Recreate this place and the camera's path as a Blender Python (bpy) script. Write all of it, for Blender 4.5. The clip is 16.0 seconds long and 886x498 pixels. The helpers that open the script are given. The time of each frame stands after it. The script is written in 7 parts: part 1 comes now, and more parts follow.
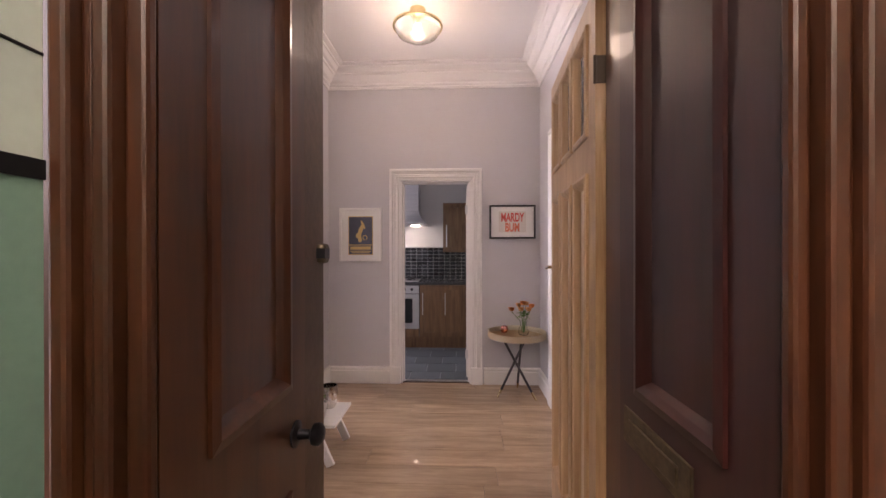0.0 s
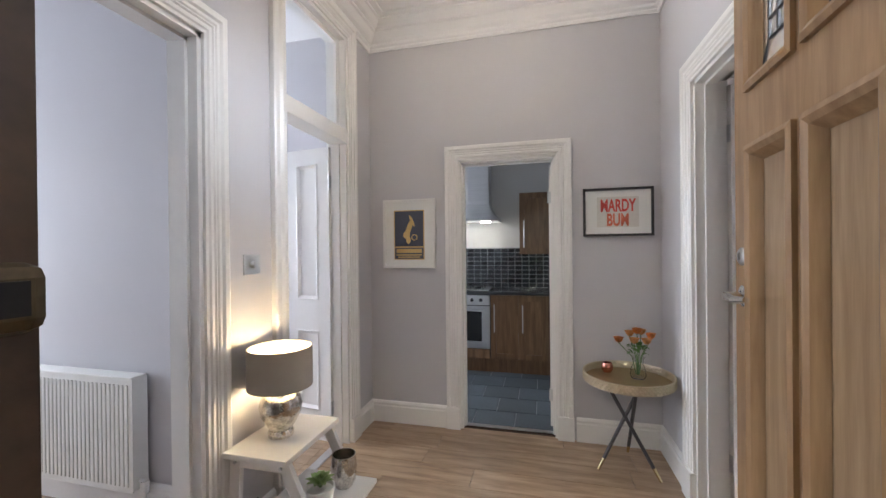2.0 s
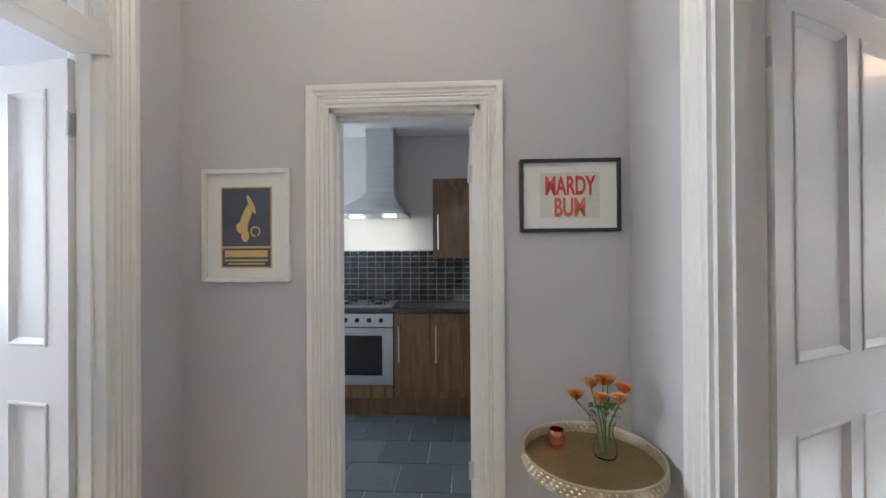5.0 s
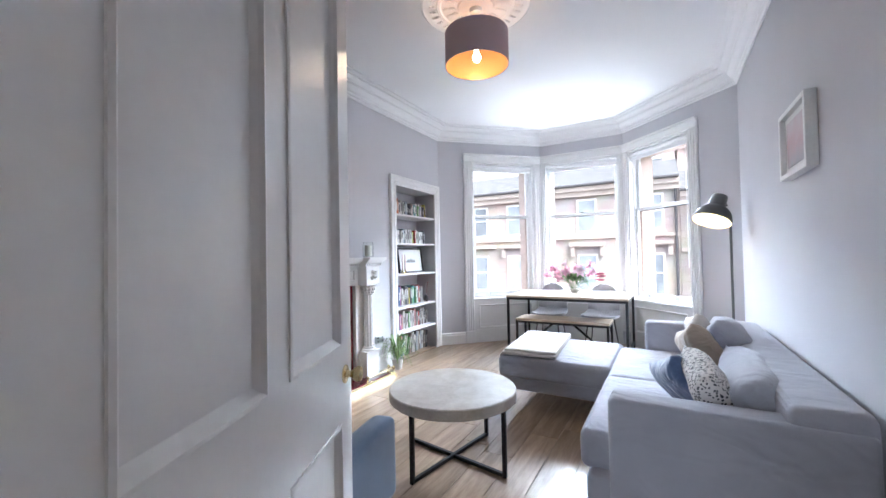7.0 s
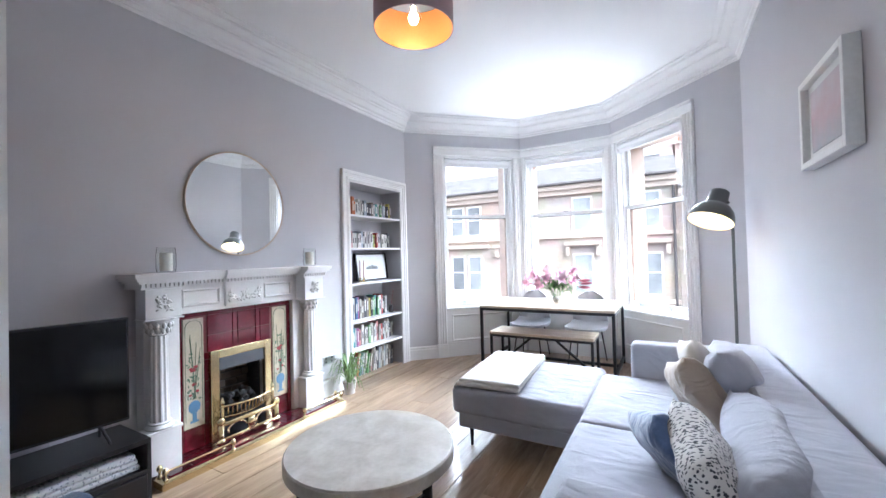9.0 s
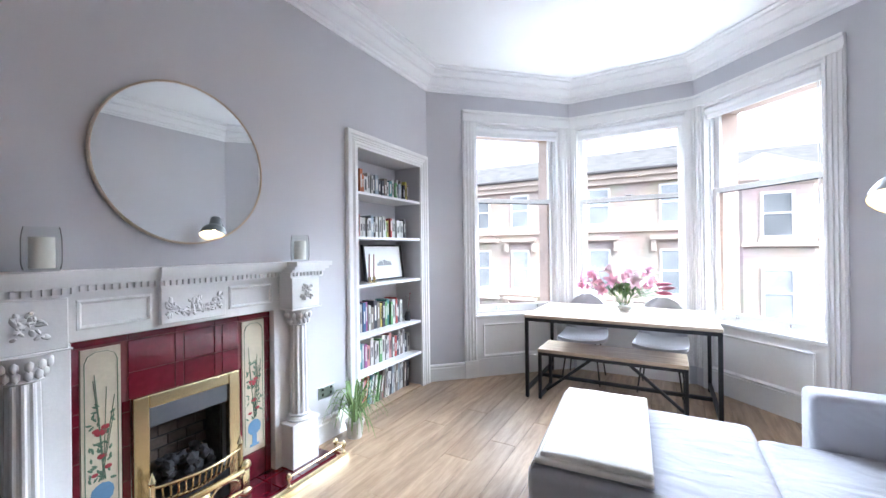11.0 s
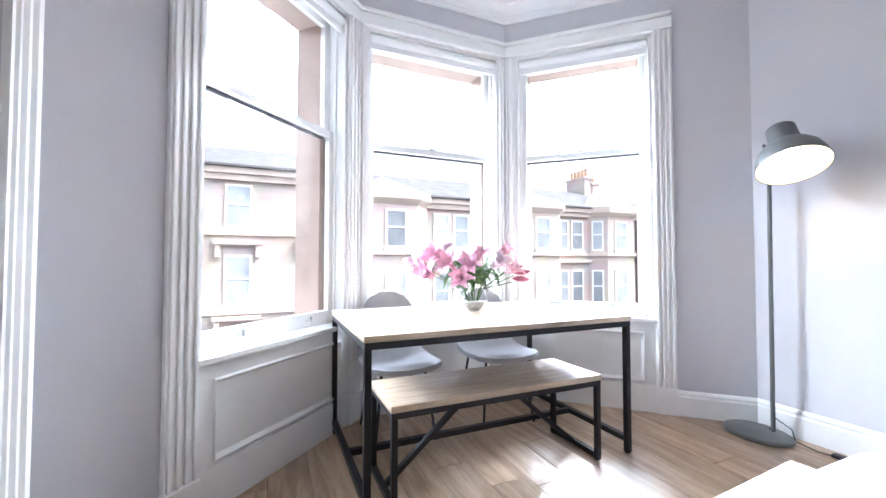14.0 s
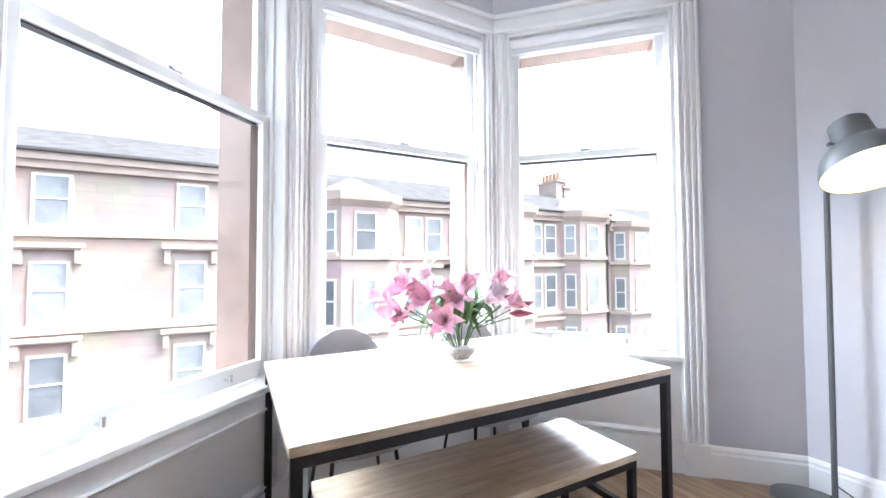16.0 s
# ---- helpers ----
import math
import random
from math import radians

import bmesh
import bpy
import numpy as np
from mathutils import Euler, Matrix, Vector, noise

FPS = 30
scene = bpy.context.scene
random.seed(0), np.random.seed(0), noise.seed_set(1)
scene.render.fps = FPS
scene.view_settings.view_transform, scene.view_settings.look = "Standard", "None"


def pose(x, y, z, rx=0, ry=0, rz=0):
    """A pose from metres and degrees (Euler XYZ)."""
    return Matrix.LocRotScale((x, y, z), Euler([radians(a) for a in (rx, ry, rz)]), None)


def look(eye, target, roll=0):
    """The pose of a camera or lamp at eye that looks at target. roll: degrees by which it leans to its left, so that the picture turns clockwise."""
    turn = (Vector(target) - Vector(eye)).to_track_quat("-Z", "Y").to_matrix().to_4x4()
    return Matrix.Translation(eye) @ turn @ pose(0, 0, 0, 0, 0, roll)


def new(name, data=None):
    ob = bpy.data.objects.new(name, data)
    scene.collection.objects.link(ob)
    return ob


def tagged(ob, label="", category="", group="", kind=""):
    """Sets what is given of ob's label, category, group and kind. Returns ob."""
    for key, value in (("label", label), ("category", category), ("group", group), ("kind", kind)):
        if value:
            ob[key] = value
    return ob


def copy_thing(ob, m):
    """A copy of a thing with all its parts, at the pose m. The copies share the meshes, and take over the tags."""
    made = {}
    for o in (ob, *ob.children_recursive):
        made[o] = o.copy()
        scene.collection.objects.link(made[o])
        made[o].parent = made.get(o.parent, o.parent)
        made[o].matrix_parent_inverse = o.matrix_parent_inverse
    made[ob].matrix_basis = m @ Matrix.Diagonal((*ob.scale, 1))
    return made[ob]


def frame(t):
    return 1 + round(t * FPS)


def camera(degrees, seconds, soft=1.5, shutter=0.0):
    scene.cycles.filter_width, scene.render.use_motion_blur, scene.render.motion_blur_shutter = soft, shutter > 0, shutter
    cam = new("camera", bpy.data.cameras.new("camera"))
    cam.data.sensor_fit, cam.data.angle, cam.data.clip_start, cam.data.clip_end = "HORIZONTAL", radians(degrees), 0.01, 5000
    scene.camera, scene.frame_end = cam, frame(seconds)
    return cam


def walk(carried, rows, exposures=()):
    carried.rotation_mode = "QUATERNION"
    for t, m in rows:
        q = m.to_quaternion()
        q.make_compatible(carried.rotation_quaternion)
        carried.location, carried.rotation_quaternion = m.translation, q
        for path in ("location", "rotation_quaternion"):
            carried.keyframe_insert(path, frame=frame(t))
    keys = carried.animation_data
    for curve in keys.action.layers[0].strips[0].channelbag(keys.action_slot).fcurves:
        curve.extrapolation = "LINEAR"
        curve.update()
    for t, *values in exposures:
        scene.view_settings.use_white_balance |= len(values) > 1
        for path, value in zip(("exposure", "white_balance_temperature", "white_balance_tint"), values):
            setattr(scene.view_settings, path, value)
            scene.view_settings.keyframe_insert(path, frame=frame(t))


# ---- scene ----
cam = camera(97.2, 16.0)
PATH = [
    (0, (0.643, 0.402, 1.366), (0.565, 2.401, 1.362), -0.1),
    (0.5, (0.65, 0.733, 1.37), (0.548, 2.731, 1.359), -0.8),
    (1, (0.654, 1.034, 1.378), (0.449, 3.023, 1.369), -0.5),
    (1.5, (0.661, 1.247, 1.384), (0.296, 3.214, 1.374), -0.6),
    (2, (0.666, 1.397, 1.391), (0.178, 3.337, 1.385), -0.6),
    (2.5, (0.68, 1.509, 1.407), (0.136, 3.433, 1.398), -0.7),
    (3, (0.694, 1.613, 1.417), (0.123, 3.53, 1.408), -0.6),
    (5.3, (0.693, 2.677, 1.358), (0.835, 4.672, 1.366), -0.3),
    (5.5, (0.667, 2.793, 1.33), (1.192, 4.723, 1.361), -0.6),
    (6, (0.85, 3.028, 1.325), (2.078, 4.607, 1.347), -0.3),
    (6.5, (1.173, 3.199, 1.311), (2.804, 4.356, 1.34), -1.0),
    (7, (1.536, 3.252, 1.275), (3.27, 4.246, 1.316), -1.1),
    (7.5, (1.841, 3.246, 1.306), (3.578, 4.236, 1.338), -1.3),
    (8, (2.052, 3.196, 1.338), (3.785, 4.194, 1.368), -1.5),
    (8.5, (2.157, 3.157, 1.351), (3.893, 4.15, 1.385), -1.6),
    (11, (3.055, 3.998, 1.349), (4.789, 4.994, 1.352), -0.7),
    (11.5, (3.353, 4.365, 1.338), (5.128, 5.287, 1.341), -0.5),
    (12, (3.633, 4.676, 1.298), (5.524, 5.328, 1.309), -0.2),
    (12.5, (3.953, 5.047, 1.259), (5.948, 5.186, 1.268), -0.0),
    (13, (4.295, 5.291, 1.16), (6.263, 4.937, 1.19), 0.3),
    (13.5, (4.654, 5.418, 1.075), (6.539, 4.752, 1.132), 0.2),
    (14, (4.929, 5.479, 1.055), (6.76, 4.677, 1.115), 0.0),
    (14.5, (5.101, 5.488, 1.05), (6.909, 4.635, 1.115), -0.1),
    (15, (5.229, 5.471, 1.056), (7.03, 4.602, 1.121), -0.2),
    (15.5, (5.369, 5.407, 1.089), (7.161, 4.52, 1.159), -0.2),
    (16, (5.499, 5.251, 1.188), (7.267, 4.318, 1.257), -0.2),
]
EXPOSURES = [(0, 2.75, 7100, 34), (0.5, 2.95, 6800, 24), (1, 2.9, 6500, 18), (1.5, 2.85, 6300, 13), (3, 2.72, 6200, 12), (5.5, 2.92, 6000, 9), (6, 2.5, 5850, 10), (7, 2.64, 5700, 10), (8.5, 2.68, 5700, 10), (11, 2.6, 5700, 10), (12.5, 2.66, 5700, 10), (15.5, 2.6, 5850, 11), (16, 2.52, 5850, 11)]
walk(cam, [(t, look(eye, target, roll)) for t, eye, target, roll in PATH], EXPOSURES)

# ---- world, sun, lamps ----
SUN_UP, SUN_ROUND = 50.0, 200.0
world = bpy.data.worlds.new("world")
scene.world = world
world.use_nodes = True
_wn = world.node_tree.nodes
_sky = _wn.new("ShaderNodeTexSky")
_sky.sky_type, _sky.sun_disc = "NISHITA", False
_sky.sun_elevation, _sky.sun_rotation = radians(SUN_UP), radians(SUN_ROUND)
_sky.air_density, _sky.dust_density, _sky.ozone_density = 1.0, 6.0, 1.0
_wn["Background"].inputs["Strength"].default_value = 0.132
_pale = _wn.new("ShaderNodeHueSaturation")
_pale.inputs["Saturation"].default_value = 0.35
world.node_tree.links.new(_sky.outputs[0], _pale.inputs["Color"])
world.node_tree.links.new(_pale.outputs[0], _wn["Background"].inputs["Color"])


def lamp(name, kind, m, energy, color=(1, 1, 1), **more):
    data = bpy.data.lights.new(name, kind)
    data.energy, data.color = energy, color
    for key, value in more.items():
        if key == "size":
            data.size = value
        elif key == "size_y":
            data.shape, data.size_y = "RECTANGLE", value
        elif key == "radius":
            data.shadow_soft_size = value
        elif key == "angle":
            data.angle = radians(value)
        elif key == "cone":
            data.spot_size, data.spot_blend = radians(value), 0.6
    ob = new(name, data)
    ob.matrix_world = m
    return ob


_az, _el = radians(SUN_ROUND), radians(SUN_UP)
lamp("sun", "SUN", look((math.sin(_az) * math.cos(_el) * 30, math.cos(_az) * math.cos(_el) * 30, math.sin(_el) * 30), (0, 0, 0)), 0.9, (1, 0.96, 0.9), angle=12)

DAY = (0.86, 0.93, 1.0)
# Added lamps outside the bay: sky stand-ins above, ceiling fill from below.
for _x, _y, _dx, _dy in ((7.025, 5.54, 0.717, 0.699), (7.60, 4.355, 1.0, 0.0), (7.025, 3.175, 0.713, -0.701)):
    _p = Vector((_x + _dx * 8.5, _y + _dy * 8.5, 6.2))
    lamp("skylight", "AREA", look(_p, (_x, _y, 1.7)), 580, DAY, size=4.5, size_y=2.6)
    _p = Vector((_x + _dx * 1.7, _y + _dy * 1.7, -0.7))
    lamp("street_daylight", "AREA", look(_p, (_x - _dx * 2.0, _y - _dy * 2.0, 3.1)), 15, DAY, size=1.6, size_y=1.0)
lamp("daylight", "AREA", look((-4.25, 2.3, 1.7), (0, 2.3, 1.5)), 8.5, DAY, size=0.95, size_y=1.7)
lamp("daylight", "AREA", look((-4.25, 3.7, 1.7), (0, 3.7, 1.5)), 16, DAY, size=0.95, size_y=1.7)
lamp("daylight", "AREA", look((-2.25, 5.5, 1.6), (0, 5.5, 1.0)), 4.5, DAY, size=0.95, size_y=1.1)


# ---- materials ----
def material(name, color, rough=0.5, metal=0.0, var=0.06, scale=3.0, fine=60.0, bump=0.0, bump_scale=80.0, stretch=(1, 1, 1), coat=0.0, sheen=0.0, emit=0.0, object_random=0.0, spec=0.5):
    """A surface whose colour varies at two scales, with fine relief."""
    m = bpy.data.materials.new(name)
    m.use_nodes = True
    nt = m.node_tree
    b = nt.nodes["Principled BSDF"]
    b.inputs["Roughness"].default_value, b.inputs["Metallic"].default_value = rough, metal
    b.inputs["Coat Weight"].default_value, b.inputs["Sheen Weight"].default_value = coat, sheen
    b.inputs["Specular IOR Level"].default_value = spec
    tc = nt.nodes.new("ShaderNodeTexCoord")
    mp = nt.nodes.new("ShaderNodeMapping")
    mp.inputs["Scale"].default_value = stretch
    nt.links.new(tc.outputs["Object"], mp.inputs["Vector"])
    value = None
    for sc, amount in ((scale, var), (fine, var * 0.6)):
        n = nt.nodes.new("ShaderNodeTexNoise")
        n.inputs["Scale"].default_value, n.inputs["Detail"].default_value = sc, 5
        nt.links.new(mp.outputs[0], n.inputs["Vector"])
        r = nt.nodes.new("ShaderNodeMapRange")
        r.inputs["From Min"].default_value, r.inputs["From Max"].default_value = 0.3, 0.7
        r.inputs["To Min"].default_value, r.inputs["To Max"].default_value = 1 - amount, 1 + amount
        nt.links.new(n.outputs["Fac"], r.inputs["Value"])
        if value is None:
            value = r.outputs[0]
        else:
            mul = nt.nodes.new("ShaderNodeMath")
            mul.operation = "MULTIPLY"
            nt.links.new(value, mul.inputs[0])
            nt.links.new(r.outputs[0], mul.inputs[1])
            value = mul.outputs[0]
    if object_random:
        oi = nt.nodes.new("ShaderNodeObjectInfo")
        r = nt.nodes.new("ShaderNodeMapRange")
        r.inputs["To Min"].default_value, r.inputs["To Max"].default_value = 1 - object_random, 1 + object_random
        nt.links.new(oi.outputs["Random"], r.inputs["Value"])
        mul = nt.nodes.new("ShaderNodeMath")
        mul.operation = "MULTIPLY"
        nt.links.new(value, mul.inputs[0])
        nt.links.new(r.outputs[0], mul.inputs[1])
        value = mul.outputs[0]
    mix = nt.nodes.new("ShaderNodeVectorMath")
    mix.operation = "SCALE"
    mix.inputs[0].default_value = color
    nt.links.new(value, mix.inputs["Scale"])
    nt.links.new(mix.outputs[0], b.inputs["Base Color"])
    if bump:
        n = nt.nodes.new("ShaderNodeTexNoise")
        n.inputs["Scale"].default_value, n.inputs["Detail"].default_value = bump_scale, 4
        nt.links.new(mp.outputs[0], n.inputs["Vector"])
        bp = nt.nodes.new("ShaderNodeBump")
        bp.inputs["Strength"].default_value, bp.inputs["Distance"].default_value = bump, 0.01
        nt.links.new(n.outputs["Fac"], bp.inputs["Height"])
        nt.links.new(bp.outputs[0], b.inputs["Normal"])
    if emit:
        b.inputs["Emission Color"].default_value = (*color, 1)
        b.inputs["Emission Strength"].default_value = emit
    return m


def wood(name, dark, light, rough=0.4, grain=(1.2, 14, 14), coat=0.0, random_amount=0.12, bump=0.08, knots=2.5):
    """Timber with grain along the object's x axis (or as the stretch says), varied from piece to piece."""
    m = bpy.data.materials.new(name)
    m.use_nodes = True
    nt = m.node_tree
    b = nt.nodes["Principled BSDF"]
    b.inputs["Roughness"].default_value, b.inputs["Coat Weight"].default_value = rough, coat
    tc = nt.nodes.new("ShaderNodeTexCoord")
    oi = nt.nodes.new("ShaderNodeObjectInfo")
    add = nt.nodes.new("ShaderNodeVectorMath")
    add.operation = "ADD"
    sc = nt.nodes.new("ShaderNodeMath")
    sc.operation = "MULTIPLY"
    sc.inputs[1].default_value = 37.0
    nt.links.new(oi.outputs["Random"], sc.inputs[0])
    nt.links.new(tc.outputs["Object"], add.inputs[0])
    nt.links.new(sc.outputs[0], add.inputs[1])
    mp = nt.nodes.new("ShaderNodeMapping")
    mp.inputs["Scale"].default_value = grain
    nt.links.new(add.outputs[0], mp.inputs["Vector"])
    n1 = nt.nodes.new("ShaderNodeTexNoise")
    n1.inputs["Scale"].default_value, n1.inputs["Detail"].default_value, n1.inputs["Distortion"].default_value = knots, 8, 0.6
    n2 = nt.nodes.new("ShaderNodeTexNoise")
    n2.inputs["Scale"].default_value, n2.inputs["Detail"].default_value = knots * 6, 6
    nt.links.new(mp.outputs[0], n1.inputs["Vector"])
    nt.links.new(mp.outputs[0], n2.inputs["Vector"])
    mx = nt.nodes.new("ShaderNodeMath")
    mx.operation = "MULTIPLY_ADD"
    mx.inputs[1].default_value = 0.35
    nt.links.new(n2.outputs["Fac"], mx.inputs[0])
    nt.links.new(n1.outputs["Fac"], mx.inputs[2])
    ramp = nt.nodes.new("ShaderNodeValToRGB")
    ramp.color_ramp.elements[0].position, ramp.color_ramp.elements[0].color = 0.45, (*dark, 1)
    ramp.color_ramp.elements[1].position, ramp.color_ramp.elements[1].color = 0.9, (*light, 1)
    nt.links.new(mx.outputs[0], ramp.inputs[0])
    r = nt.nodes.new("ShaderNodeMapRange")
    r.inputs["To Min"].default_value, r.inputs["To Max"].default_value = 1 - random_amount, 1 + random_amount
    nt.links.new(oi.outputs["Random"], r.inputs["Value"])
    s = nt.nodes.new("ShaderNodeVectorMath")
    s.operation = "SCALE"
    nt.links.new(ramp.outputs[0], s.inputs[0])
    nt.links.new(r.outputs[0], s.inputs["Scale"])
    nt.links.new(s.outputs[0], b.inputs["Base Color"])
    bp = nt.nodes.new("ShaderNodeBump")
    bp.inputs["Strength"].default_value, bp.inputs["Distance"].default_value = bump, 0.005
    nt.links.new(mx.outputs[0], bp.inputs["Height"])
    nt.links.new(bp.outputs[0], b.inputs["Normal"])
    return m


def glass(name, color=(0.95, 0.97, 0.96), rough=0.0, ior=1.45):
    m = bpy.data.materials.new(name)
    m.use_nodes = True
    b = m.node_tree.nodes["Principled BSDF"]
    b.inputs["Base Color"].default_value = (*color, 1)
    b.inputs["Transmission Weight"].default_value = 1.0
    b.inputs["Roughness"].default_value, b.inputs["IOR"].default_value = rough, ior
    return m


WALL = material("wall_paint", (0.56, 0.55, 0.575), 0.75, var=0.02, scale=1.5, fine=120, bump=0.04, bump_scale=250)
WHITE = material("white_gloss_paint", (0.80, 0.79, 0.775), 0.28, var=0.02, scale=2, fine=40, bump=0.008, bump_scale=30)
CEIL = material("ceiling_paint", (0.82, 0.815, 0.82), 0.85, var=0.015, scale=1, fine=100, bump=0.03, bump_scale=200)
OAK = wood("oak_laminate", (0.235, 0.15, 0.09), (0.47, 0.335, 0.22), 0.33, (1.0, 9, 9), 0.15, 0.14, 0.05)
DARKWOOD = wood("dark_varnished_wood", (0.030, 0.008, 0.003), (0.085, 0.026, 0.009), 0.36, (5, 5, 0.5), 0.15, 0.05, 0.05)
DOORWOOD = wood("light_oak_door", (0.29, 0.165, 0.08), (0.44, 0.28, 0.15), 0.35, (14, 14, 1.0), 0.25, 0.08, 0.05)
PANELWOOD = wood("pale_door_panel", (0.30, 0.19, 0.10), (0.46, 0.32, 0.19), 0.35, (14, 14, 1.0), 0.25, 0.08, 0.05)
KITCHENWOOD = wood("kitchen_oak", (0.11, 0.055, 0.025), (0.24, 0.135, 0.065), 0.4, (12, 12, 1.0), 0.2, 0.1, 0.05)
TABLEWOOD = wood("mango_wood", (0.34, 0.245, 0.16), (0.62, 0.51, 0.385), 0.36, (12, 1.2, 12), 0.12, 0.05, 0.05)
BLACKMETAL = material("black_metal", (0.025, 0.025, 0.028), 0.45, 0.6, var=0.1)
STEEL = material("brushed_steel", (0.62, 0.63, 0.64), 0.28, 1.0, var=0.05, stretch=(1, 1, 20))
CHROME = material("chrome", (0.8, 0.8, 0.8), 0.08, 1.0, var=0.01)
BRASS = material("brass", (0.72, 0.60, 0.36), 0.26, 1.0, var=0.08)
GREYFABRIC = material("grey_sofa_fabric", (0.36, 0.36, 0.40), 0.95, var=0.06, scale=5, fine=300, bump=0.25, bump_scale=500, sheen=0.3)
def creases(m, scale, depth):
    """Broad soft folds under the weave of a cloth."""
    nt = m.node_tree
    fine = next(n for n in nt.nodes if n.type == "BUMP")
    tc = nt.nodes.new("ShaderNodeTexCoord")
    mp = nt.nodes.new("ShaderNodeMapping")
    mp.inputs["Scale"].default_value = (1.0, 0.45, 0.8)
    n = nt.nodes.new("ShaderNodeTexNoise")
    n.inputs["Scale"].default_value, n.inputs["Detail"].default_value, n.inputs["Distortion"].default_value = scale, 2.5, 1.6
    b = nt.nodes.new("ShaderNodeBump")
    b.inputs["Strength"].default_value, b.inputs["Distance"].default_value = 0.55, depth
    nt.links.new(tc.outputs["Object"], mp.inputs["Vector"])
    nt.links.new(mp.outputs[0], n.inputs["Vector"])
    nt.links.new(n.outputs["Fac"], b.inputs["Height"])
    nt.links.new(b.outputs[0], fine.inputs["Normal"])


creases(GREYFABRIC, 6.0, 0.028)
PANE = glass("window_glass", (0.97, 0.98, 0.975), ior=1.2)
STONE = material("red_sandstone", (0.50, 0.39, 0.33), 0.9, var=0.15, scale=0.6, fine=8, bump=0.2, bump_scale=12, object_random=0.1)
SLATE = material("roof_slate", (0.25, 0.245, 0.245), 0.9, var=0.2, scale=2, fine=20, bump=0.2, bump_scale=20)
TILEGREY = material("slate_floor_tile", (0.085, 0.105, 0.125), 0.45, var=0.15, scale=4, fine=40, bump=0.1, bump_scale=30, object_random=0.15)
CREAM = material("magnolia_wall", (0.62, 0.62, 0.60), 0.8, var=0.02, bump=0.03, bump_scale=200)


# ---- mesh helpers ----
def box(bm, x0, y0, z0, x1, y1, z1, bevel=0.0, m=None):
    r = bmesh.ops.create_cube(bm, size=1)
    vs = r["verts"]
    t = Matrix.Translation(((x0 + x1) / 2, (y0 + y1) / 2, (z0 + z1) / 2)) @ Matrix.Diagonal((abs(x1 - x0), abs(y1 - y0), abs(z1 - z0), 1))
    bmesh.ops.transform(bm, matrix=(m @ t if m else t), verts=vs)
    if bevel:
        es = list({e for v in vs for e in v.link_edges})
        bmesh.ops.bevel(bm, geom=es, offset=bevel, segments=2, affect="EDGES", profile=0.5)


def rod(bm, p, q, r, r2=None, n=12, cap=True):
    p, q = Vector(p), Vector(q)
    d = q - p
    m = Matrix.Translation((p + q) / 2) @ d.to_track_quat("Z", "Y").to_matrix().to_4x4()
    bmesh.ops.create_cone(bm, cap_ends=cap, segments=n, radius1=r, radius2=r if r2 is None else r2, depth=d.length, matrix=m)


def bar(bm, p, q, w, h=None):
    """A square bar from p to q."""
    p, q = Vector(p), Vector(q)
    d = q - p
    h = h or w
    m = Matrix.Translation((p + q) / 2) @ d.to_track_quat("Z", "Y").to_matrix().to_4x4() @ Matrix.Diagonal((w, h, d.length, 1))
    r = bmesh.ops.create_cube(bm, size=1)
    bmesh.ops.transform(bm, matrix=m, verts=r["verts"])


def lathe(bm, profile, at=(0, 0, 0), n=24, m=None, cap=True):
    """Turn a profile of (radius, height) round the z axis."""
    rings = []
    for r, z in profile:
        ring = []
        for i in range(n):
            a = 2 * math.pi * i / n
            v = Vector((at[0] + r * math.cos(a), at[1] + r * math.sin(a), at[2] + z))
            ring.append(bm.verts.new(m @ v if m else v))
        rings.append(ring)
    for a, b in zip(rings, rings[1:]):
        for i in range(n):
            bm.faces.new((a[i], a[(i + 1) % n], b[(i + 1) % n], b[i]))
    if cap:
        if profile[0][0] > 1e-4:
            bm.faces.new(rings[0][::-1])
        if profile[-1][0] > 1e-4:
            bm.faces.new(rings[-1])


def sweep(bm, path, profile, closed=False, m=None):
    """Run a closed profile of (offset to the left of the path, height) along a plan of (x, y) with mitred corners."""
    n = len(path)
    rings = []
    for i, p in enumerate(path):
        p = Vector(p)
        a = Vector(path[i - 1]) if (i or closed) else None
        b = Vector(path[(i + 1) % n]) if (i < n - 1 or closed) else None
        d1 = (p - a).normalized() if a is not None else (b - p).normalized()
        d2 = (b - p).normalized() if b is not None else d1
        n1, n2 = Vector((-d1.y, d1.x)), Vector((-d2.y, d2.x))
        mid = (n1 + n2) / max(0.2, 1 + n1.dot(n2))
        ring = []
        for o, z in profile:
            v = Vector((p.x + mid.x * o, p.y + mid.y * o, z))
            ring.append(bm.verts.new(m @ v if m else v))
        rings.append(ring)
    k = len(profile)
    pairs = list(zip(rings, rings[1:])) + ([(rings[-1], rings[0])] if closed else [])
    for a, b in pairs:
        for i in range(k):
            bm.faces.new((a[i], b[i], b[(i + 1) % k], a[(i + 1) % k]))
    if not closed:
        bm.faces.new(rings[0][::-1])
        bm.faces.new(rings[-1])


def finish(bm, smooth=False):
    bmesh.ops.recalc_face_normals(bm, faces=bm.faces[:])
    if smooth:
        for f in bm.faces:
            f.smooth = True


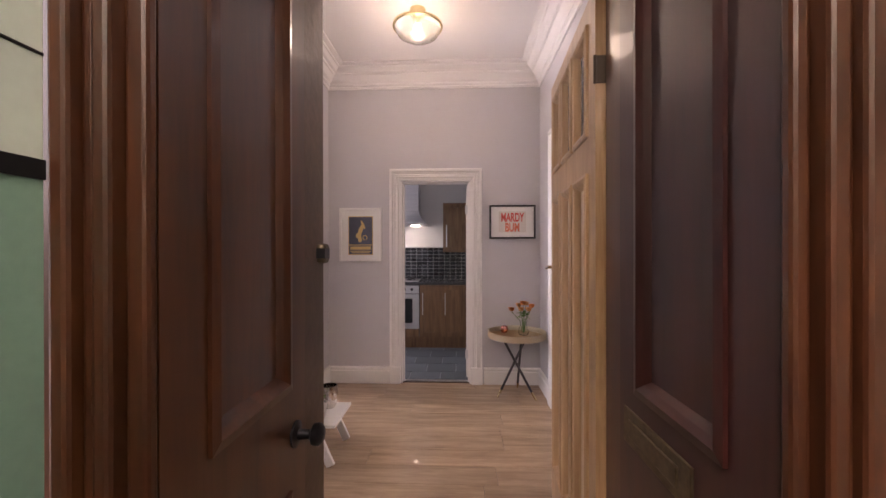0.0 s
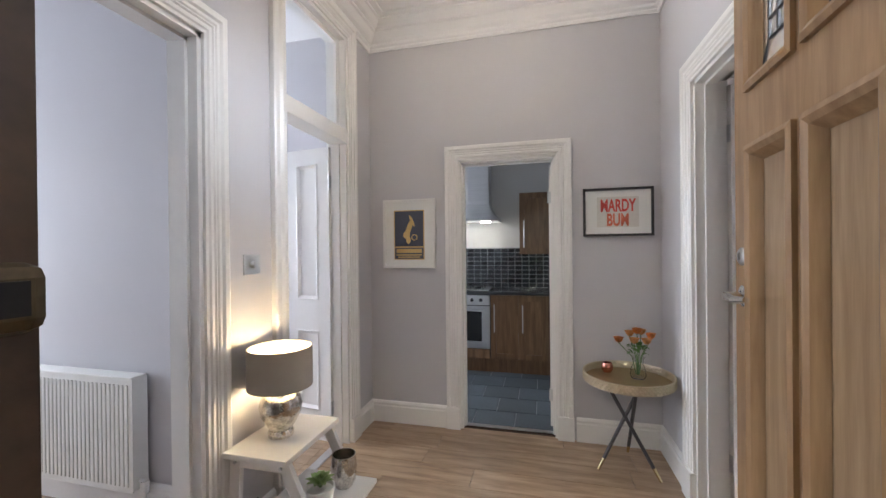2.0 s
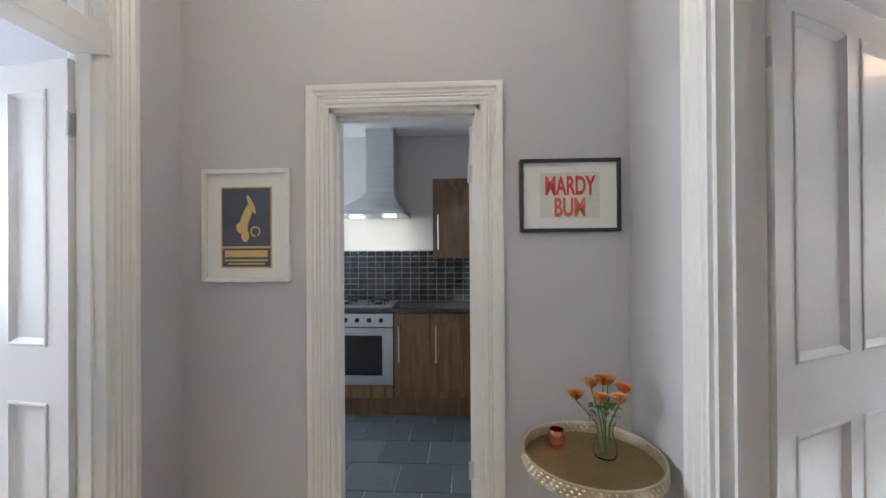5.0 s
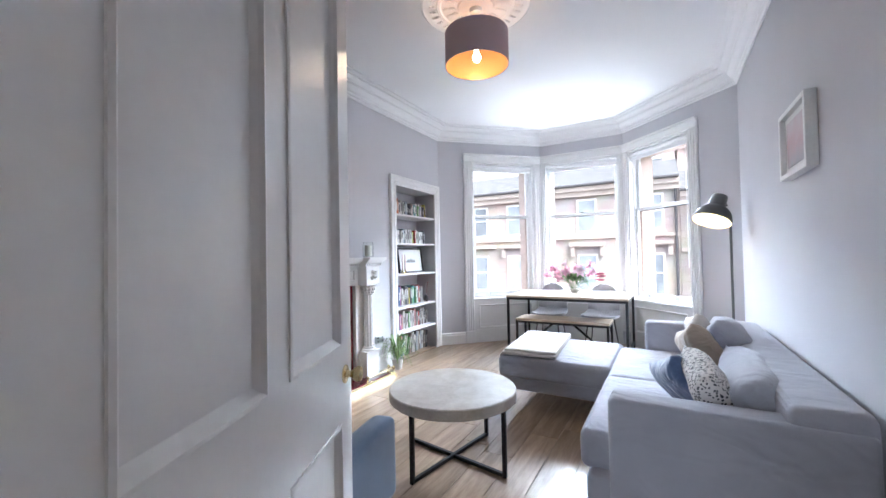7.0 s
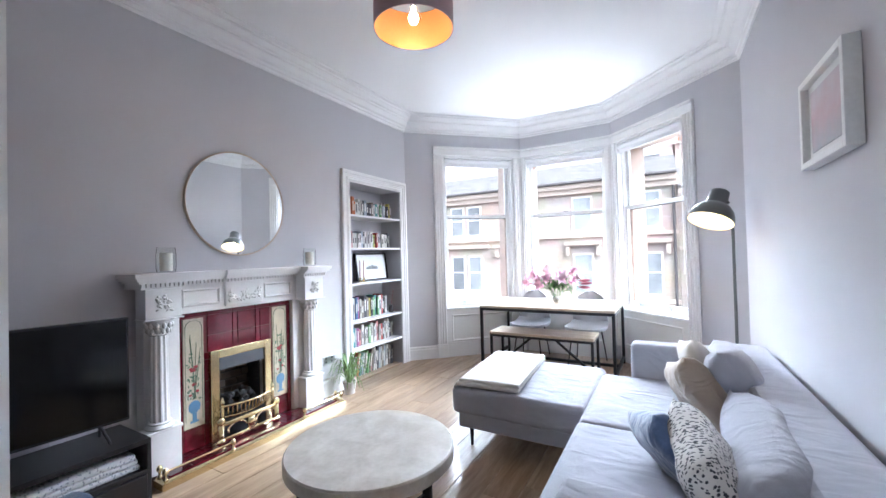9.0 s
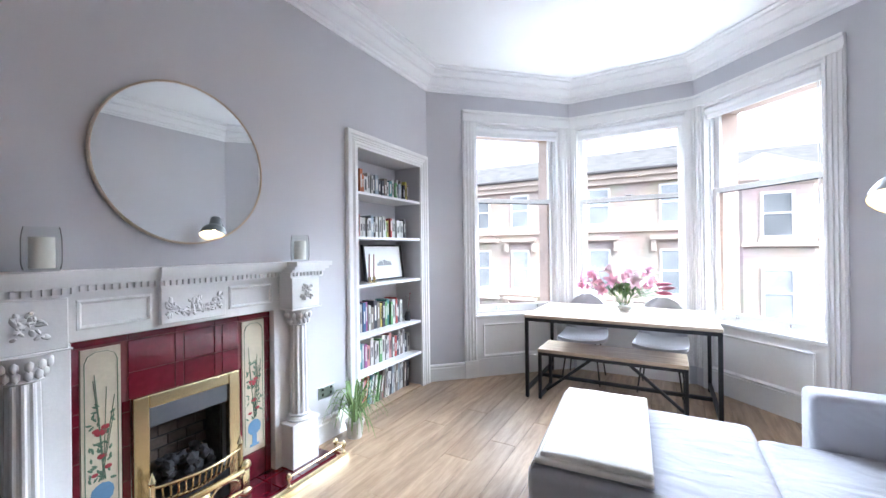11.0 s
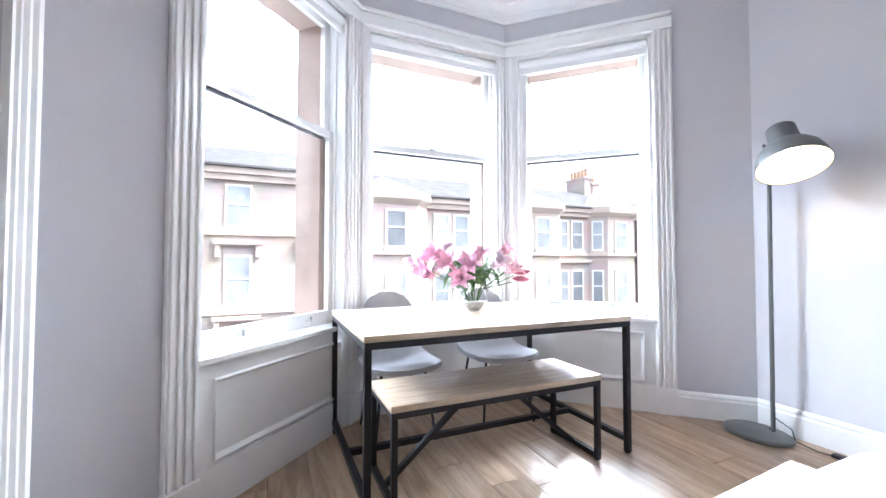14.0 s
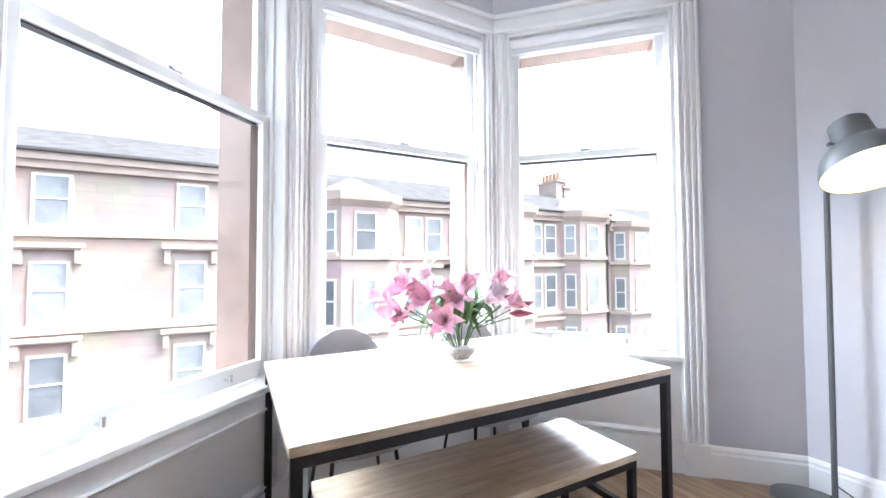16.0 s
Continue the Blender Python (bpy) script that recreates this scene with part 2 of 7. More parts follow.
def part(name, bm, mat, parent=None, label="", smooth=False, angle=None, m=None):
    """Link a bmesh as one mesh object, under a thing or a part where one is given."""
    finish(bm, smooth)
    me = bpy.data.meshes.new(name)
    bm.to_mesh(me)
    bm.free()
    me.materials.append(mat)
    ob = new(name, me)
    if smooth:
        me.set_sharp_from_angle(angle=radians(angle or 40))
    if m is not None:
        ob.matrix_basis = m
    if parent is not None:
        ob.parent = parent
    if label:
        ob["label"] = label
    return ob


def boxes(*list_of_boxes, bevel=0.0):
    bm = bmesh.new()
    for b in list_of_boxes:
        box(bm, *b, bevel=bevel)
    return bm


def thing(name, m, label, category, group="", kind=""):
    ob = new(name)
    ob.empty_display_size = 0.1
    ob.matrix_basis = m
    return tagged(ob, label, category, group, kind)


def structure(name, bm, mat, label, category, smooth=False):
    return tagged(part(name, bm, mat, smooth=smooth), label, category, kind="structure")


def wall_line(p, q):
    """The frame of a wall: x along it from p to q, y out to its left, z up."""
    p, q = Vector(p), Vector(q)
    return Matrix.Translation((p.x, p.y, 0)) @ Matrix.Rotation(math.atan2(q.y - p.y, q.x - p.x), 4, "Z")


def wall_mesh(length, z0, z1, thick, openings):
    """A wall along x with its face at y 0 and its body towards -y; openings (s0, s1, z0, z1) go through it."""
    bm = bmesh.new()
    cuts = sorted({0, length, *(s for o in openings for s in o[:2])})
    for a, b in zip(cuts, cuts[1:]):
        mid = (a + b) / 2
        inside = sorted((o[2], o[3]) for o in openings if o[0] < mid < o[1])
        z = z0
        for lo, hi in inside:
            if lo > z + 1e-6:
                box(bm, a, -thick, z, b, 0, lo)
            z = hi
        if z < z1 - 1e-6:
            box(bm, a, -thick, z, b, 0, z1)
    bmesh.ops.remove_doubles(bm, verts=bm.verts, dist=1e-5)
    return bm


def wall(name, p, q, z0, z1, thick, openings=(), mat=None, label="grey painted plaster wall"):
    length = (Vector(q) - Vector(p)).length
    ob = structure(name, wall_mesh(length, z0, z1, thick, openings), mat or WALL, label, "wall")
    ob.matrix_basis = wall_line(p, q)
    return ob


def architrave(bm, s0, s1, z0, z1, w=0.12, d=0.03, m=None):
    """A moulded door or window surround on a wall's face, round the opening s0..s1 up to z1."""
    prof = [(0, 0), (0, d * 0.55), (w * 0.12, d * 0.55), (w * 0.18, d * 0.75), (w * 0.3, d * 0.7), (w * 0.36, d * 0.5), (w * 0.42, d * 0.7),
            (w * 0.5, d * 0.5), (w * 0.56, d * 0.7), (w * 0.66, d * 0.72), (w * 0.74, d), (w * 0.94, d), (w, d * 0.85), (w, 0)]
    path = [(s1, z0), (s1, z1), (s0, z1), (s0, z0)]
    turn = Matrix(((1, 0, 0, 0), (0, 0, 1, 0), (0, 1, 0, 0), (0, 0, 0, 1)))
    sweep(bm, path, [(-o, h) for o, h in prof], m=(m @ turn if m else turn))


# ---- structure ----
H = 3.17  # ceilings
A, BB, CC, D = (6.45, 6.13), (7.60, 4.95), (7.60, 3.76), (6.45, 2.59)
HALL_X0, HALL_X1, HALL_Y0, HALL_Y1 = -0.68, 1.46, 1.66, 4.34
LR_X0 = 1.60
# walls of the living room
MID = BB[1] - CC[1]
WIN_Z1 = 2.69
wall("wall_north", (A[0] + 0.14, A[1]), (LR_X0, A[1]), 0, H, 0.45, [(A[0] + 0.14 - 6.305, A[0] + 0.14 - 5.40, 0.0, 2.17), (A[0] + 0.14 - 4.30, A[0] + 0.14 - 3.92, 0.04, 0.66)], label="lilac grey painted chimney wall with a press recess")
wall("wall_south", (LR_X0, D[1]), (D[0] + 0.2, D[1]), 0, H, 0.2)
wall("wall_bay_1", BB, A, 0, H, 0.35, [(0.12, 1.13, 0.64, WIN_Z1)], label="grey painted angled wall of the bay window")
wall("wall_bay_2", CC, BB, 0, H, 0.35, [(0.06, MID - 0.06, 0.64, WIN_Z1)], label="grey painted middle wall of the bay window")
wall("wall_bay_3", D, CC, 0, H, 0.35, [(0.58, 1.555, 0.64, WIN_Z1)], label="grey painted angled wall of the bay window")
# partition between hall and living room, with its doorway
DW0, DW1, DWH = 2.78, 3.74, 2.26
wall("wall_partition", (LR_X0, A[1]), (LR_X0, D[1] - 0.2), 0, H, LR_X0 - HALL_X1, [(A[1] - DW1, A[1] - DW0, 0, DWH)])
# hall
wall("wall_kitchen", (HALL_X1, HALL_Y1), (-4.2, HALL_Y1), 0, H, 0.16, [(HALL_X1 - 0.775, HALL_X1 - 0.055, 0, 2.06)])
LD0, LD1, FD0, FD1 = 1.90, 2.71, 3.245, 3.95
wall("wall_hall_west", (HALL_X0, HALL_Y1), (HALL_X0, HALL_Y0 - 0.2), 0, H, 0.15, [(HALL_Y1 - FD1, HALL_Y1 - FD0, 0, 2.90), (HALL_Y1 - LD1, HALL_Y1 - LD0, 0, 2.28)])
wall("wall_entrance", (HALL_X0 - 3.5, HALL_Y0), (LR_X0 + 1.0, HALL_Y0), 0, H, 0.16, [(0.20 + 4.18, 1.13 + 4.18, 0, 2.3)])
# rooms beyond the doors
wall("wall_bedroom_window", (-4.2, HALL_Y0 - 1.5), (-4.2, 8), 0, H, 0.3, [(1.64, 2.64, 0.8, 2.6), (3.04, 4.04, 0.8, 2.6)], WHITE, "pale painted wall with windows")
wall("wall_bedroom_divide", (HALL_X0 - 0.15, 3.02), (-4.2, 3.02), 0, H, 0.1)
wall("wall_kitchen_back", (HALL_X1, 6.2), (-2.2, 6.2), 0, 2.6, 0.2, [], CREAM, "cream painted kitchen wall")
wall("wall_kitchen_west", (-2.2, 6.2), (-2.2, HALL_Y1 + 0.16), 0, 2.6, 0.2, [(0.2, 1.2, 1.0, 2.2)], CREAM, "cream painted kitchen wall with a window")
structure("ceiling_living", boxes((LR_X0 - 0.14, 2.3, H, 8.2, 6.6, H + 0.1)), CEIL, "white painted plaster ceiling", "ceiling")
structure("ceiling_hall", boxes((-4.5, -0.6, H, HALL_X1, HALL_Y1, H + 0.1)), CEIL, "white painted plaster ceiling", "ceiling")
structure("ceiling_kitchen", boxes((-2.4, HALL_Y1 + 0.16, 2.47, HALL_X1, 6.3, 2.57)), CEIL, "white painted kitchen ceiling", "ceiling")
structure("floor_living", boxes((HALL_X1, 2.3, -0.12, 8.0, 6.6, -0.008)), OAK, "oak laminate floor", "floor")
structure("floor_hall", boxes((-4.5, -0.6, -0.12, HALL_X1, HALL_Y1 + 0.08, -0.008)), OAK, "oak laminate floor", "floor")
structure("floor_kitchen", boxes((-2.4, HALL_Y1 + 0.08, -0.12, HALL_X1, 6.3, -0.008)), TILEGREY, "dark slate tiled floor", "floor")

# ---- plasterwork, trim ----
CORNICE = [(0, 2.975), (0.014, 2.975), (0.02, 2.99), (0.014, 3.0), (0.03, 3.012), (0.03, 3.03), (0.055, 3.045), (0.085, 3.085), (0.10, 3.09), (0.10, 3.105),
           (0.125, 3.115), (0.15, 3.14), (0.165, 3.142), (0.165, 3.155), (0.21, 3.158), (0.21, H - 0.001), (0, H - 0.001)]
ROOM = [(LR_X0, D[1]), D, CC, BB, A, (LR_X0, A[1])]
bm = bmesh.new()
sweep(bm, ROOM, CORNICE, closed=True)
structure("trim_cornice_living", bm, CEIL, "white moulded plaster cornice", "cornice")
bm = bmesh.new()
sweep(bm, [(HALL_X0, HALL_Y0), (HALL_X1, HALL_Y0), (HALL_X1, HALL_Y1), (HALL_X0, HALL_Y1)], CORNICE, closed=True)
structure("trim_cornice_hall", bm, CEIL, "white moulded plaster cornice", "cornice")
SKIRT = [(0, 0), (0.022, 0), (0.022, 0.125), (0.016, 0.135), (0.018, 0.15), (0.010, 0.163), (0, 0.168)]


def along(p, q, a, b):
    p, q = Vector(p), Vector(q)
    d = (q - p).normalized()
    return tuple(p + d * a), tuple(p + d * b)


_a1 = along(A, BB, 0.0, 0.38)
_a3 = along(D, CC, 0.0, 0.452)
for _i, path in enumerate((
        [(LR_X0, DW0 - 0.12), (LR_X0, D[1]), D, _a3[1]],
        [_a1[1], A, (6.432, A[1])],
        [(5.27, A[1]), (4.81, A[1])],
        [(3.41, A[1]), (LR_X0, A[1]), (LR_X0, DW1 + 0.12)])):
    bm = bmesh.new()
    sweep(bm, path, SKIRT)
    structure("baseboard_%d" % (_i + 1), bm, WHITE, "white painted moulded skirting board", "skirting")
for _i, path in enumerate(([(HALL_X1, DW1 + 0.15), (HALL_X1, HALL_Y1), (0.90, HALL_Y1)],
                           [(-0.055 - 0.0, HALL_Y1), (HALL_X0, HALL_Y1), (HALL_X0, FD1 + 0.13)],
                           [(HALL_X0, FD0 - 0.12), (HALL_X0, LD1 + 0.12)],
                           [(1.24, HALL_Y0), (HALL_X1, HALL_Y0), (HALL_X1, DW0 - 0.15)])):
    bm = bmesh.new()
    sweep(bm, path, SKIRT)
    structure("baseboard_hall_%d" % (_i + 1), bm, WHITE, "white painted moulded skirting board", "skirting")


def surround(name, p, q, s0, s1, z1, w=0.115, depth=0.15, stop=True, z_block=0.17, label="white painted moulded door surround"):
    """Architrave on the face, plinth blocks and the lining of a doorway."""
    m = wall_line(p, q)
    bm = bmesh.new()
    architrave(bm, s0, s1, z_block, z1, w, 0.032)
    ob = structure(name, bm, WHITE, label, "door surround")
    ob.matrix_basis = m
    for s in (s0 - w, s1):
        part("plinth_block", boxes((s - 0.003, 0, 0, s + w + 0.003, 0.036, z_block), bevel=0.003), WHITE, ob)
    bm = boxes((s0 - 0.001, -depth, 0, s0 + 0.02, 0.002, z1), (s1 - 0.02, -depth, 0, s1 + 0.001, 0.002, z1), (s0, -depth, z1 - 0.02, s1, 0.002, z1 + 0.001))
    if stop:
        for b in ((s0 + 0.018, -depth * 0.65, 0, s0 + 0.034, -depth * 0.3, z1 - 0.018), (s1 - 0.034, -depth * 0.65, 0, s1 - 0.018, -depth * 0.3, z1 - 0.018), (s0 + 0.02, -depth * 0.65, z1 - 0.034, s1 - 0.02, -depth * 0.3, z1 - 0.018)):
            box(bm, *b)
    part("door_lining", bm, WHITE, ob)
    return ob


surround("trim_kitchen_door", (HALL_X1, HALL_Y1), (-4.2, HALL_Y1), HALL_X1 - 0.775, HALL_X1 - 0.055, 2.06, 0.105, 0.16)
surround("trim_living_door", (HALL_X1, DW0 - 0.5), (HALL_X1, HALL_Y1), 0.5, 0.5 + DW1 - DW0, DWH, 0.125, 0.14)
surround("trim_living_door_inside", (LR_X0, A[1]), (LR_X0, D[1]), A[1] - DW1, A[1] - DW0, DWH, 0.115, 0.02, False)
surround("trim_bedroom_door", (HALL_X0, HALL_Y1), (HALL_X0, HALL_Y0), HALL_Y1 - LD1, HALL_Y1 - LD0, 2.28, 0.115, 0.15)
_t = surround("trim_fanlight_door", (HALL_X0, HALL_Y1), (HALL_X0, HALL_Y0), HALL_Y1 - FD1, HALL_Y1 - FD0, 2.90, 0.115, 0.15)
_s0, _s1 = HALL_Y1 - FD1, HALL_Y1 - FD0
part("transom", boxes((_s0, -0.12, 2.14, _s1, 0.012, 2.24), bevel=0.006), WHITE, _t, "white painted transom rail")
part("fanlight_frame", boxes((_s0 + 0.02, -0.09, 2.24, _s0 + 0.05, -0.05, 2.88), (_s1 - 0.05, -0.09, 2.24, _s1 - 0.02, -0.05, 2.88), (_s0 + 0.05, -0.09, 2.24, _s1 - 0.05, -0.05, 2.27), (_s0 + 0.05, -0.09, 2.85, _s1 - 0.05, -0.05, 2.88)), WHITE, _t)
_g = part("fanlight_pane", boxes((_s0 + 0.045, -0.072, 2.265, _s1 - 0.045, -0.068, 2.855)), PANE, _t)
_g.visible_shadow = False


# ---- doors ----
def hinge(bm, z):
    box(bm, -0.004, -0.018, z - 0.045, 0.001, 0.02, z + 0.045)
    rod(bm, (-0.004, 0.024, z - 0.045), (-0.004, 0.024, z + 0.045), 0.006, n=10)


def panel_door(name, m, w, h, mat, panels, label, panel_mat=None, thick=0.04):
    """A framed leaf from its hinge at x 0 to x w, with raised mouldings round sunk panels (x0, x1, z0, z1)."""
    ob = thing(name, m, label, "door", kind="structure")
    bm = wall_mesh(w, 0.008, h, thick, panels)
    part("leaf", bm, mat, ob, m=Matrix.Translation((0, thick / 2, 0)))
    for x0, x1, z0, z1 in panels:
        pm = panel_mat or mat
        pn = part("panel", boxes((x0 - 0.001, -0.008, z0 - 0.001, x1 + 0.001, 0.008, z1 + 0.001)), pm, ob)
        bm = bmesh.new()
        for side in (1, -1):
            prof = [(0, 0.007), (0, thick / 2 + 0.004), (0.008, thick / 2 + 0.006), (0.016, thick / 2 - 0.002), (0.024, 0.012), (0.03, 0.007)]
            turn = Matrix(((1, 0, 0, 0), (0, 0, side, 0), (0, 1, 0, 0), (0, 0, 0, 1)))
            sweep(bm, [(x0, z0), (x1, z0), (x1, z1), (x0, z1)], prof, closed=True, m=turn)
        part("panel_moulding", bm, mat, pn)
    bm = bmesh.new()
    for z in (0.25, h - 0.25):
        hinge(bm, z)
    part("hinge", bm, STEEL, ob, "steel butt hinges")
    return ob


def four_panel(w, h):
    s, mid = 0.10, 0.09
    a, b = s, (w - mid) / 2
    c, d = (w + mid) / 2, w - s
    return [(a, b, 0.22, 0.80), (c, d, 0.22, 0.80), (a, b, 1.02, h - 0.11), (c, d, 1.02, h - 0.11)]


def knob(parent, x, z, mat, r=0.024, label="brass door knob"):
    for side in (1, -1):
        bm = bmesh.new()
        tm = Matrix.Translation((x, 0, z)) @ Matrix.Rotation(radians(-90 * side), 4, "X")
        lathe(bm, [(0.027, 0.02), (0.027, 0.024), (0.012, 0.027), (0.009, 0.04), (r * 0.8, 0.05), (r, 0.06), (r * 0.9, 0.07), (0.0, 0.076)], n=20, m=tm)
        part("door_knob", bm, mat, parent, label, smooth=True)


HINGE = Vector((1.615, 3.735))
EDGE = Vector((2.455, 4.145))
_d = EDGE - HINGE
_door = panel_door("door_living", Matrix.Translation((HINGE.x, HINGE.y, 0)) @ Matrix.Rotation(math.atan2(_d.y, _d.x), 4, "Z"), _d.length, 2.22, WHITE, four_panel(_d.length, 2.22), "white gloss panelled door standing open into the living room")
knob(_door, _d.length - 0.06, 0.93, BRASS)
_door = panel_door("door_bedroom_fanlight", Matrix.Translation((-0.80, 3.925, 0)) @ Matrix.Rotation(radians(172), 4, "Z"), 0.68, 2.12, WHITE, four_panel(0.68, 2.12), "white painted four panel door standing open under a fanlight")
knob(_door, 0.62, 0.95, BRASS)
_door = panel_door("door_bedroom", Matrix.Translation((-0.85, 1.93, 0)) @ Matrix.Rotation(radians(185), 4, "Z"), 0.78, 2.24, WHITE, four_panel(0.78, 2.24), "white painted panelled door standing open into a bedroom")
knob(_door, 0.72, 0.95, BRASS)
_door = panel_door("door_kitchen", Matrix.Translation((0.745, 4.515, 0)) @ Matrix.Rotation(radians(84), 4, "Z"), 0.66, 2.02, WHITE, four_panel(0.66, 2.02), "white painted kitchen door standing open against the kitchen side")
knob(_door, 0.60, 0.95, BRASS)
tagged(part("strike_plate", boxes((HALL_X0 - 0.10, LD1 - 0.024, 1.44, HALL_X0 - 0.06, LD1 - 0.019, 1.52)), BLACKMETAL), "black metal strike plate on the door jamb", "strike plate")

# front door: three leaded panes over three tall panels
FW, FH = 0.86, 2.23
FH0 = (1.115, 1.70)
_door = thing("door_front", Matrix.Translation((FH0[0], FH0[1], 0)) @ Matrix.Rotation(radians(86), 4, "Z"), "light oak front door with leaded glass panes, standing open", "door", kind="structure")
_cols = [(0.10, 0.285), (0.345, 0.525), (0.585, 0.765)]
_panes = [(a, b, 1.77, 2.13) for a, b in _cols]
_pans = [(a, b, 0.22, 1.61) for a, b in _cols]
part("leaf", wall_mesh(FW, 0.01, FH, 0.044, _panes + _pans), DOORWOOD, _door, m=Matrix.Translation((0, 0.022, 0)))
FROST = glass("textured_glass", (0.93, 0.95, 0.94), 0.25)
LEAD = material("lead_came", (0.05, 0.05, 0.055), 0.5, 0.5)
for x0, x1, z0, z1 in _pans + _panes:
    low = z0 < 1
    pn = part("panel" if low else "pane", boxes((x0 - 0.001, -0.006, z0 - 0.001, x1 + 0.001, 0.006, z1 + 0.001)), PANELWOOD if low else FROST, _door, "" if low else "leaded textured glass pane")
    bm = bmesh.new()
    for side in (1, -1):
        prof = [(-0.016, 0.021), (-0.016, 0.032), (-0.004, 0.036), (0.008, 0.03), (0.016, 0.018), (0.024, 0.007), (0, 0.005)]
        turn = Matrix(((1, 0, 0, 0), (0, 0, side, 0), (0, 1, 0, 0), (0, 0, 0, 1)))
        sweep(bm, [(x0, z0), (x1, z0), (x1, z1), (x0, z1)], prof, closed=True, m=turn)
    part("panel_moulding", bm, DOORWOOD, pn)
    if not low:
        pn.visible_shadow = False
        bm = bmesh.new()
        ax, bx, az, bz = x0 + 0.05, x1 - 0.05, z0 + 0.075, z1 - 0.075
        lines = [((x0, z0), (ax, az)), ((x1, z0), (bx, az)), ((x0, z1), (ax, bz)), ((x1, z1), (bx, bz)),
                 ((ax, az), (bx, az)), ((ax, bz), (bx, bz)), ((ax, az), (ax, bz)), ((bx, az), (bx, bz)),
                 ((ax, az + 0.045), (bx, az + 0.045)), ((ax, bz - 0.045), (bx, bz - 0.045)), (((ax + bx) / 2, az), ((ax + bx) / 2, bz))]
        for p, q in lines:
            along = Vector((q[0] - p[0], 0, q[1] - p[1]))
            flat = Matrix.Rotation(-math.atan2(along.z, along.x), 4, "Y")
            r = bmesh.ops.create_cube(bm, size=1)
            bmesh.ops.transform(bm, matrix=Matrix.Translation(((p[0] + q[0]) / 2, 0, (p[1] + q[1]) / 2)) @ flat @ Matrix.Diagonal((along.length, 0.0145, 0.0045, 1)), verts=r["verts"])
        part("lead_cames", bm, LEAD, pn)
for side in (1, -1):
    bm = bmesh.new()
    tm = Matrix.Translation((FW - 0.055, 0.022 * side, 1.265)) @ Matrix.Rotation(radians(-90 * side), 4, "X")
    lathe(bm, [(0.026, 0), (0.026, 0.006), (0.02, 0.009), (0.01, 0.01), (0.01, 0.045), (0.0, 0.047)], n=20, m=tm)
    rod(bm, (FW - 0.055, side * 0.06, 1.265), (FW - 0.11, side * 0.066, 1.262), 0.010, 0.009)
    rod(bm, (FW - 0.11, side * 0.066, 1.262), (FW - 0.165, side * 0.06, 1.268), 0.009, 0.007)
    part("lever_handle", bm, CHROME, _door, "chrome lever handle", smooth=True)
    bm = bmesh.new()
    tm = Matrix.Translation((FW - 0.05, 0.022 * side, 1.362)) @ Matrix.Rotation(radians(-90 * side), 4, "X")
    lathe(bm, [(0.022, 0), (0.022, 0.006), (0.017, 0.010), (0.010, 0.010), (0.010, 0.006), (0, 0.006)], n=20, m=tm)
    part("lock_cylinder", bm, STEEL, _door, "round night latch cylinder", smooth=True)
part("lock_plate", boxes((FW, -0.012, 1.31, FW + 0.002, 0.012, 1.41), (FW, -0.012, 1.02, FW + 0.002, 0.012, 1.12)), BRASS, _door)
bm = bmesh.new()
for z in (0.25, 1.95):
    hinge(bm, z)
part("hinge", bm, material("dark_hinge", (0.07, 0.05, 0.035), 0.5, 0.6), _door)

# door frame of the entrance, dark timber with worn paint inside
AGED = material("tarnished_brass", (0.10, 0.075, 0.045), 0.45, 0.7, var=0.25, scale=30, fine=90)
WORN = material("worn_brown_paint", (0.07, 0.04, 0.025), 0.5, var=0.25, scale=7, fine=40, bump=0.15, bump_scale=30)
_fr = tagged(part("door_frame", boxes((0.12, 1.50, 0, 0.188, 1.645, 2.32), (1.118, 1.50, 0, 1.19, 1.68, 2.32), (0.188, 1.50, 2.245, 1.118, 1.645, 2.32), bevel=0.004), DARKWOOD), "dark varnished timber frame of the front door", "door frame", kind="structure")
part("jamb_edge", boxes((0.180, 1.49, 0, 0.2025, 1.664, 2.19), bevel=0.002), WORN, _fr, "worn brown painted jamb edge")
_k = part("latch_keep", boxes((0.196, 1.60, 1.318, 0.228, 1.66, 1.382), bevel=0.014), AGED, _fr, "tarnished latch keep on the jamb")
part("keep_mouth", boxes((0.200, 1.598, 1.335, 0.230, 1.642, 1.366)), BLACKMETAL, _k)

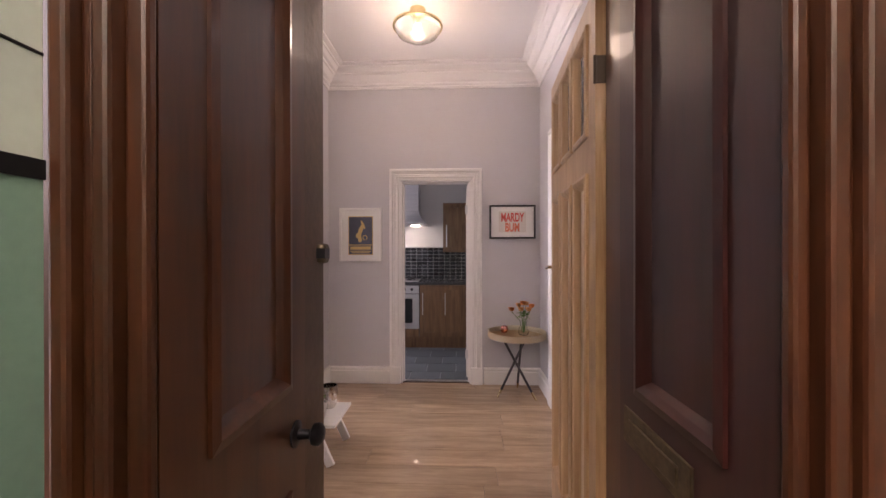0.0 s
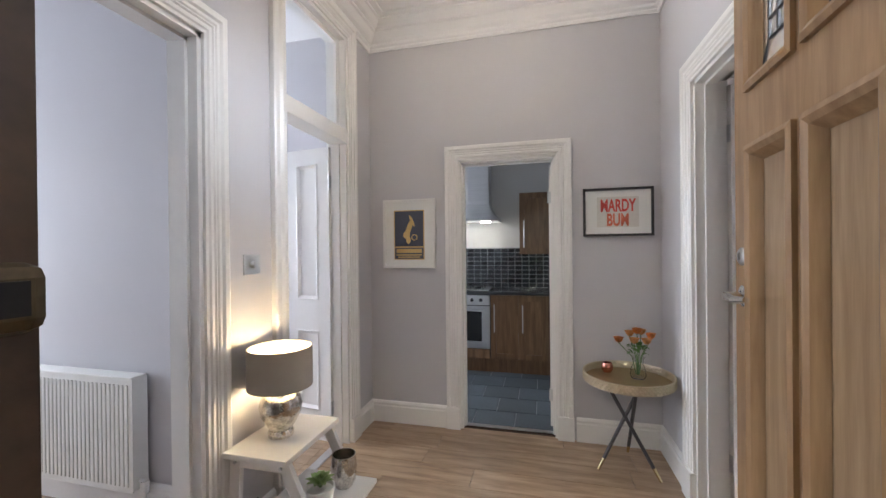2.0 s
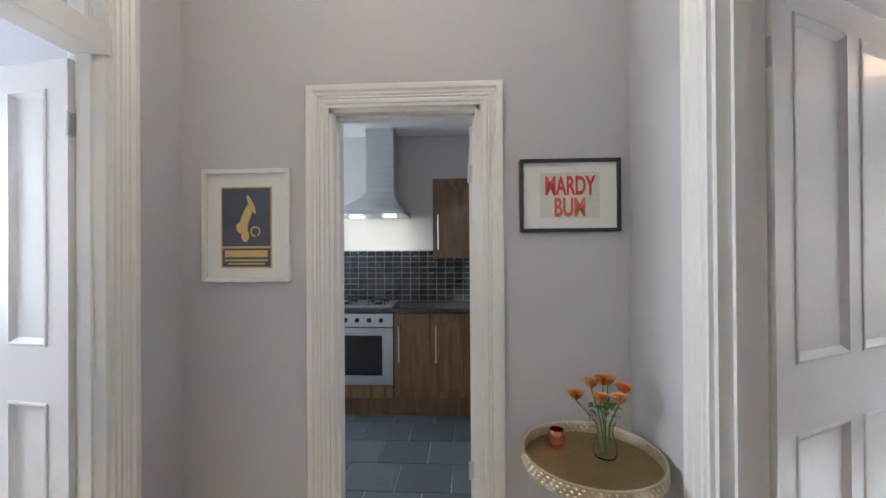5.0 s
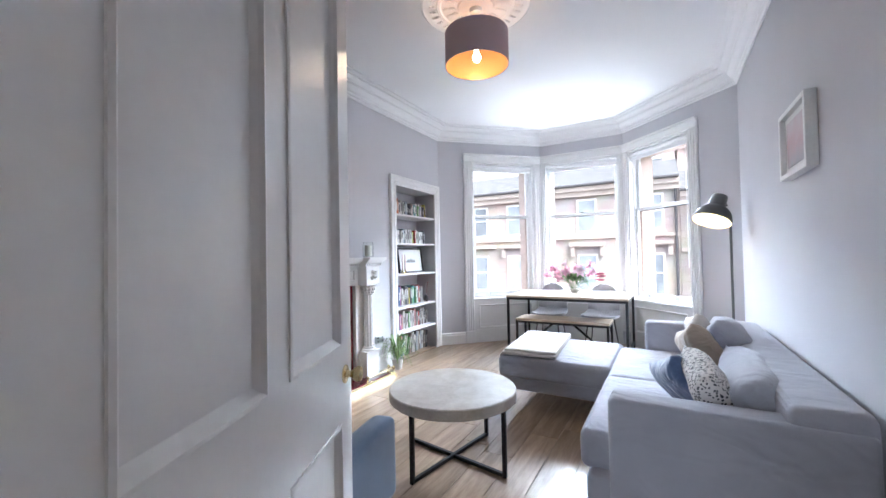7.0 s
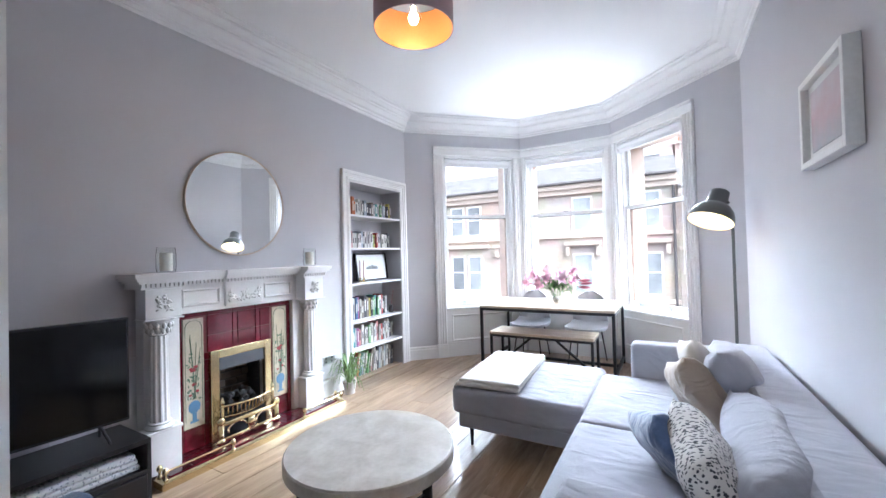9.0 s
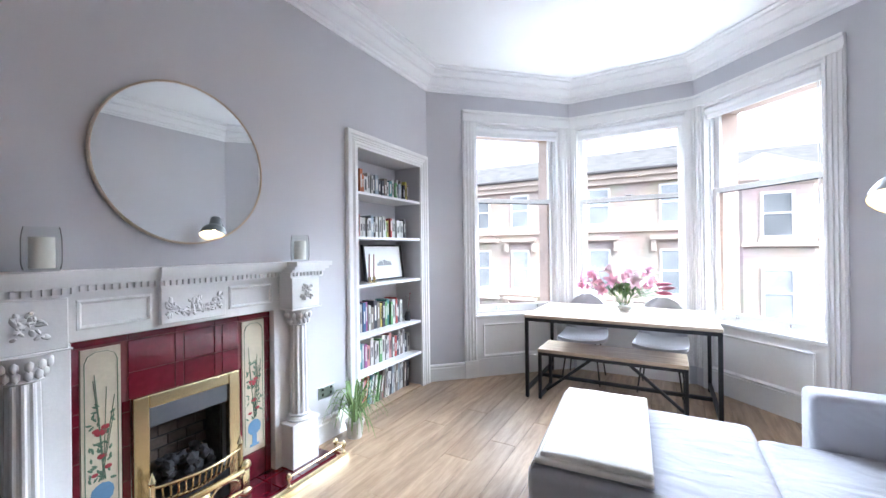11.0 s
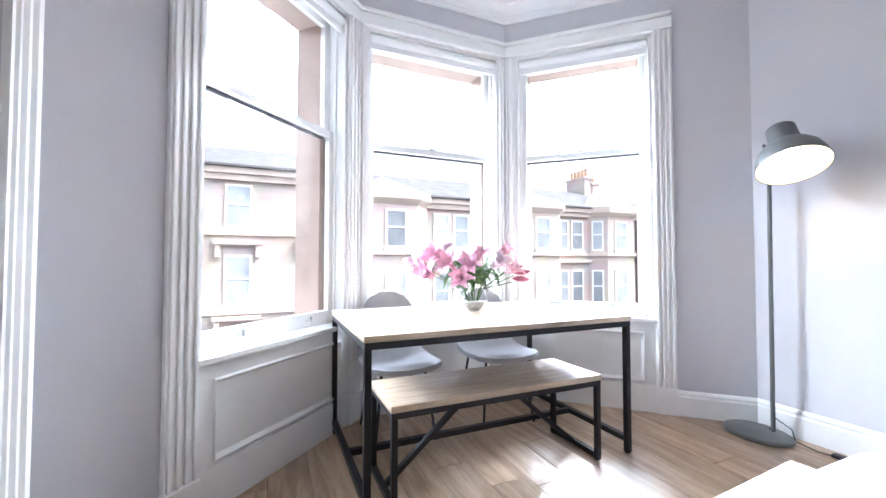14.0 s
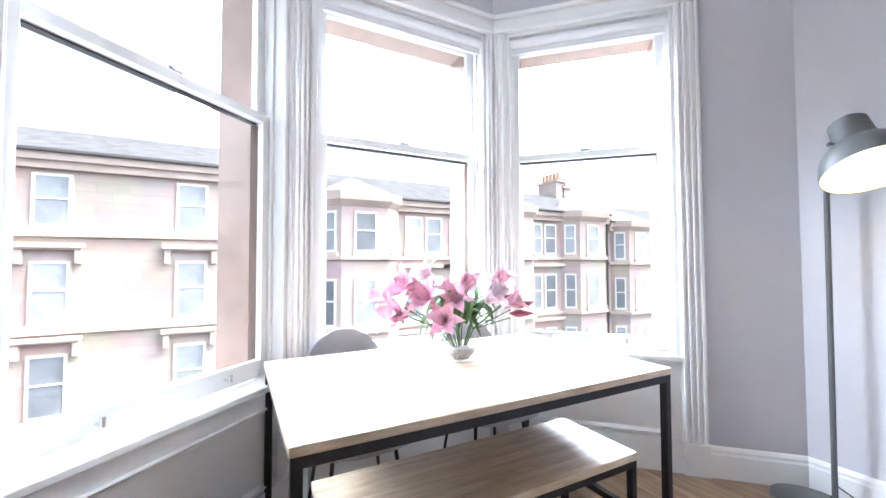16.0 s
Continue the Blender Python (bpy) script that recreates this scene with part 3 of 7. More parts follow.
# ---- vestibule and close ----
DARKPANEL = wood("dark_panel_wood", (0.020, 0.004, 0.003), (0.045, 0.010, 0.007), 0.42, (5, 5, 0.5), 0.1, 0.05, 0.05)
for side, x, mat, lab in ((1, 0.185, DARKWOOD, "dark varnished storm door leaf folded back, with a brass knob"), (-1, 1.11, DARKPANEL, "dark mahogany storm door leaf folded back, with a letter plate")):
    ob = thing("storm_door_%d" % (1 if side > 0 else 2), Matrix.Translation((x, 0.955, 0)) @ Matrix.Rotation(radians(90), 4, "Z"), lab, "door", kind="structure")
    pans = [(0.13, 0.42, 0.20, 0.72), (0.13, 0.42, 1.02, 2.1)]
    part("leaf", wall_mesh(0.54, 0.01, 2.3, 0.044, pans), mat, ob, m=Matrix.Translation((0, 0.022, 0)))
    for x0, x1, z0, z1 in pans:
        pn = part("panel", boxes((x0 - 0.001, -0.008, z0 - 0.001, x1 + 0.001, 0.008, z1 + 0.001)), mat, ob)
        bm = bmesh.new()
        for sd in (1, -1):
            turn = Matrix(((1, 0, 0, 0), (0, 0, sd, 0), (0, 1, 0, 0), (0, 0, 0, 1)))
            sweep(bm, [(x0, z0), (x1, z0), (x1, z1), (x0, z1)], [(-0.02, 0.02), (-0.02, 0.03), (0, 0.034), (0.014, 0.022), (0.028, 0.007)], closed=True, m=turn)
        part("panel_moulding", bm, mat, pn)
    if side > 0:
        bm = bmesh.new()
        tm = Matrix.Translation((0.475, -0.022, 0.87)) @ Matrix.Rotation(radians(90), 4, "X")
        lathe(bm, [(0.035, 0), (0.035, 0.005), (0.014, 0.01), (0.012, 0.04), (0.028, 0.05), (0.03, 0.065), (0.02, 0.075), (0, 0.077)], n=20, m=tm)
        part("door_knob", bm, BLACKMETAL, ob, "dark metal door knob", smooth=True)
    else:
        bm = boxes((0.20, 0.022, 0.86, 0.50, 0.030, 0.95), bevel=0.003)
        box(bm, 0.24, 0.029, 0.885, 0.46, 0.036, 0.93, 0.003)
        part("letter_plate", bm, AGED, ob, "tarnished brass letter plate")
bm = bmesh.new()
for x0, x1, y0 in ((0.10, 0.128, 0.895), (0.128, 0.150, 0.915), (0.150, 0.176, 0.905), (0.176, 0.209, 0.93), (1.08, 1.105, 0.93), (1.105, 1.135, 0.905), (1.135, 1.165, 0.89)):
    box(bm, x0, y0, 0, x1, 0.953, 2.35, 0.007)
box(bm, 0.1, 0.90, 2.35, 1.2, 0.95, 2.5, 0.008)
structure("trim_outer_frame", bm, DARKWOOD, "dark varnished moulded frame of the storm doors", "door frame")
GREENTILE = material("green_close_paint", (0.22, 0.36, 0.29), 0.3, var=0.06, scale=3, bump=0.05, bump_scale=20)
PALE = material("pale_close_paint", (0.58, 0.64, 0.58), 0.5, var=0.05, scale=3)
structure("wall_close_1", boxes((0.0, -0.8, 0, 0.10, 0.893, 1.456)), GREENTILE, "green glossy dado of the stair landing", "wall")
structure("wall_close_2", boxes((0.0, -0.8, 1.482, 0.10, 0.893, H)), PALE, "pale green upper wall of the stair landing", "wall")
structure("trim_close_band", boxes((0.0, -0.8, 1.456, 0.104, 0.893, 1.482), (0.09, -0.8, 1.618, 0.1015, 0.893, 1.622)), BLACKMETAL, "black painted band above the dado", "dado band")
structure("wall_close_3", boxes((1.166, -0.8, 0, 1.26, 0.89, H)), PALE, "pale wall of the stair landing", "wall")
structure("wall_close_4", boxes((0.0, -0.9, 0, 1.26, -0.8, H)), PALE, "pale wall of the stair landing", "wall")
structure("wall_vestibule_1", boxes((0.0, 0.955, 0, 0.12, 1.5, H)), DARKWOOD, "dark timber side of the vestibule", "wall")
structure("wall_vestibule_2", boxes((1.167, 0.892, 0, 1.24, 1.5, H)), DARKPANEL, "dark timber side of the vestibule", "wall")
structure("wall_vestibule_3", boxes((0.12, 0.955, 2.32, 1.167, 1.5, 2.4)), DARKWOOD, "dark timber vestibule ceiling", "ceiling")
# Unseen lamp added behind the start to brighten the landing and vestibule.
lamp("landing_light", "POINT", Matrix.Translation((0.65, -0.4, 2.6)), 7, (1, 0.9, 0.78), radius=0.1)


# ---- bay windows ----
# Dark bar colour, painted in for the shadow gap under the meeting rail.
SHADELINE = material("dark_shade_line", (0.06, 0.06, 0.065), 0.8)


def sash(bm, s0, s1, z0, z1, y, stile=0.045, top=0.05, bottom=0.06, d=0.035):
    for b in ((s0, z0, s0 + stile, z1), (s1 - stile, z0, s1, z1), (s0 + stile, z0, s1 - stile, z0 + bottom), (s0 + stile, z1 - top, s1 - stile, z1)):
        box(bm, b[0], y - d, b[1], b[2], y, b[3], 0.004)


def bay_window(name, p, q, s0, s1, left_w, right_w):
    """A sash window with its lining, blind, sill, panelled apron and surround, in an opening s0..s1."""
    L = (Vector(q) - Vector(p)).length
    ob = thing(name, wall_line(p, q), "white painted sash window with a rolled blind and panelled apron", "window", group="bay windows", kind="structure")
    bm = bmesh.new()
    zt = 2.69
    for a, b in ((s0 - left_w, s0), (s1, s1 + right_w)):
        box(bm, a, 0.0, 0.18, b, 0.022, zt, 0.003)
        n = max(1, int((b - a) / 0.03))
        for i in range(n):
            c = a + (b - a) * (i + 0.5) / n
            box(bm, c - 0.008, 0.02, 0.18, c + 0.008, 0.034, zt, 0.004)
    box(bm, s0 - left_w, 0.0, zt, s1 + right_w, 0.026, 2.78, 0.003)
    box(bm, s0 - left_w - 0.0, 0.0, 2.782, s1 + right_w, 0.045, 2.81, 0.006)
    box(bm, s0 - left_w, 0.02, zt + 0.0, s1 + right_w, 0.036, zt + 0.025, 0.004)
    part("surround", bm, WHITE, ob)
    for a, b in ((s0 - left_w, s0), (s1, s1 + right_w)):
        if b - a > 0.1:
            part("plinth_block", boxes((a - 0.003, 0, 0, b + 0.003, 0.038, 0.178), bevel=0.003), WHITE, ob)
    y = -0.085
    bm = boxes((s0, -0.16, 0.64, s0 + 0.022, 0.0, zt), (s1 - 0.022, -0.16, 0.64, s1, 0.0, zt), (s0, -0.16, zt - 0.022, s1, 0.0, zt))
    for a in (s0 + 0.022, s1 - 0.036):
        box(bm, a, -0.082, 0.66, a + 0.014, -0.066, zt - 0.022)
    part("window_frame", bm, WHITE, ob)
    a, b = s0 + 0.022, s1 - 0.022
    for nm, z0, z1, yy, bot in (("upper_sash", 1.858, 2.66, y - 0.042, 0.035), ("lower_sash", 0.66, 1.90, y, 0.08)):
        bm = bmesh.new()
        sash(bm, a, b, z0, z1, yy, 0.05, 0.042 if nm == "lower_sash" else 0.065, bot)
        sh = part(nm, bm, WHITE, ob)
        g = part("pane", boxes((a + 0.048, yy - 0.020, z0 + bot - 0.002, b - 0.048, yy - 0.016, z1 - 0.04)), PANE, sh)
        g.visible_shadow = False
        if nm == "upper_sash":
            part("draught_strip", boxes((a + 0.05, yy - 0.03, z0 - 0.007, b - 0.05, yy + 0.001, z0)), SHADELINE, sh, "dark painted line for the shade under the meeting rail")
        bm = bmesh.new()
        if nm == "lower_sash":
            for c in (a + 0.25, b - 0.25):
                rod(bm, (c, yy, 0.70), (c, yy + 0.03, 0.70), 0.006)
                rod(bm, (c, yy + 0.03, 0.695), (c, yy + 0.03, 0.725), 0.009)
            part("sash_lift", bm, CHROME, sh, "small chrome sash lifts", smooth=True)
            bm = boxes(((a + b) / 2 - 0.03, yy - 0.03, 1.90, (a + b) / 2 + 0.03, yy - 0.005, 1.916), bevel=0.003)
            part("sash_catch", bm, CHROME, sh, "chrome sash catch")
        else:
            bm.free()
    bm = bmesh.new()
    rod(bm, (s0 + 0.03, -0.028, 2.63), (s1 - 0.03, -0.028, 2.63), 0.03, n=20)
    box(bm, s0 + 0.03, -0.032, 2.565, s1 - 0.03, -0.026, 2.63)
    rod(bm, (s0 + 0.035, -0.029, 2.562), (s1 - 0.035, -0.029, 2.562), 0.010, n=12)
    part("roller_blind", bm, CEIL, ob, "rolled up white fabric blind", smooth=True)
    bm = bmesh.new()
    rod(bm, (s0 + 0.03, 0.006, 1.1), (s0 + 0.03, 0.006, 2.63), 0.0025, n=6)
    rod(bm, (s0 + 0.04, 0.006, 1.1), (s0 + 0.04, 0.006, 2.63), 0.0025, n=6)
    part("blind_cord", bm, WHITE, ob)
    part("window_sill", boxes((s0 - 0.01, -0.09, 0.622, s1 + 0.01, 0.034, 0.652), bevel=0.006), WHITE, ob)
    # apron: base, panel, mouldings
    bm = boxes((s0, 0.0, 0.0, s1, 0.020, 0.19), (s0, 0.0, 0.19, s0 + 0.07, 0.016, 0.62), (s1 - 0.07, 0.0, 0.19, s1, 0.016, 0.62), (s0 + 0.07, 0.0, 0.555, s1 - 0.07, 0.016, 0.62))
    box(bm, s0 + 0.07, 0.0, 0.19, s1 - 0.07, 0.004, 0.555)
    part("apron_panel", bm, WHITE, ob, "white painted panelled apron")
    bm = bmesh.new()
    turn = Matrix(((1, 0, 0, 0), (0, 0, 1, 0), (0, 1, 0, 0), (0, 0, 0, 1)))
    sweep(bm, [(s0 + 0.07, 0.205), (s1 - 0.07, 0.205), (s1 - 0.07, 0.555), (s0 + 0.07, 0.555)], [(0, 0.003), (0, 0.02), (0.008, 0.024), (0.016, 0.014), (0.026, 0.003)], closed=True, m=turn)
    part("panel_moulding", bm, WHITE, ob)
    part("stone_margin", boxes((s0, -0.36, 0.60, s0 + 0.07, -0.165, 2.62), (s1 - 0.07, -0.36, 0.60, s1, -0.165, 2.62), (s0, -0.36, 2.62, s1, -0.165, 2.69), (s0, -0.42, 0.56, s1, -0.165, 0.655)), STONE, ob, "red sandstone window margin")
    return ob


bay_window("window_1", BB, A, 0.12, 1.13, 0.118, 0.135)
bay_window("window_2", CC, BB, 0.06, MID - 0.06, 0.058, 0.058)
bay_window("window_3", D, CC, 0.58, 1.555, 0.125, 0.083)

# ---- living room: fireplace ----
MARBLE = material("white_fireplace_paint", (0.80, 0.79, 0.78), 0.35, var=0.03, scale=4, bump=0.04, bump_scale=60)
BURGUNDY = material("burgundy_glazed_tile", (0.13, 0.008, 0.018), 0.12, var=0.25, scale=6, fine=30, coat=0.6, object_random=0.15)
CREAMTILE = material("cream_painted_tile", (0.62, 0.55, 0.42), 0.2, var=0.06, scale=12, coat=0.5)
LEAFGREEN = material("painted_green", (0.10, 0.17, 0.11), 0.3, coat=0.4)
PAINTRED = material("painted_red", (0.35, 0.04, 0.05), 0.3, coat=0.4)
PAINTBLUE = material("painted_blue", (0.12, 0.25, 0.42), 0.3, coat=0.4)
COAL = material("coal", (0.03, 0.03, 0.033), 0.8, var=0.4, scale=20, bump=0.6, bump_scale=40, object_random=0.3)
SOOT = material("sooty_brick", (0.10, 0.075, 0.06), 0.9, var=0.25, scale=10, bump=0.3, bump_scale=40, object_random=0.2)
FX0, FX1 = 3.515, 4.905
FY = A[1]
OX0, OX1 = 3.755, 4.665
fp = thing("fireplace", Matrix.Translation((-0.10, 0, 0)), "white carved fireplace surround with fluted columns on a tiled hearth", "fireplace")
for nm, dims in (("jamb", (FX0 + 0.03, FY - 0.10, 0.05, OX0, FY, 1.0)), ("jamb", (OX1, FY - 0.10, 0.05, FX1 - 0.03, FY, 1.0)), ("frieze", (FX0 + 0.03, FY - 0.10, 1.0, FX1 - 0.03, FY, 1.2))):
    part(nm, boxes(dims, bevel=0.004), MARBLE, fp)
PX = (FX0, FX0 + 0.195, FX1 - 0.195, FX1)
for a, b in ((PX[0], PX[1]), (PX[2], PX[3])):
    bm = bmesh.new()
    box(bm, a, FY - 0.20, 0.05, b, FY - 0.09, 0.30, 0.004)
    box(bm, a - 0.008, FY - 0.208, 0.30, b + 0.008, FY - 0.09, 0.318, 0.004)
    part("column_base", bm, MARBLE, fp)
for a, b in ((PX[0], PX[1]), (PX[2], PX[3])):
    c = (a + b) / 2
    cy = FY - 0.14
    bm = bmesh.new()
    n = 40
    rings = []
    for z in (0.355, 0.90):
        taper = 0.054 if z < 0.5 else 0.047
        rings.append([bm.verts.new((c + (taper - (0.006 if (i // 2) % 2 else 0)) * math.cos(2 * math.pi * i / n), cy + (taper - (0.006 if (i // 2) % 2 else 0)) * math.sin(2 * math.pi * i / n), z)) for i in range(n)])
    for i in range(n):
        bm.faces.new((rings[0][i], rings[0][(i + 1) % n], rings[1][(i + 1) % n], rings[1][i]))
    col = part("column", bm, MARBLE, fp, "fluted white column")
    bm = bmesh.new()
    lathe(bm, [(0.075, 0.318), (0.08, 0.328), (0.07, 0.338), (0.06, 0.344), (0.064, 0.354), (0.055, 0.361)], (c, cy, 0), 28)
    lathe(bm, [(0.048, 0.895), (0.056, 0.902), (0.05, 0.91), (0.055, 0.94), (0.075, 0.985), (0.085, 0.995), (0.085, 1.005)], (c, cy, 0), 28)
    for i in range(12):
        an = 2 * math.pi * i / 12
        for z, r in ((0.925, 0.058), (0.96, 0.07)):
            bmesh.ops.create_icosphere(bm, subdivisions=1, radius=0.014, matrix=Matrix.Translation((c + r * math.cos(an), cy + r * math.sin(an), z)) @ Matrix.Diagonal((1, 1, 1.5, 1)))
    part("capital", bm, MARBLE, col, "leafy carved capital", smooth=True)
for a, b in ((PX[0] - 0.005, PX[1] + 0.005), (PX[2] - 0.005, PX[3] + 0.005)):
    part("pilaster_block", boxes((a, FY - 0.215, 1.005, b, FY - 0.09, 1.19), bevel=0.003), MARBLE, fp)
    part("necking", boxes((a - 0.01, FY - 0.225, 0.998, b + 0.01, FY - 0.09, 1.0045), bevel=0.002), MARBLE, fp)
part("frieze_tablet", boxes((4.06, FY - 0.125, 1.02, 4.36, FY - 0.09, 1.19), bevel=0.003), MARBLE, fp)
turn = Matrix(((1, 0, 0, 0), (0, 0, -1, FY - 0.099), (0, 1, 0, 0), (0, 0, 0, 1)))
for a, b in ((3.77, 4.03), (4.39, 4.65)):
    bm = bmesh.new()
    sweep(bm, [(a, 1.045), (b, 1.045), (b, 1.165), (a, 1.165)], [(0, 0), (0, 0.01), (0.008, 0.013), (0.016, 0.005), (0.018, 0)], closed=True, m=turn)
    part("frieze_panel", bm, MARBLE, fp)
OUT = [(FX0 - 0.03, FY), (FX0 - 0.03, FY - 0.22), (PX[1] + 0.02, FY - 0.22), (PX[1] + 0.02, FY - 0.13), (4.045, FY - 0.13), (4.045, FY - 0.155), (4.375, FY - 0.155), (4.375, FY - 0.13), (PX[2] - 0.02, FY - 0.13), (PX[2] - 0.02, FY - 0.22), (FX1 + 0.03, FY - 0.22), (FX1 + 0.03, FY)]


def slab(bm, outline, z0, z1, grow=0.0):
    c = [Vector(p) for p in outline]
    lo = [bm.verts.new((p.x + (grow if p.x > 4.21 else -grow) * (1 if abs(p.x - 4.21) > 0.5 else 0.3), p.y - (grow if p.y < FY - 0.01 else 0), z0)) for p in c]
    hi = [bm.verts.new((v.co.x, v.co.y, z1)) for v in lo]
    n = len(c)
    for i in range(n):
        bm.faces.new((lo[i], lo[(i + 1) % n], hi[(i + 1) % n], hi[i]))
    bm.faces.new(lo[::-1])
    bm.faces.new(hi)


for nm, z0, z1, g in (("bed_moulding", 1.19, 1.20, 0.0), ("dentil_band", 1.20, 1.225, -0.006), ("shelf_moulding", 1.225, 1.24, 0.012), ("shelf_moulding", 1.24, 1.258, 0.028), ("mantel_shelf", 1.258, 1.285, 0.042)):
    bm = bmesh.new()
    slab(bm, OUT, z0, z1, g)
    part(nm, bm, MARBLE, fp)
_dentil = part("dentil", boxes((0, -0.010, 1.202, 0.014, 0.004, 1.224)), MARBLE, fp)
x = FX0 - 0.03
while x < FX1 + 0.02:
    yb = FY - 0.222 if (x < PX[1] + 0.02 or x > PX[2] - 0.03) else (FY - 0.157 if 4.045 < x < 4.365 else FY - 0.132)
    if x > FX0 - 0.029:
        _dentil = new("dentil", _dentil.data)
        _dentil.parent = fp
    _dentil.matrix_basis = Matrix.Translation((x, yb, 0))
    x += 0.026


def carving(bm, c, w, h, n, seed):
    rnd = random.Random(seed)
    for i in range(n):
        u, v = rnd.uniform(-0.5, 0.5), rnd.uniform(-0.5, 0.5)
        r = rnd.uniform(0.008, 0.014)
        m = Matrix.Translation((c[0] + u * w, c[1], c[2] + v * h)) @ Euler((rnd.uniform(0, 3), rnd.uniform(0, 3), rnd.uniform(0, 3))).to_matrix().to_4x4() @ Matrix.Diagonal((1.7, 0.7, 0.9, 1))
        bmesh.ops.create_icosphere(bm, subdivisions=1, radius=r, matrix=m)


bm = bmesh.new()
carving(bm, (PX[0] + 0.0975, FY - 0.217, 1.10), 0.085, 0.085, 26, 1)
part("rosette_carving", bm, MARBLE, fp, "carved floral rosette", smooth=True)
bm = bmesh.new()
carving(bm, (PX[2] + 0.0975, FY - 0.217, 1.10), 0.085, 0.085, 26, 2)
part("rosette_carving", bm, MARBLE, fp, "carved floral rosette", smooth=True)
bm = bmesh.new()
carving(bm, (4.21, FY - 0.127, 1.095), 0.06, 0.07, 20, 3)
for k, sx in ((4, -1), (5, 1)):
    for i in range(6):
        carving(bm, (4.21 + sx * (0.035 + i * 0.016), FY - 0.127, 1.075 + 0.003 * i * i * 0.35), 0.025, 0.03, 5, 10 * k + i)
    carving(bm, (4.21 + sx * 0.12, FY - 0.127, 1.10), 0.02, 0.09, 9, k)
part("carving", bm, MARBLE, fp, "carved floral garlands", smooth=True)
# tiled inset
bm = boxes((OX0, FY - 0.055, 0.05, 3.965, FY - 0.002, 1.0), (4.455, FY - 0.055, 0.05, OX1, FY - 0.002, 1.0), (3.965, FY - 0.055, 0.70, 4.455, FY - 0.002, 1.0))
back = part("tile_backing", bm, material("red_grout", (0.20, 0.05, 0.05), 0.8), fp)


def tile(x0, x1, z0, z1, mat, parent, name="tile"):
    return part(name, boxes((x0 + 0.002, FY - 0.062, z0 + 0.002, x1 - 0.002, FY - 0.053, z1 - 0.002), bevel=0.0015), mat, parent)


for a, b in ((3.955, 4.145), (4.145, 4.185), (4.185, 4.335), (4.335, 4.375), (4.375, 4.465)):
    tile(a, b, 0.82, 0.965, BURGUNDY, fp)
    tile(a, b, 0.70, 0.82, BURGUNDY, fp)
for a, b in ((3.755, 3.955), (3.955, 4.145), (4.145, 4.335), (4.335, 4.465), (4.465, 4.665)):
    tile(a, b, 0.965, 1.0, BURGUNDY, fp)
for a, b in ((3.755, 3.79), (3.93, 3.965), (4.455, 4.485), (4.625, 4.665)):
    for z0, z1 in ((0.05, 0.2), (0.2, 0.35), (0.35, 0.5), (0.5, 0.65), (0.65, 0.70), (0.70, 0.82), (0.82, 0.965)):
        if not (z0 >= 0.69 and b in (3.965,)) and not (z0 >= 0.69 and a == 4.455):
            tile(a, b, z0, z1, BURGUNDY, fp)
for c in (3.86, 4.555):
    tile(c - 0.07, c + 0.07, 0.05, 0.20, BURGUNDY, fp)
    pt = part("picture_tile_panel", boxes((c - 0.068, FY - 0.064, 0.205, c + 0.068, FY - 0.053, 0.955), bevel=0.0015), CREAMTILE, fp, "cream tile panel painted with a flower vase")
    y = FY - 0.0655
    bm = bmesh.new()
    rnd = random.Random(int(c * 100))
    arcs = [(c - 0.055, 0.90), (c - 0.045, 0.925), (c - 0.02, 0.94), (c + 0.02, 0.94), (c + 0.045, 0.925), (c + 0.055, 0.90)]
    for p, q in zip(arcs, arcs[1:]):
        bar(bm, (p[0], y, p[1]), (q[0], y, q[1]), 0.004, 0.002)
    for sx in (-1, 1):
        bar(bm, (c + sx * 0.056, y, 0.25), (c + sx * 0.056, y, 0.90), 0.003, 0.002)
    for i in range(6):
        x0 = c + rnd.uniform(-0.012, 0.012)
        x1 = c + rnd.uniform(-0.045, 0.045)
        bar(bm, (x0, y, 0.40), (x1, y, rnd.uniform(0.68, 0.88)), 0.0025, 0.002)
    for i in range(46):
        px, pz = c + rnd.uniform(-0.045, 0.045), rnd.uniform(0.39, 0.72)
        m = Matrix.Translation((px, y, pz)) @ Matrix.Rotation(rnd.uniform(0, 3.1), 4, "Y") @ Matrix.Diagonal((0.013, 0.0012, 0.005, 1))
        bmesh.ops.create_icosphere(bm, subdivisions=1, radius=1, matrix=m)
    part("painted_leaves", bm, LEAFGREEN, pt)
    for px, pz, r in ((0.0, 0.50, 0.018), (-0.005, 0.60, 0.022), (0.02, 0.45, 0.014), (-0.025, 0.43, 0.012), (0.012, 0.62, 0.016), (-0.02, 0.61, 0.014)):
        bm = bmesh.new()
        bmesh.ops.create_icosphere(bm, subdivisions=2, radius=1, matrix=Matrix.Translation((c + px, y, pz)) @ Matrix.Diagonal((r, 0.0015, r * 0.7, 1)))
        part("painted_flower", bm, PAINTRED, pt)
    bm = bmesh.new()
    bmesh.ops.create_icosphere(bm, subdivisions=2, radius=1, matrix=Matrix.Translation((c, y, 0.345)) @ Matrix.Diagonal((0.042, 0.0015, 0.045, 1)))
    box(bm, c - 0.014, y - 0.001, 0.25, c + 0.014, y + 0.001, 0.31)
    box(bm, c - 0.028, y - 0.001, 0.238, c + 0.028, y + 0.001, 0.252)
    part("painted_vase", bm, PAINTBLUE, pt)
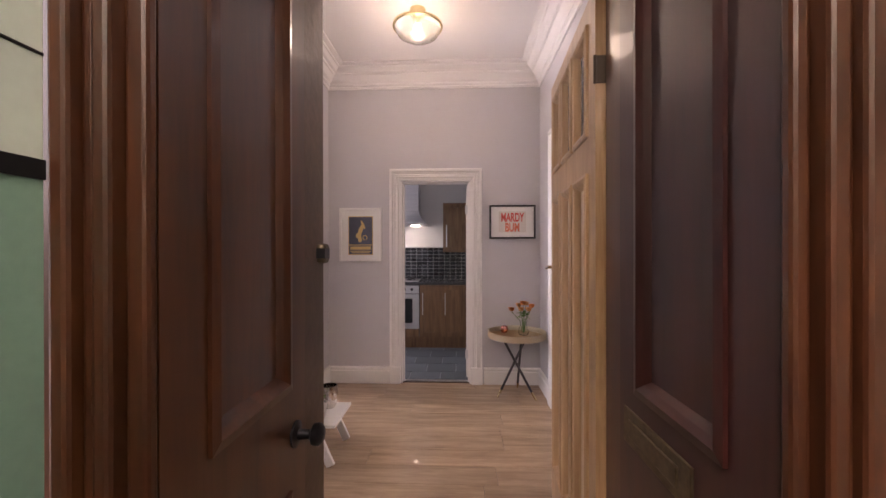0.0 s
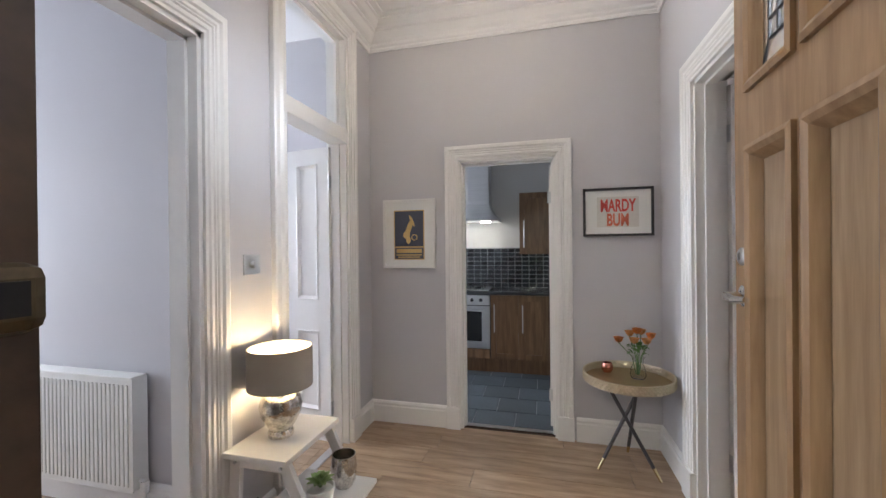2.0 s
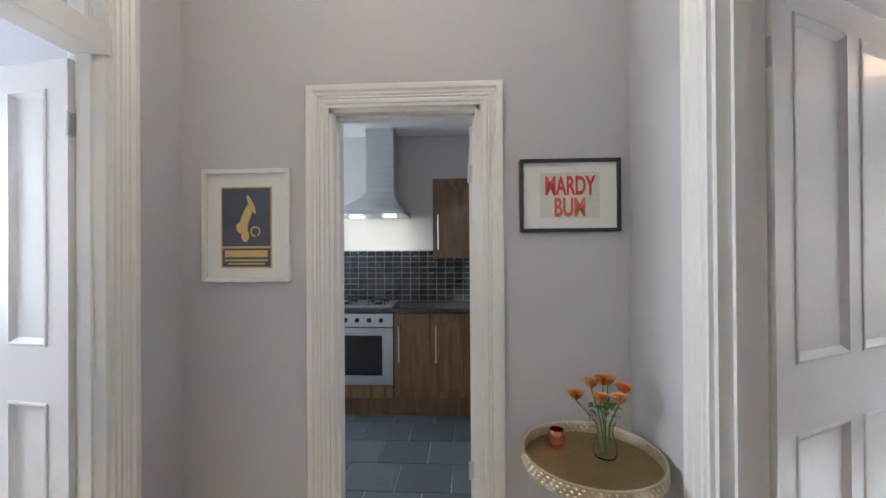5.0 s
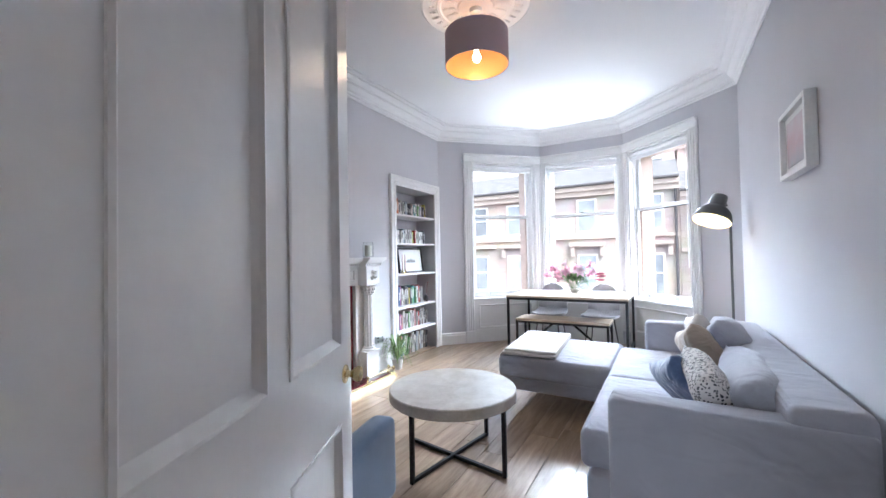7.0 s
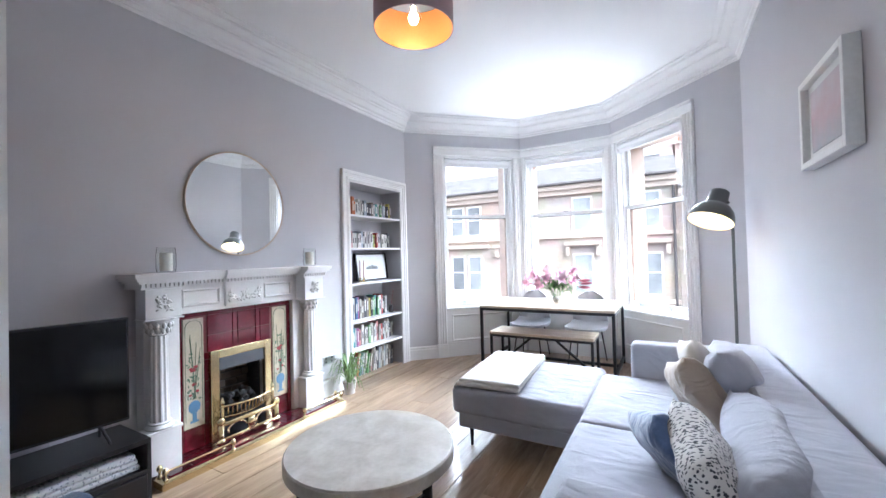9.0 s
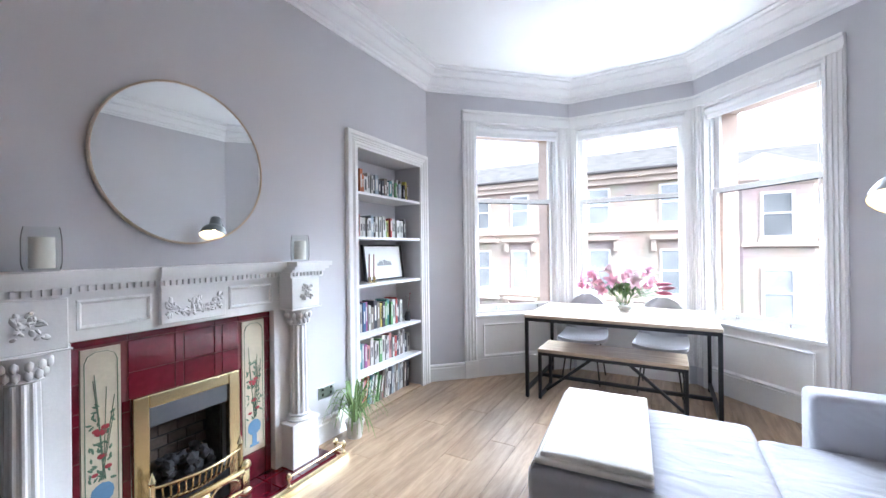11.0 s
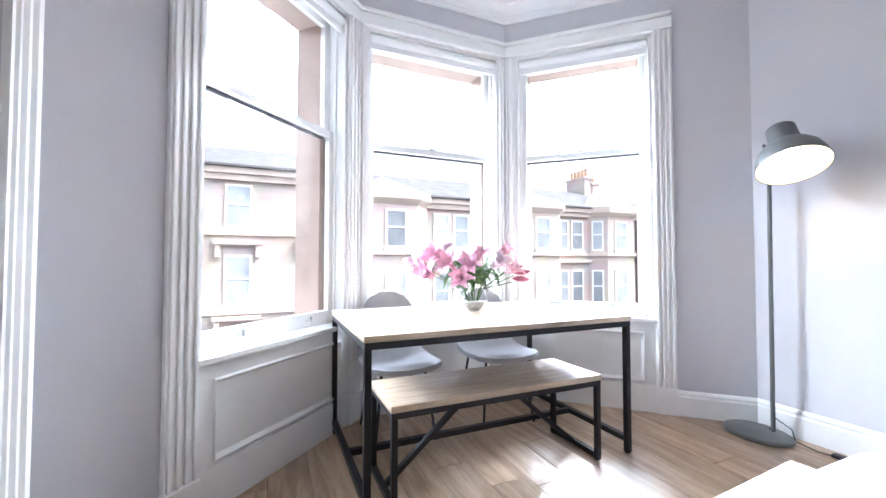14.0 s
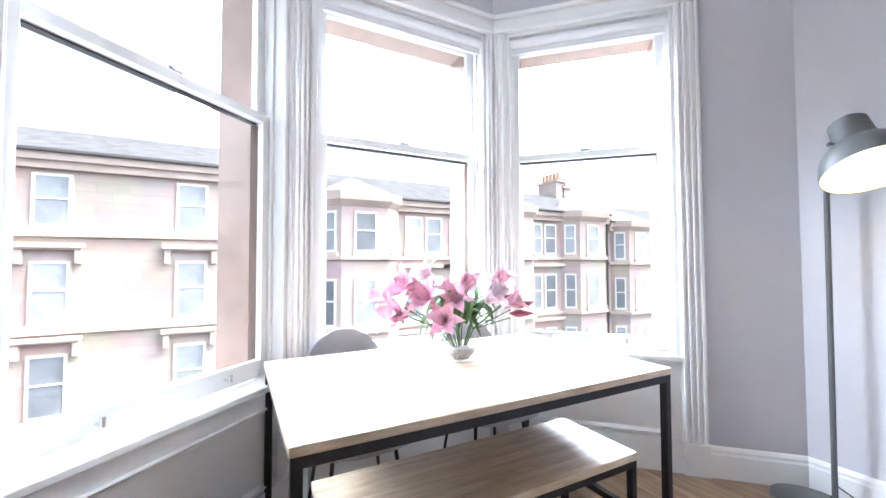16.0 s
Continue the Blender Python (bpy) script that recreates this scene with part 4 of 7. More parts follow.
# hearth
hx0, hx1, hy = 3.60, 4.98, FY - 0.28
part("hearth_base", boxes((hx0, hy, 0.0, hx1, FY - 0.0, 0.04)), material("hearth_mortar", (0.12, 0.03, 0.03), 0.8), fp)
_n = 10
for i in range(_n):
    for j in range(2):
        a, b = hx0 + (hx1 - hx0) * i / _n, hx0 + (hx1 - hx0) * (i + 1) / _n
        c, d = hy + 0.14 * j, hy + 0.14 * (j + 1)
        part("hearth_tile", boxes((a + 0.002, c + 0.002, 0.036, b - 0.002, d - 0.002, 0.05), bevel=0.0015), BURGUNDY, fp)
# fire inset
fire = thing("gas_fire", Matrix.Translation((4.11, FY - 0.06, 0.05)), "brass framed coal effect gas fire with an ornate fret", "fire")
bm = boxes((-0.245, -0.03, 0.0, -0.185, 0.01, 0.655), (0.185, -0.03, 0.0, 0.245, 0.01, 0.655), (-0.185, -0.03, 0.595, 0.185, 0.01, 0.655), bevel=0.006)
part("frame", bm, BRASS, fire, "polished brass frame")
part("hood", boxes((-0.185, -0.02, 0.50, 0.185, 0.05, 0.60), bevel=0.01), material("grey_enamel", (0.10, 0.105, 0.12), 0.4), fire, "dark grey enamel hood")
bm = boxes((-0.185, 0.04, 0.0, -0.175, 0.20, 0.6), (0.175, 0.04, 0.0, 0.185, 0.20, 0.6), (-0.185, 0.19, 0.0, 0.185, 0.2, 0.6), (-0.185, -0.02, 0.0, 0.185, 0.2, 0.02), (-0.185, 0.0, 0.59, 0.185, 0.2, 0.6))
part("firebox", bm, COAL, fire)
for r in range(8):
    for k in range(4):
        x0 = -0.175 + k * 0.09 + (0.045 if r % 2 else 0) - 0.02
        x0, x1 = max(-0.175, x0), min(0.175, x0 + 0.086)
        if x1 - x0 > 0.02:
            part("firebrick", boxes((x0, 0.178, 0.08 + r * 0.058, x1, 0.191, 0.13 + r * 0.058), bevel=0.003), SOOT, fire)
rnd = random.Random(7)
for i in range(46):
    bm = bmesh.new()
    bmesh.ops.create_icosphere(bm, subdivisions=1, radius=rnd.uniform(0.022, 0.036))
    for v in bm.verts:
        v.co *= rnd.uniform(0.75, 1.2)
    lay = i // 16
    part("coal", bm, COAL, fire, m=pose(rnd.uniform(-0.15 + 0.03 * lay, 0.15 - 0.03 * lay), rnd.uniform(0.0, 0.14), 0.17 + 0.045 * lay + rnd.uniform(0, 0.02), rnd.uniform(0, 360), rnd.uniform(0, 360), 0))
bm = bmesh.new()
box(bm, -0.19, -0.02, 0.02, 0.19, 0.14, 0.14)
part("burner_tray", bm, COAL, fire)
bm = bmesh.new()
for i in range(15):
    u = -0.19 + 0.38 * i / 14
    y = -0.07 - 0.06 * math.cos(u / 0.19 * 1.4)
    rod(bm, (u * 0.8, y + 0.06, 0.155), (u, y, 0.20), 0.005, n=8)
    rod(bm, (u, y, 0.20), (u * 1.05, y - 0.012, 0.255), 0.005, n=8)
pts = [(-0.2 + 0.4 * i / 16, -0.082 - 0.06 * math.cos((-1 + 2 * i / 16) * 1.4)) for i in range(17)]
for p, q in zip(pts, pts[1:]):
    rod(bm, (*p, 0.258), (*q, 0.258), 0.008, n=10)
    rod(bm, (p[0] * 0.82, p[1] + 0.07, 0.155), (q[0] * 0.82, q[1] + 0.07, 0.155), 0.008, n=10)
for sx in (-1, 1):
    rod(bm, (sx * 0.205, -0.09, 0.10), (sx * 0.205, -0.09, 0.27), 0.012, n=12)
    lathe(bm, [(0.008, 0.27), (0.016, 0.285), (0.012, 0.30), (0.004, 0.32), (0, 0.33)], (sx * 0.205, -0.09, 0), 14)
part("basket", bm, BRASS, fire, "curved brass grate bars", smooth=True)
bm = bmesh.new()
for sx in (-1, 1):
    box(bm, sx * 0.225 - 0.02, -0.11, 0.0, sx * 0.225 + 0.02, -0.09, 0.16, 0.006)
    bmesh.ops.create_uvsphere(bm, u_segments=14, v_segments=8, radius=0.03, matrix=Matrix.Translation((sx * 0.225, -0.105, 0.16)) @ Matrix.Diagonal((1, 0.5, 1, 1)))
    bmesh.ops.create_uvsphere(bm, u_segments=14, v_segments=8, radius=0.028, matrix=Matrix.Translation((sx * 0.225, -0.108, 0.02)) @ Matrix.Diagonal((1.2, 0.6, 0.8, 1)))
box(bm, -0.21, -0.125, 0.125, 0.21, -0.105, 0.155, 0.006)
for sx in (-1, 1):
    box(bm, sx * 0.105 - 0.1, -0.12, 0.02, sx * 0.105 + 0.1, -0.108, 0.045, 0.005)
box(bm, -0.03, -0.122, 0.03, 0.03, -0.106, 0.13, 0.006)
bmesh.ops.create_uvsphere(bm, u_segments=14, v_segments=8, radius=0.035, matrix=Matrix.Translation((0, -0.118, 0.09)) @ Matrix.Diagonal((1, 0.4, 1, 1)))
for sx in (-1, 1):
    for i in range(8):
        an = math.pi * i / 7
        rod(bm, (sx * 0.11 + 0.07 * math.cos(an), -0.114, 0.085 + 0.042 * math.sin(an)), (sx * 0.11 + 0.07 * math.cos(an + 0.45), -0.114, 0.085 + 0.042 * math.sin(an + 0.45)), 0.007, n=8)
part("fret", bm, BRASS, fire, "pierced brass ash fret", smooth=True)
fen = thing("fender", Matrix.Translation((-0.10, 0, 0)), "polished brass hearth fender with corner rails", "fender")
prof = [(0, 0), (0.05, 0), (0.05, 0.02), (0.035, 0.03), (0.03, 0.045), (0.02, 0.052), (0.012, 0.045), (0, 0.04)]
bm = bmesh.new()
sweep(bm, [(hx0 - 0.06, FY - 0.215), (hx0 - 0.06, hy - 0.05), (hx1 + 0.06, hy - 0.05), (hx1 + 0.06, FY - 0.215)][::-1], [(-o, z) for o, z in prof])
part("moulding", bm, BRASS, fen, smooth=True, angle=30)
for sx, xe in ((1, hx0 - 0.035), (-1, hx1 + 0.035)):
    bm = bmesh.new()
    for (px, py) in ((xe, hy - 0.025), (xe + sx * 0.42, hy - 0.025), (xe, FY - 0.235)):
        lathe(bm, [(0.014, 0.045), (0.016, 0.055), (0.008, 0.065), (0.008, 0.085), (0.016, 0.09), (0.018, 0.105), (0.010, 0.12), (0, 0.126)], (px, py, 0), 16)
    rod(bm, (xe, hy - 0.025, 0.10), (xe + sx * 0.42, hy - 0.025, 0.10), 0.006)
    rod(bm, (xe, hy - 0.025, 0.10), (xe, FY - 0.235, 0.10), 0.006)
    part("rail", bm, BRASS, fen, "turned brass corner rail", smooth=True)

# mirror
mir = thing("round_mirror", Matrix.Translation((4.145, FY, 1.80)), "large round wall mirror in a thin pale wood frame", "mirror")
MIRROR = material("mirror", (0.86, 0.88, 0.87), 0.01, 1.0, var=0.0)
turnm = Matrix.Rotation(radians(90), 4, "X")
bm = bmesh.new()
lathe(bm, [(0, 0.0), (0.398, 0.0), (0.398, 0.018), (0, 0.018)], n=96, m=turnm, cap=False)
part("mirror_glass", bm, MIRROR, mir, smooth=True, angle=20)
bm = bmesh.new()
lathe(bm, [(0.398, 0.0), (0.408, 0.0), (0.408, 0.022), (0.404, 0.025), (0.400, 0.022), (0.398, 0.0)], n=96, m=turnm, cap=False)
part("frame", bm, material("pale_frame_wood", (0.60, 0.48, 0.36), 0.4), mir, smooth=True)

# candles in glass cylinders
WAX = material("candle_wax", (0.85, 0.83, 0.78), 0.5, var=0.03)
CLEAR = glass("clear_glass", ior=1.12)


def candle_holder(x):
    ob = thing("candle_holder", Matrix.Translation((x, FY - 0.12, 1.286)), "white pillar candle in a clear glass hurricane", "candle", "candles on the mantel")
    bm = bmesh.new()
    lathe(bm, [(0.0, 0.0), (0.036, 0.0), (0.036, 0.115), (0.02, 0.11), (0, 0.11)], (0, 0, 0.012), 24)
    rod(bm, (0, 0, 0.12), (0, 0, 0.135), 0.0015, n=6)
    part("candle", bm, WAX, ob, smooth=True)
    bm = bmesh.new()
    lathe(bm, [(0, 0), (0.05, 0), (0.056, 0.03), (0.056, 0.12), (0.05, 0.165), (0.047, 0.165), (0.053, 0.12), (0.053, 0.03), (0.047, 0.008), (0, 0.008)], n=28)
    g = part("glass_cylinder", bm, CLEAR, ob, smooth=True)
    g.visible_shadow = False


candle_holder(3.57)
candle_holder(4.745)

# socket
so = thing("wall_socket", Matrix.Translation((5.06, FY, 0.345)), "brushed steel double wall socket", "socket")
part("plate", boxes((-0.075, -0.008, -0.043, 0.075, 0, 0.043), bevel=0.003), STEEL, so)
part("switch", boxes((-0.05, -0.011, 0.015, -0.03, -0.006, 0.03), (0.03, -0.011, 0.015, 0.05, -0.006, 0.03)), BLACKMETAL, so)
part("pin_holes", boxes((-0.045, -0.0085, -0.025, -0.03, -0.0075, -0.005), (0.03, -0.0085, -0.025, 0.045, -0.0075, -0.005)), BLACKMETAL, so)

# ---- press bookcase ----
BX0, BX1 = 5.40, 6.305
bk = thing("bookcase_recess", Matrix.Translation((0, FY, 0)), "white built-in press shelves with a moulded surround", "bookcase", kind="structure")
bm = boxes((BX0 - 0.02, 0.30, 0.0, BX1 + 0.02, 0.33, 2.2), (BX0 - 0.02, 0.0, 0.0, BX0, 0.3, 2.19), (BX1, 0.0, 0.0, BX1 + 0.02, 0.3, 2.19), (BX0, 0.0, 2.17, BX1, 0.3, 2.2))
part("recess_lining", bm, WALL, bk)
part("recess_floor", boxes((BX0, 0.0, 0.0, BX1, 0.3, 0.012)), OAK, bk)
SHELVES = [1.825, 1.462, 1.07, 0.655, 0.347]
for z in SHELVES:
    part("shelf", boxes((BX0, -0.005, z - 0.022, BX1, 0.3, z), bevel=0.002), WHITE, bk)
bm = bmesh.new()
_m = Matrix.Rotation(math.pi, 4, "Z")
architrave(bm, -BX1, -BX0, 0.0, 2.17, 0.122, 0.035, m=_m)
part("surround", bm, WHITE, bk, "white moulded surround")

PALETTE = [(0.55, 0.53, 0.50), (0.62, 0.60, 0.56), (0.05, 0.05, 0.06), (0.45, 0.06, 0.05), (0.55, 0.16, 0.06), (0.06, 0.12, 0.25), (0.08, 0.25, 0.24), (0.30, 0.06, 0.14),
           (0.60, 0.50, 0.12), (0.16, 0.36, 0.14), (0.40, 0.12, 0.30), (0.65, 0.63, 0.60), (0.22, 0.18, 0.15), (0.55, 0.25, 0.24), (0.35, 0.40, 0.45)]
COVERS = [material("book_cover", c, 0.45, var=0.05, coat=0.2) for c in PALETTE]
PAGES = material("book_pages", (0.68, 0.63, 0.53), 0.9, var=0.08, scale=60, stretch=(30, 1, 1))
PRINT = material("spine_print", (0.72, 0.70, 0.64), 0.5)
PRINTDARK = material("spine_print_dark", (0.07, 0.06, 0.06), 0.5)


def book(x, z, w, h, d, mat, tilt, y, dark, rnd):
    ob = thing("book", Matrix.Translation((x, FY + y, z)) @ Matrix.Rotation(radians(tilt), 4, "Y"), "", "book", "books on the shelves")
    bm = boxes((0, 0, 0, w, 0.003, h), (0, 0, 0, 0.002, d, h), (w - 0.002, 0, 0, w, d, h))
    part("cover", bm, COVERS[mat], ob)
    part("pages", boxes((0.002, 0.003, 0.003, w - 0.002, d - 0.004, h - 0.003)), PAGES, ob)
    t = h * rnd.uniform(0.35, 0.6)
    z0 = h * rnd.uniform(0.25, 0.4)
    part("spine_title", boxes((w * 0.3, -0.0008, z0, w * 0.7, 0.0005, z0 + t)), PRINTDARK if dark else PRINT, ob)
    ob["label"] = BOOKNAMES[mat] + (" leaning on its neighbour" if abs(tilt) > 3 else " standing upright on a white shelf")
    return ob


BOOKNAMES = ["pale grey paperback", "cream paperback book", "black spined book", "red hardback book", "orange spined book", "navy blue book", "teal green book", "dark crimson book", "yellow spined book", "leaf green book", "purple spined book", "white paperback book", "brown spined book", "pink spined book", "slate blue paperback"]
ORDERS = [[13, 1, 0, 3, 4, 4, 11, 1, 0, 2, 14, 2, 2, 12, 11, 6, 1, 9, 0, 14, 12, 2, 8, 12, 9, 2],
          [2, 6, 14, 3, 13, 1, 11, 0, 11, 14, 2, 11, 0, 1, 9, 8, 3, 0, 1, 11, 1, 0, 2, 11, 3, 7],
          [],
          [2, 1, 13, 5, 0, 5, 10, 1, 12, 2, 12, 8, 2, 9, 6, 9, 11, 3],
          [5, 8, 2, 6, 14, 10, 13, 1, 0, 1, 9, 1, 0, 11, 13, 1, 3, 2, 1, 12, 11, 2, 1],
          [12, 2, 5, 11, 13, 4, 6, 14, 1, 9, 9, 12, 13, 0, 11, 2, 14, 0, 12, 14, 0, 1]]
FLOORS = [*SHELVES, 0.012]
HEIGHTS = [(0.15, 0.20), (0.15, 0.20), (0, 0), (0.19, 0.25), (0.18, 0.235), (0.22, 0.27)]
for lv, order in enumerate(ORDERS):
    rnd = random.Random(100 + lv)
    x = BX0 + 0.005
    for k, mi in enumerate(order * 3):
        w = rnd.uniform(0.024, 0.046) if lv != 5 else rnd.uniform(0.018, 0.038)
        h = rnd.uniform(*HEIGHTS[lv])
        if lv == 0 and k in (3, 4):
            h = 0.215
        lean = 0
        if lv == 5 and k > 2:
            lean = 12 if k < 12 else 4
        if x + w + (0.05 if lv == 5 else 0.0) > BX1 - (0.16 if lv == 3 else 0.02):
            break
        if lv == 5:
            h = min(h, 0.30)
        book(x, FLOORS[lv] + 0.001, w, h, rnd.uniform(0.11, 0.15), mi, lean, rnd.uniform(0.10, 0.12), mi in (0, 1, 8, 11, 13), rnd)
        x += w + (0.002 if lv != 5 else 0.006)
SHEET = material("print_paper", (0.78, 0.78, 0.76), 0.8, var=0.02)
INK = material("grey_ink", (0.35, 0.35, 0.36), 0.8)


def framed(name, m, w, h, frame_w, mat, label, depth=0.03, mount=0.0, mount_mat=None):
    """A picture in local x (width) and z (height), facing -y, hung with its back at y 0."""
    ob = thing(name, m, label, "picture")
    bm = boxes((-w / 2, -depth, -h / 2, -w / 2 + frame_w, 0, h / 2), (w / 2 - frame_w, -depth, -h / 2, w / 2, 0, h / 2), (-w / 2 + frame_w, -depth, -h / 2, w / 2 - frame_w, 0, -h / 2 + frame_w), (-w / 2 + frame_w, -depth, h / 2 - frame_w, w / 2 - frame_w, 0, h / 2), bevel=0.002)
    part("frame", bm, mat, ob)
    part("mount", boxes((-w / 2 + frame_w, -depth * 0.45, -h / 2 + frame_w, w / 2 - frame_w, -0.002, h / 2 - frame_w)), mount_mat or SHEET, ob)
    return ob


BLACKFRAME = material("black_frame", (0.02, 0.02, 0.022), 0.35)
WHITEFRAME = material("white_frame", (0.78, 0.775, 0.76), 0.35)
pic = framed("framed_print", Matrix.Translation((5.93, FY + 0.17, 1.07 + 0.166)) @ Matrix.Rotation(radians(-7), 4, "X"), 0.56, 0.325, 0.014, BLACKFRAME, "black framed grey drawing leaning on a shelf")
bm = bmesh.new()
rnd = random.Random(3)
for i in range(60):
    u = rnd.uniform(-0.1, 0.1)
    box(bm, u, -0.0155, -0.03, u + rnd.uniform(0.004, 0.02), -0.0135, -0.03 + rnd.uniform(0.006, 0.05) * (1.2 - abs(u) * 6))
part("drawing", bm, INK, pic, "fine grey skyline drawing")
cs = thing("candlestick", Matrix.Translation((5.68, FY + 0.09, 1.07)), "brass candlestick with two slim pink candles", "candlestick")
bm = bmesh.new()
for dx in (-0.03, 0.03):
    lathe(bm, [(0, 0), (0.022, 0), (0.022, 0.006), (0.010, 0.01), (0.010, 0.03), (0.015, 0.034), (0.015, 0.05), (0, 0.05)], (dx, 0, 0), 16)
rod(bm, (-0.03, 0, 0.012), (0.03, 0, 0.012), 0.006)
part("holder", bm, BRASS, cs, smooth=True)
for dx in (-0.03, 0.03):
    bm = bmesh.new()
    lathe(bm, [(0, 0.04), (0.010, 0.04), (0.006, 0.24), (0.001, 0.25)], (dx, 0, 0), 14)
    part("candle", bm, material("pink_wax", (0.62, 0.42, 0.38), 0.5), cs, "dusty pink taper candle", smooth=True)
bt = thing("diffuser_bottle", Matrix.Translation((5.47, FY + 0.12, 1.07)), "clear glass bottle with a pale label", "bottle")
bm = boxes((-0.025, -0.025, 0, 0.025, 0.025, 0.10), bevel=0.005)
rod(bm, (0, 0, 0.10), (0, 0, 0.135), 0.011)
part("bottle", bm, glass("greenish_glass", (0.85, 0.93, 0.88)), bt, smooth=True)
part("bottle_label", boxes((-0.02, -0.0265, 0.02, 0.02, -0.0255, 0.07)), material("ochre_label", (0.6, 0.5, 0.25), 0.6), bt)
br = thing("brush_pot", Matrix.Translation((6.22, FY + 0.10, 0.655)), "dark glass pot holding a few thin stems", "pot")
bm = bmesh.new()
lathe(bm, [(0, 0), (0.028, 0), (0.03, 0.05), (0.022, 0.075), (0.02, 0.09), (0, 0.09)], n=18)
part("pot", bm, material("dark_glass_pot", (0.05, 0.05, 0.055), 0.15), br, smooth=True)
for i, (dx, dz) in enumerate(((0.05, 0.26), (0.02, 0.22), (-0.02, 0.24))):
    bm = bmesh.new()
    rod(bm, (0, 0, 0.08), (dx, 0, dz), 0.002, n=6)
    bmesh.ops.create_icosphere(bm, subdivisions=1, radius=0.009, matrix=Matrix.Translation((dx, 0, dz)))
    part("stem", bm, PAINTRED if i == 0 else INK, br)

# plant by the hearth
PLANT = material("spider_plant_leaf", (0.22, 0.34, 0.12), 0.5, var=0.25, scale=15)
pl = thing("spider_plant", Matrix.Translation((5.19, FY - 0.15, 0)), "variegated spider plant in a small pot on the floor", "plant")
bm = bmesh.new()
lathe(bm, [(0, 0), (0.05, 0), (0.065, 0.11), (0.07, 0.11), (0.07, 0.12), (0.06, 0.12), (0.058, 0.105), (0, 0.105)], n=20)
part("pot", bm, material("pale_pot", (0.55, 0.53, 0.48), 0.6), pl, smooth=True)
rnd = random.Random(11)
for i in range(64):
    bm = bmesh.new()
    an, ln, up = rnd.uniform(0, 6.28), rnd.uniform(0.13, 0.28), rnd.uniform(0.14, 0.34)
    prev = None
    for k in range(7):
        u = k / 6
        r, z = ln * u, 0.10 + up * math.sin(u * 2.3) - 0.12 * u * u
        wd = 0.010 * (1 - u * 0.85)
        c, s_ = math.cos(an), math.sin(an)
        y_max = 0.11
        py = min(s_ * r, y_max)
        a = bm.verts.new((c * r - s_ * wd, py + c * wd, max(z, 0.01)))
        b = bm.verts.new((c * r + s_ * wd, py - c * wd, max(z, 0.01)))
        m_ = bm.verts.new((c * r, py, max(z, 0.01) - 0.003))
        if prev:
            bm.faces.new((prev[0], a, m_, prev[2]))
            bm.faces.new((prev[2], m_, b, prev[1]))
        prev = (a, b, m_)
    part("leaf", bm, PLANT, pl, smooth=True)


# ---- living room: furniture ----
def table_frame(name, m, w, d, h, leg, top_t, label, category, braces, mat_top):
    """A timber top on black square bars: w along y, d along x."""
    ob = thing(name, m, label, category)
    part("tabletop", boxes((0, 0, h - top_t, d, w, h), bevel=0.004), mat_top, ob, "pale mango wood top with rough grain")
    zt = h - top_t
    for x in (0.004, d - leg - 0.004):
        for y in (0.004, w - leg - 0.004):
            part("leg", boxes((x, y, 0.006, x + leg, y + leg, zt - leg), bevel=0.002), BLACKMETAL, ob)
            part("foot", boxes((x + 0.004, y + 0.004, 0, x + leg - 0.004, y + leg - 0.004, 0.008)), BLACKMETAL, ob)
    bm = boxes((0.004, 0.004, zt - leg, 0.004 + leg, w - 0.004, zt), (d - leg - 0.004, 0.004, zt - leg, d - 0.004, w - 0.004, zt), (0.004 + leg, 0.004, zt - leg, d - leg - 0.004, 0.004 + leg, zt), (0.004 + leg, w - leg - 0.004, zt - leg, d - leg - 0.004, w - 0.004, zt))
    part("top_rail", bm, BLACKMETAL, ob)
    for y in (0.004, w - leg - 0.004):
        part("side_rail", boxes((0.004 + leg, y, 0.06 if not braces else 0.012, d - leg - 0.004, y + leg, (0.06 if not braces else 0.012) + leg)), BLACKMETAL, ob)
    if not braces:
        part("stretcher", boxes((d / 2, leg, 0.06, d / 2 + leg, w - leg, 0.06 + leg)), BLACKMETAL, ob)
    else:
        for y0, y1 in ((leg, w * 0.42), (w - leg, w * 0.58)):
            bm = bmesh.new()
            bar(bm, (d / 2, y0, 0.025), (d / 2, y1, zt - leg * 0.5), leg * 0.9)
            part("brace", bm, BLACKMETAL, ob)
    return ob


table_frame("dining_table", Matrix.Translation((6.502, 3.652, 0)), 1.485, 0.93, 0.75, 0.03, 0.028, "dining table with a pale mango wood top on black metal legs", "table", False, TABLEWOOD)
table_frame("bench", Matrix.Translation((6.51, 3.865, 0)), 1.155, 0.39, 0.45, 0.027, 0.03, "low bench with a pale wood seat on a braced black frame", "bench", True, TABLEWOOD)


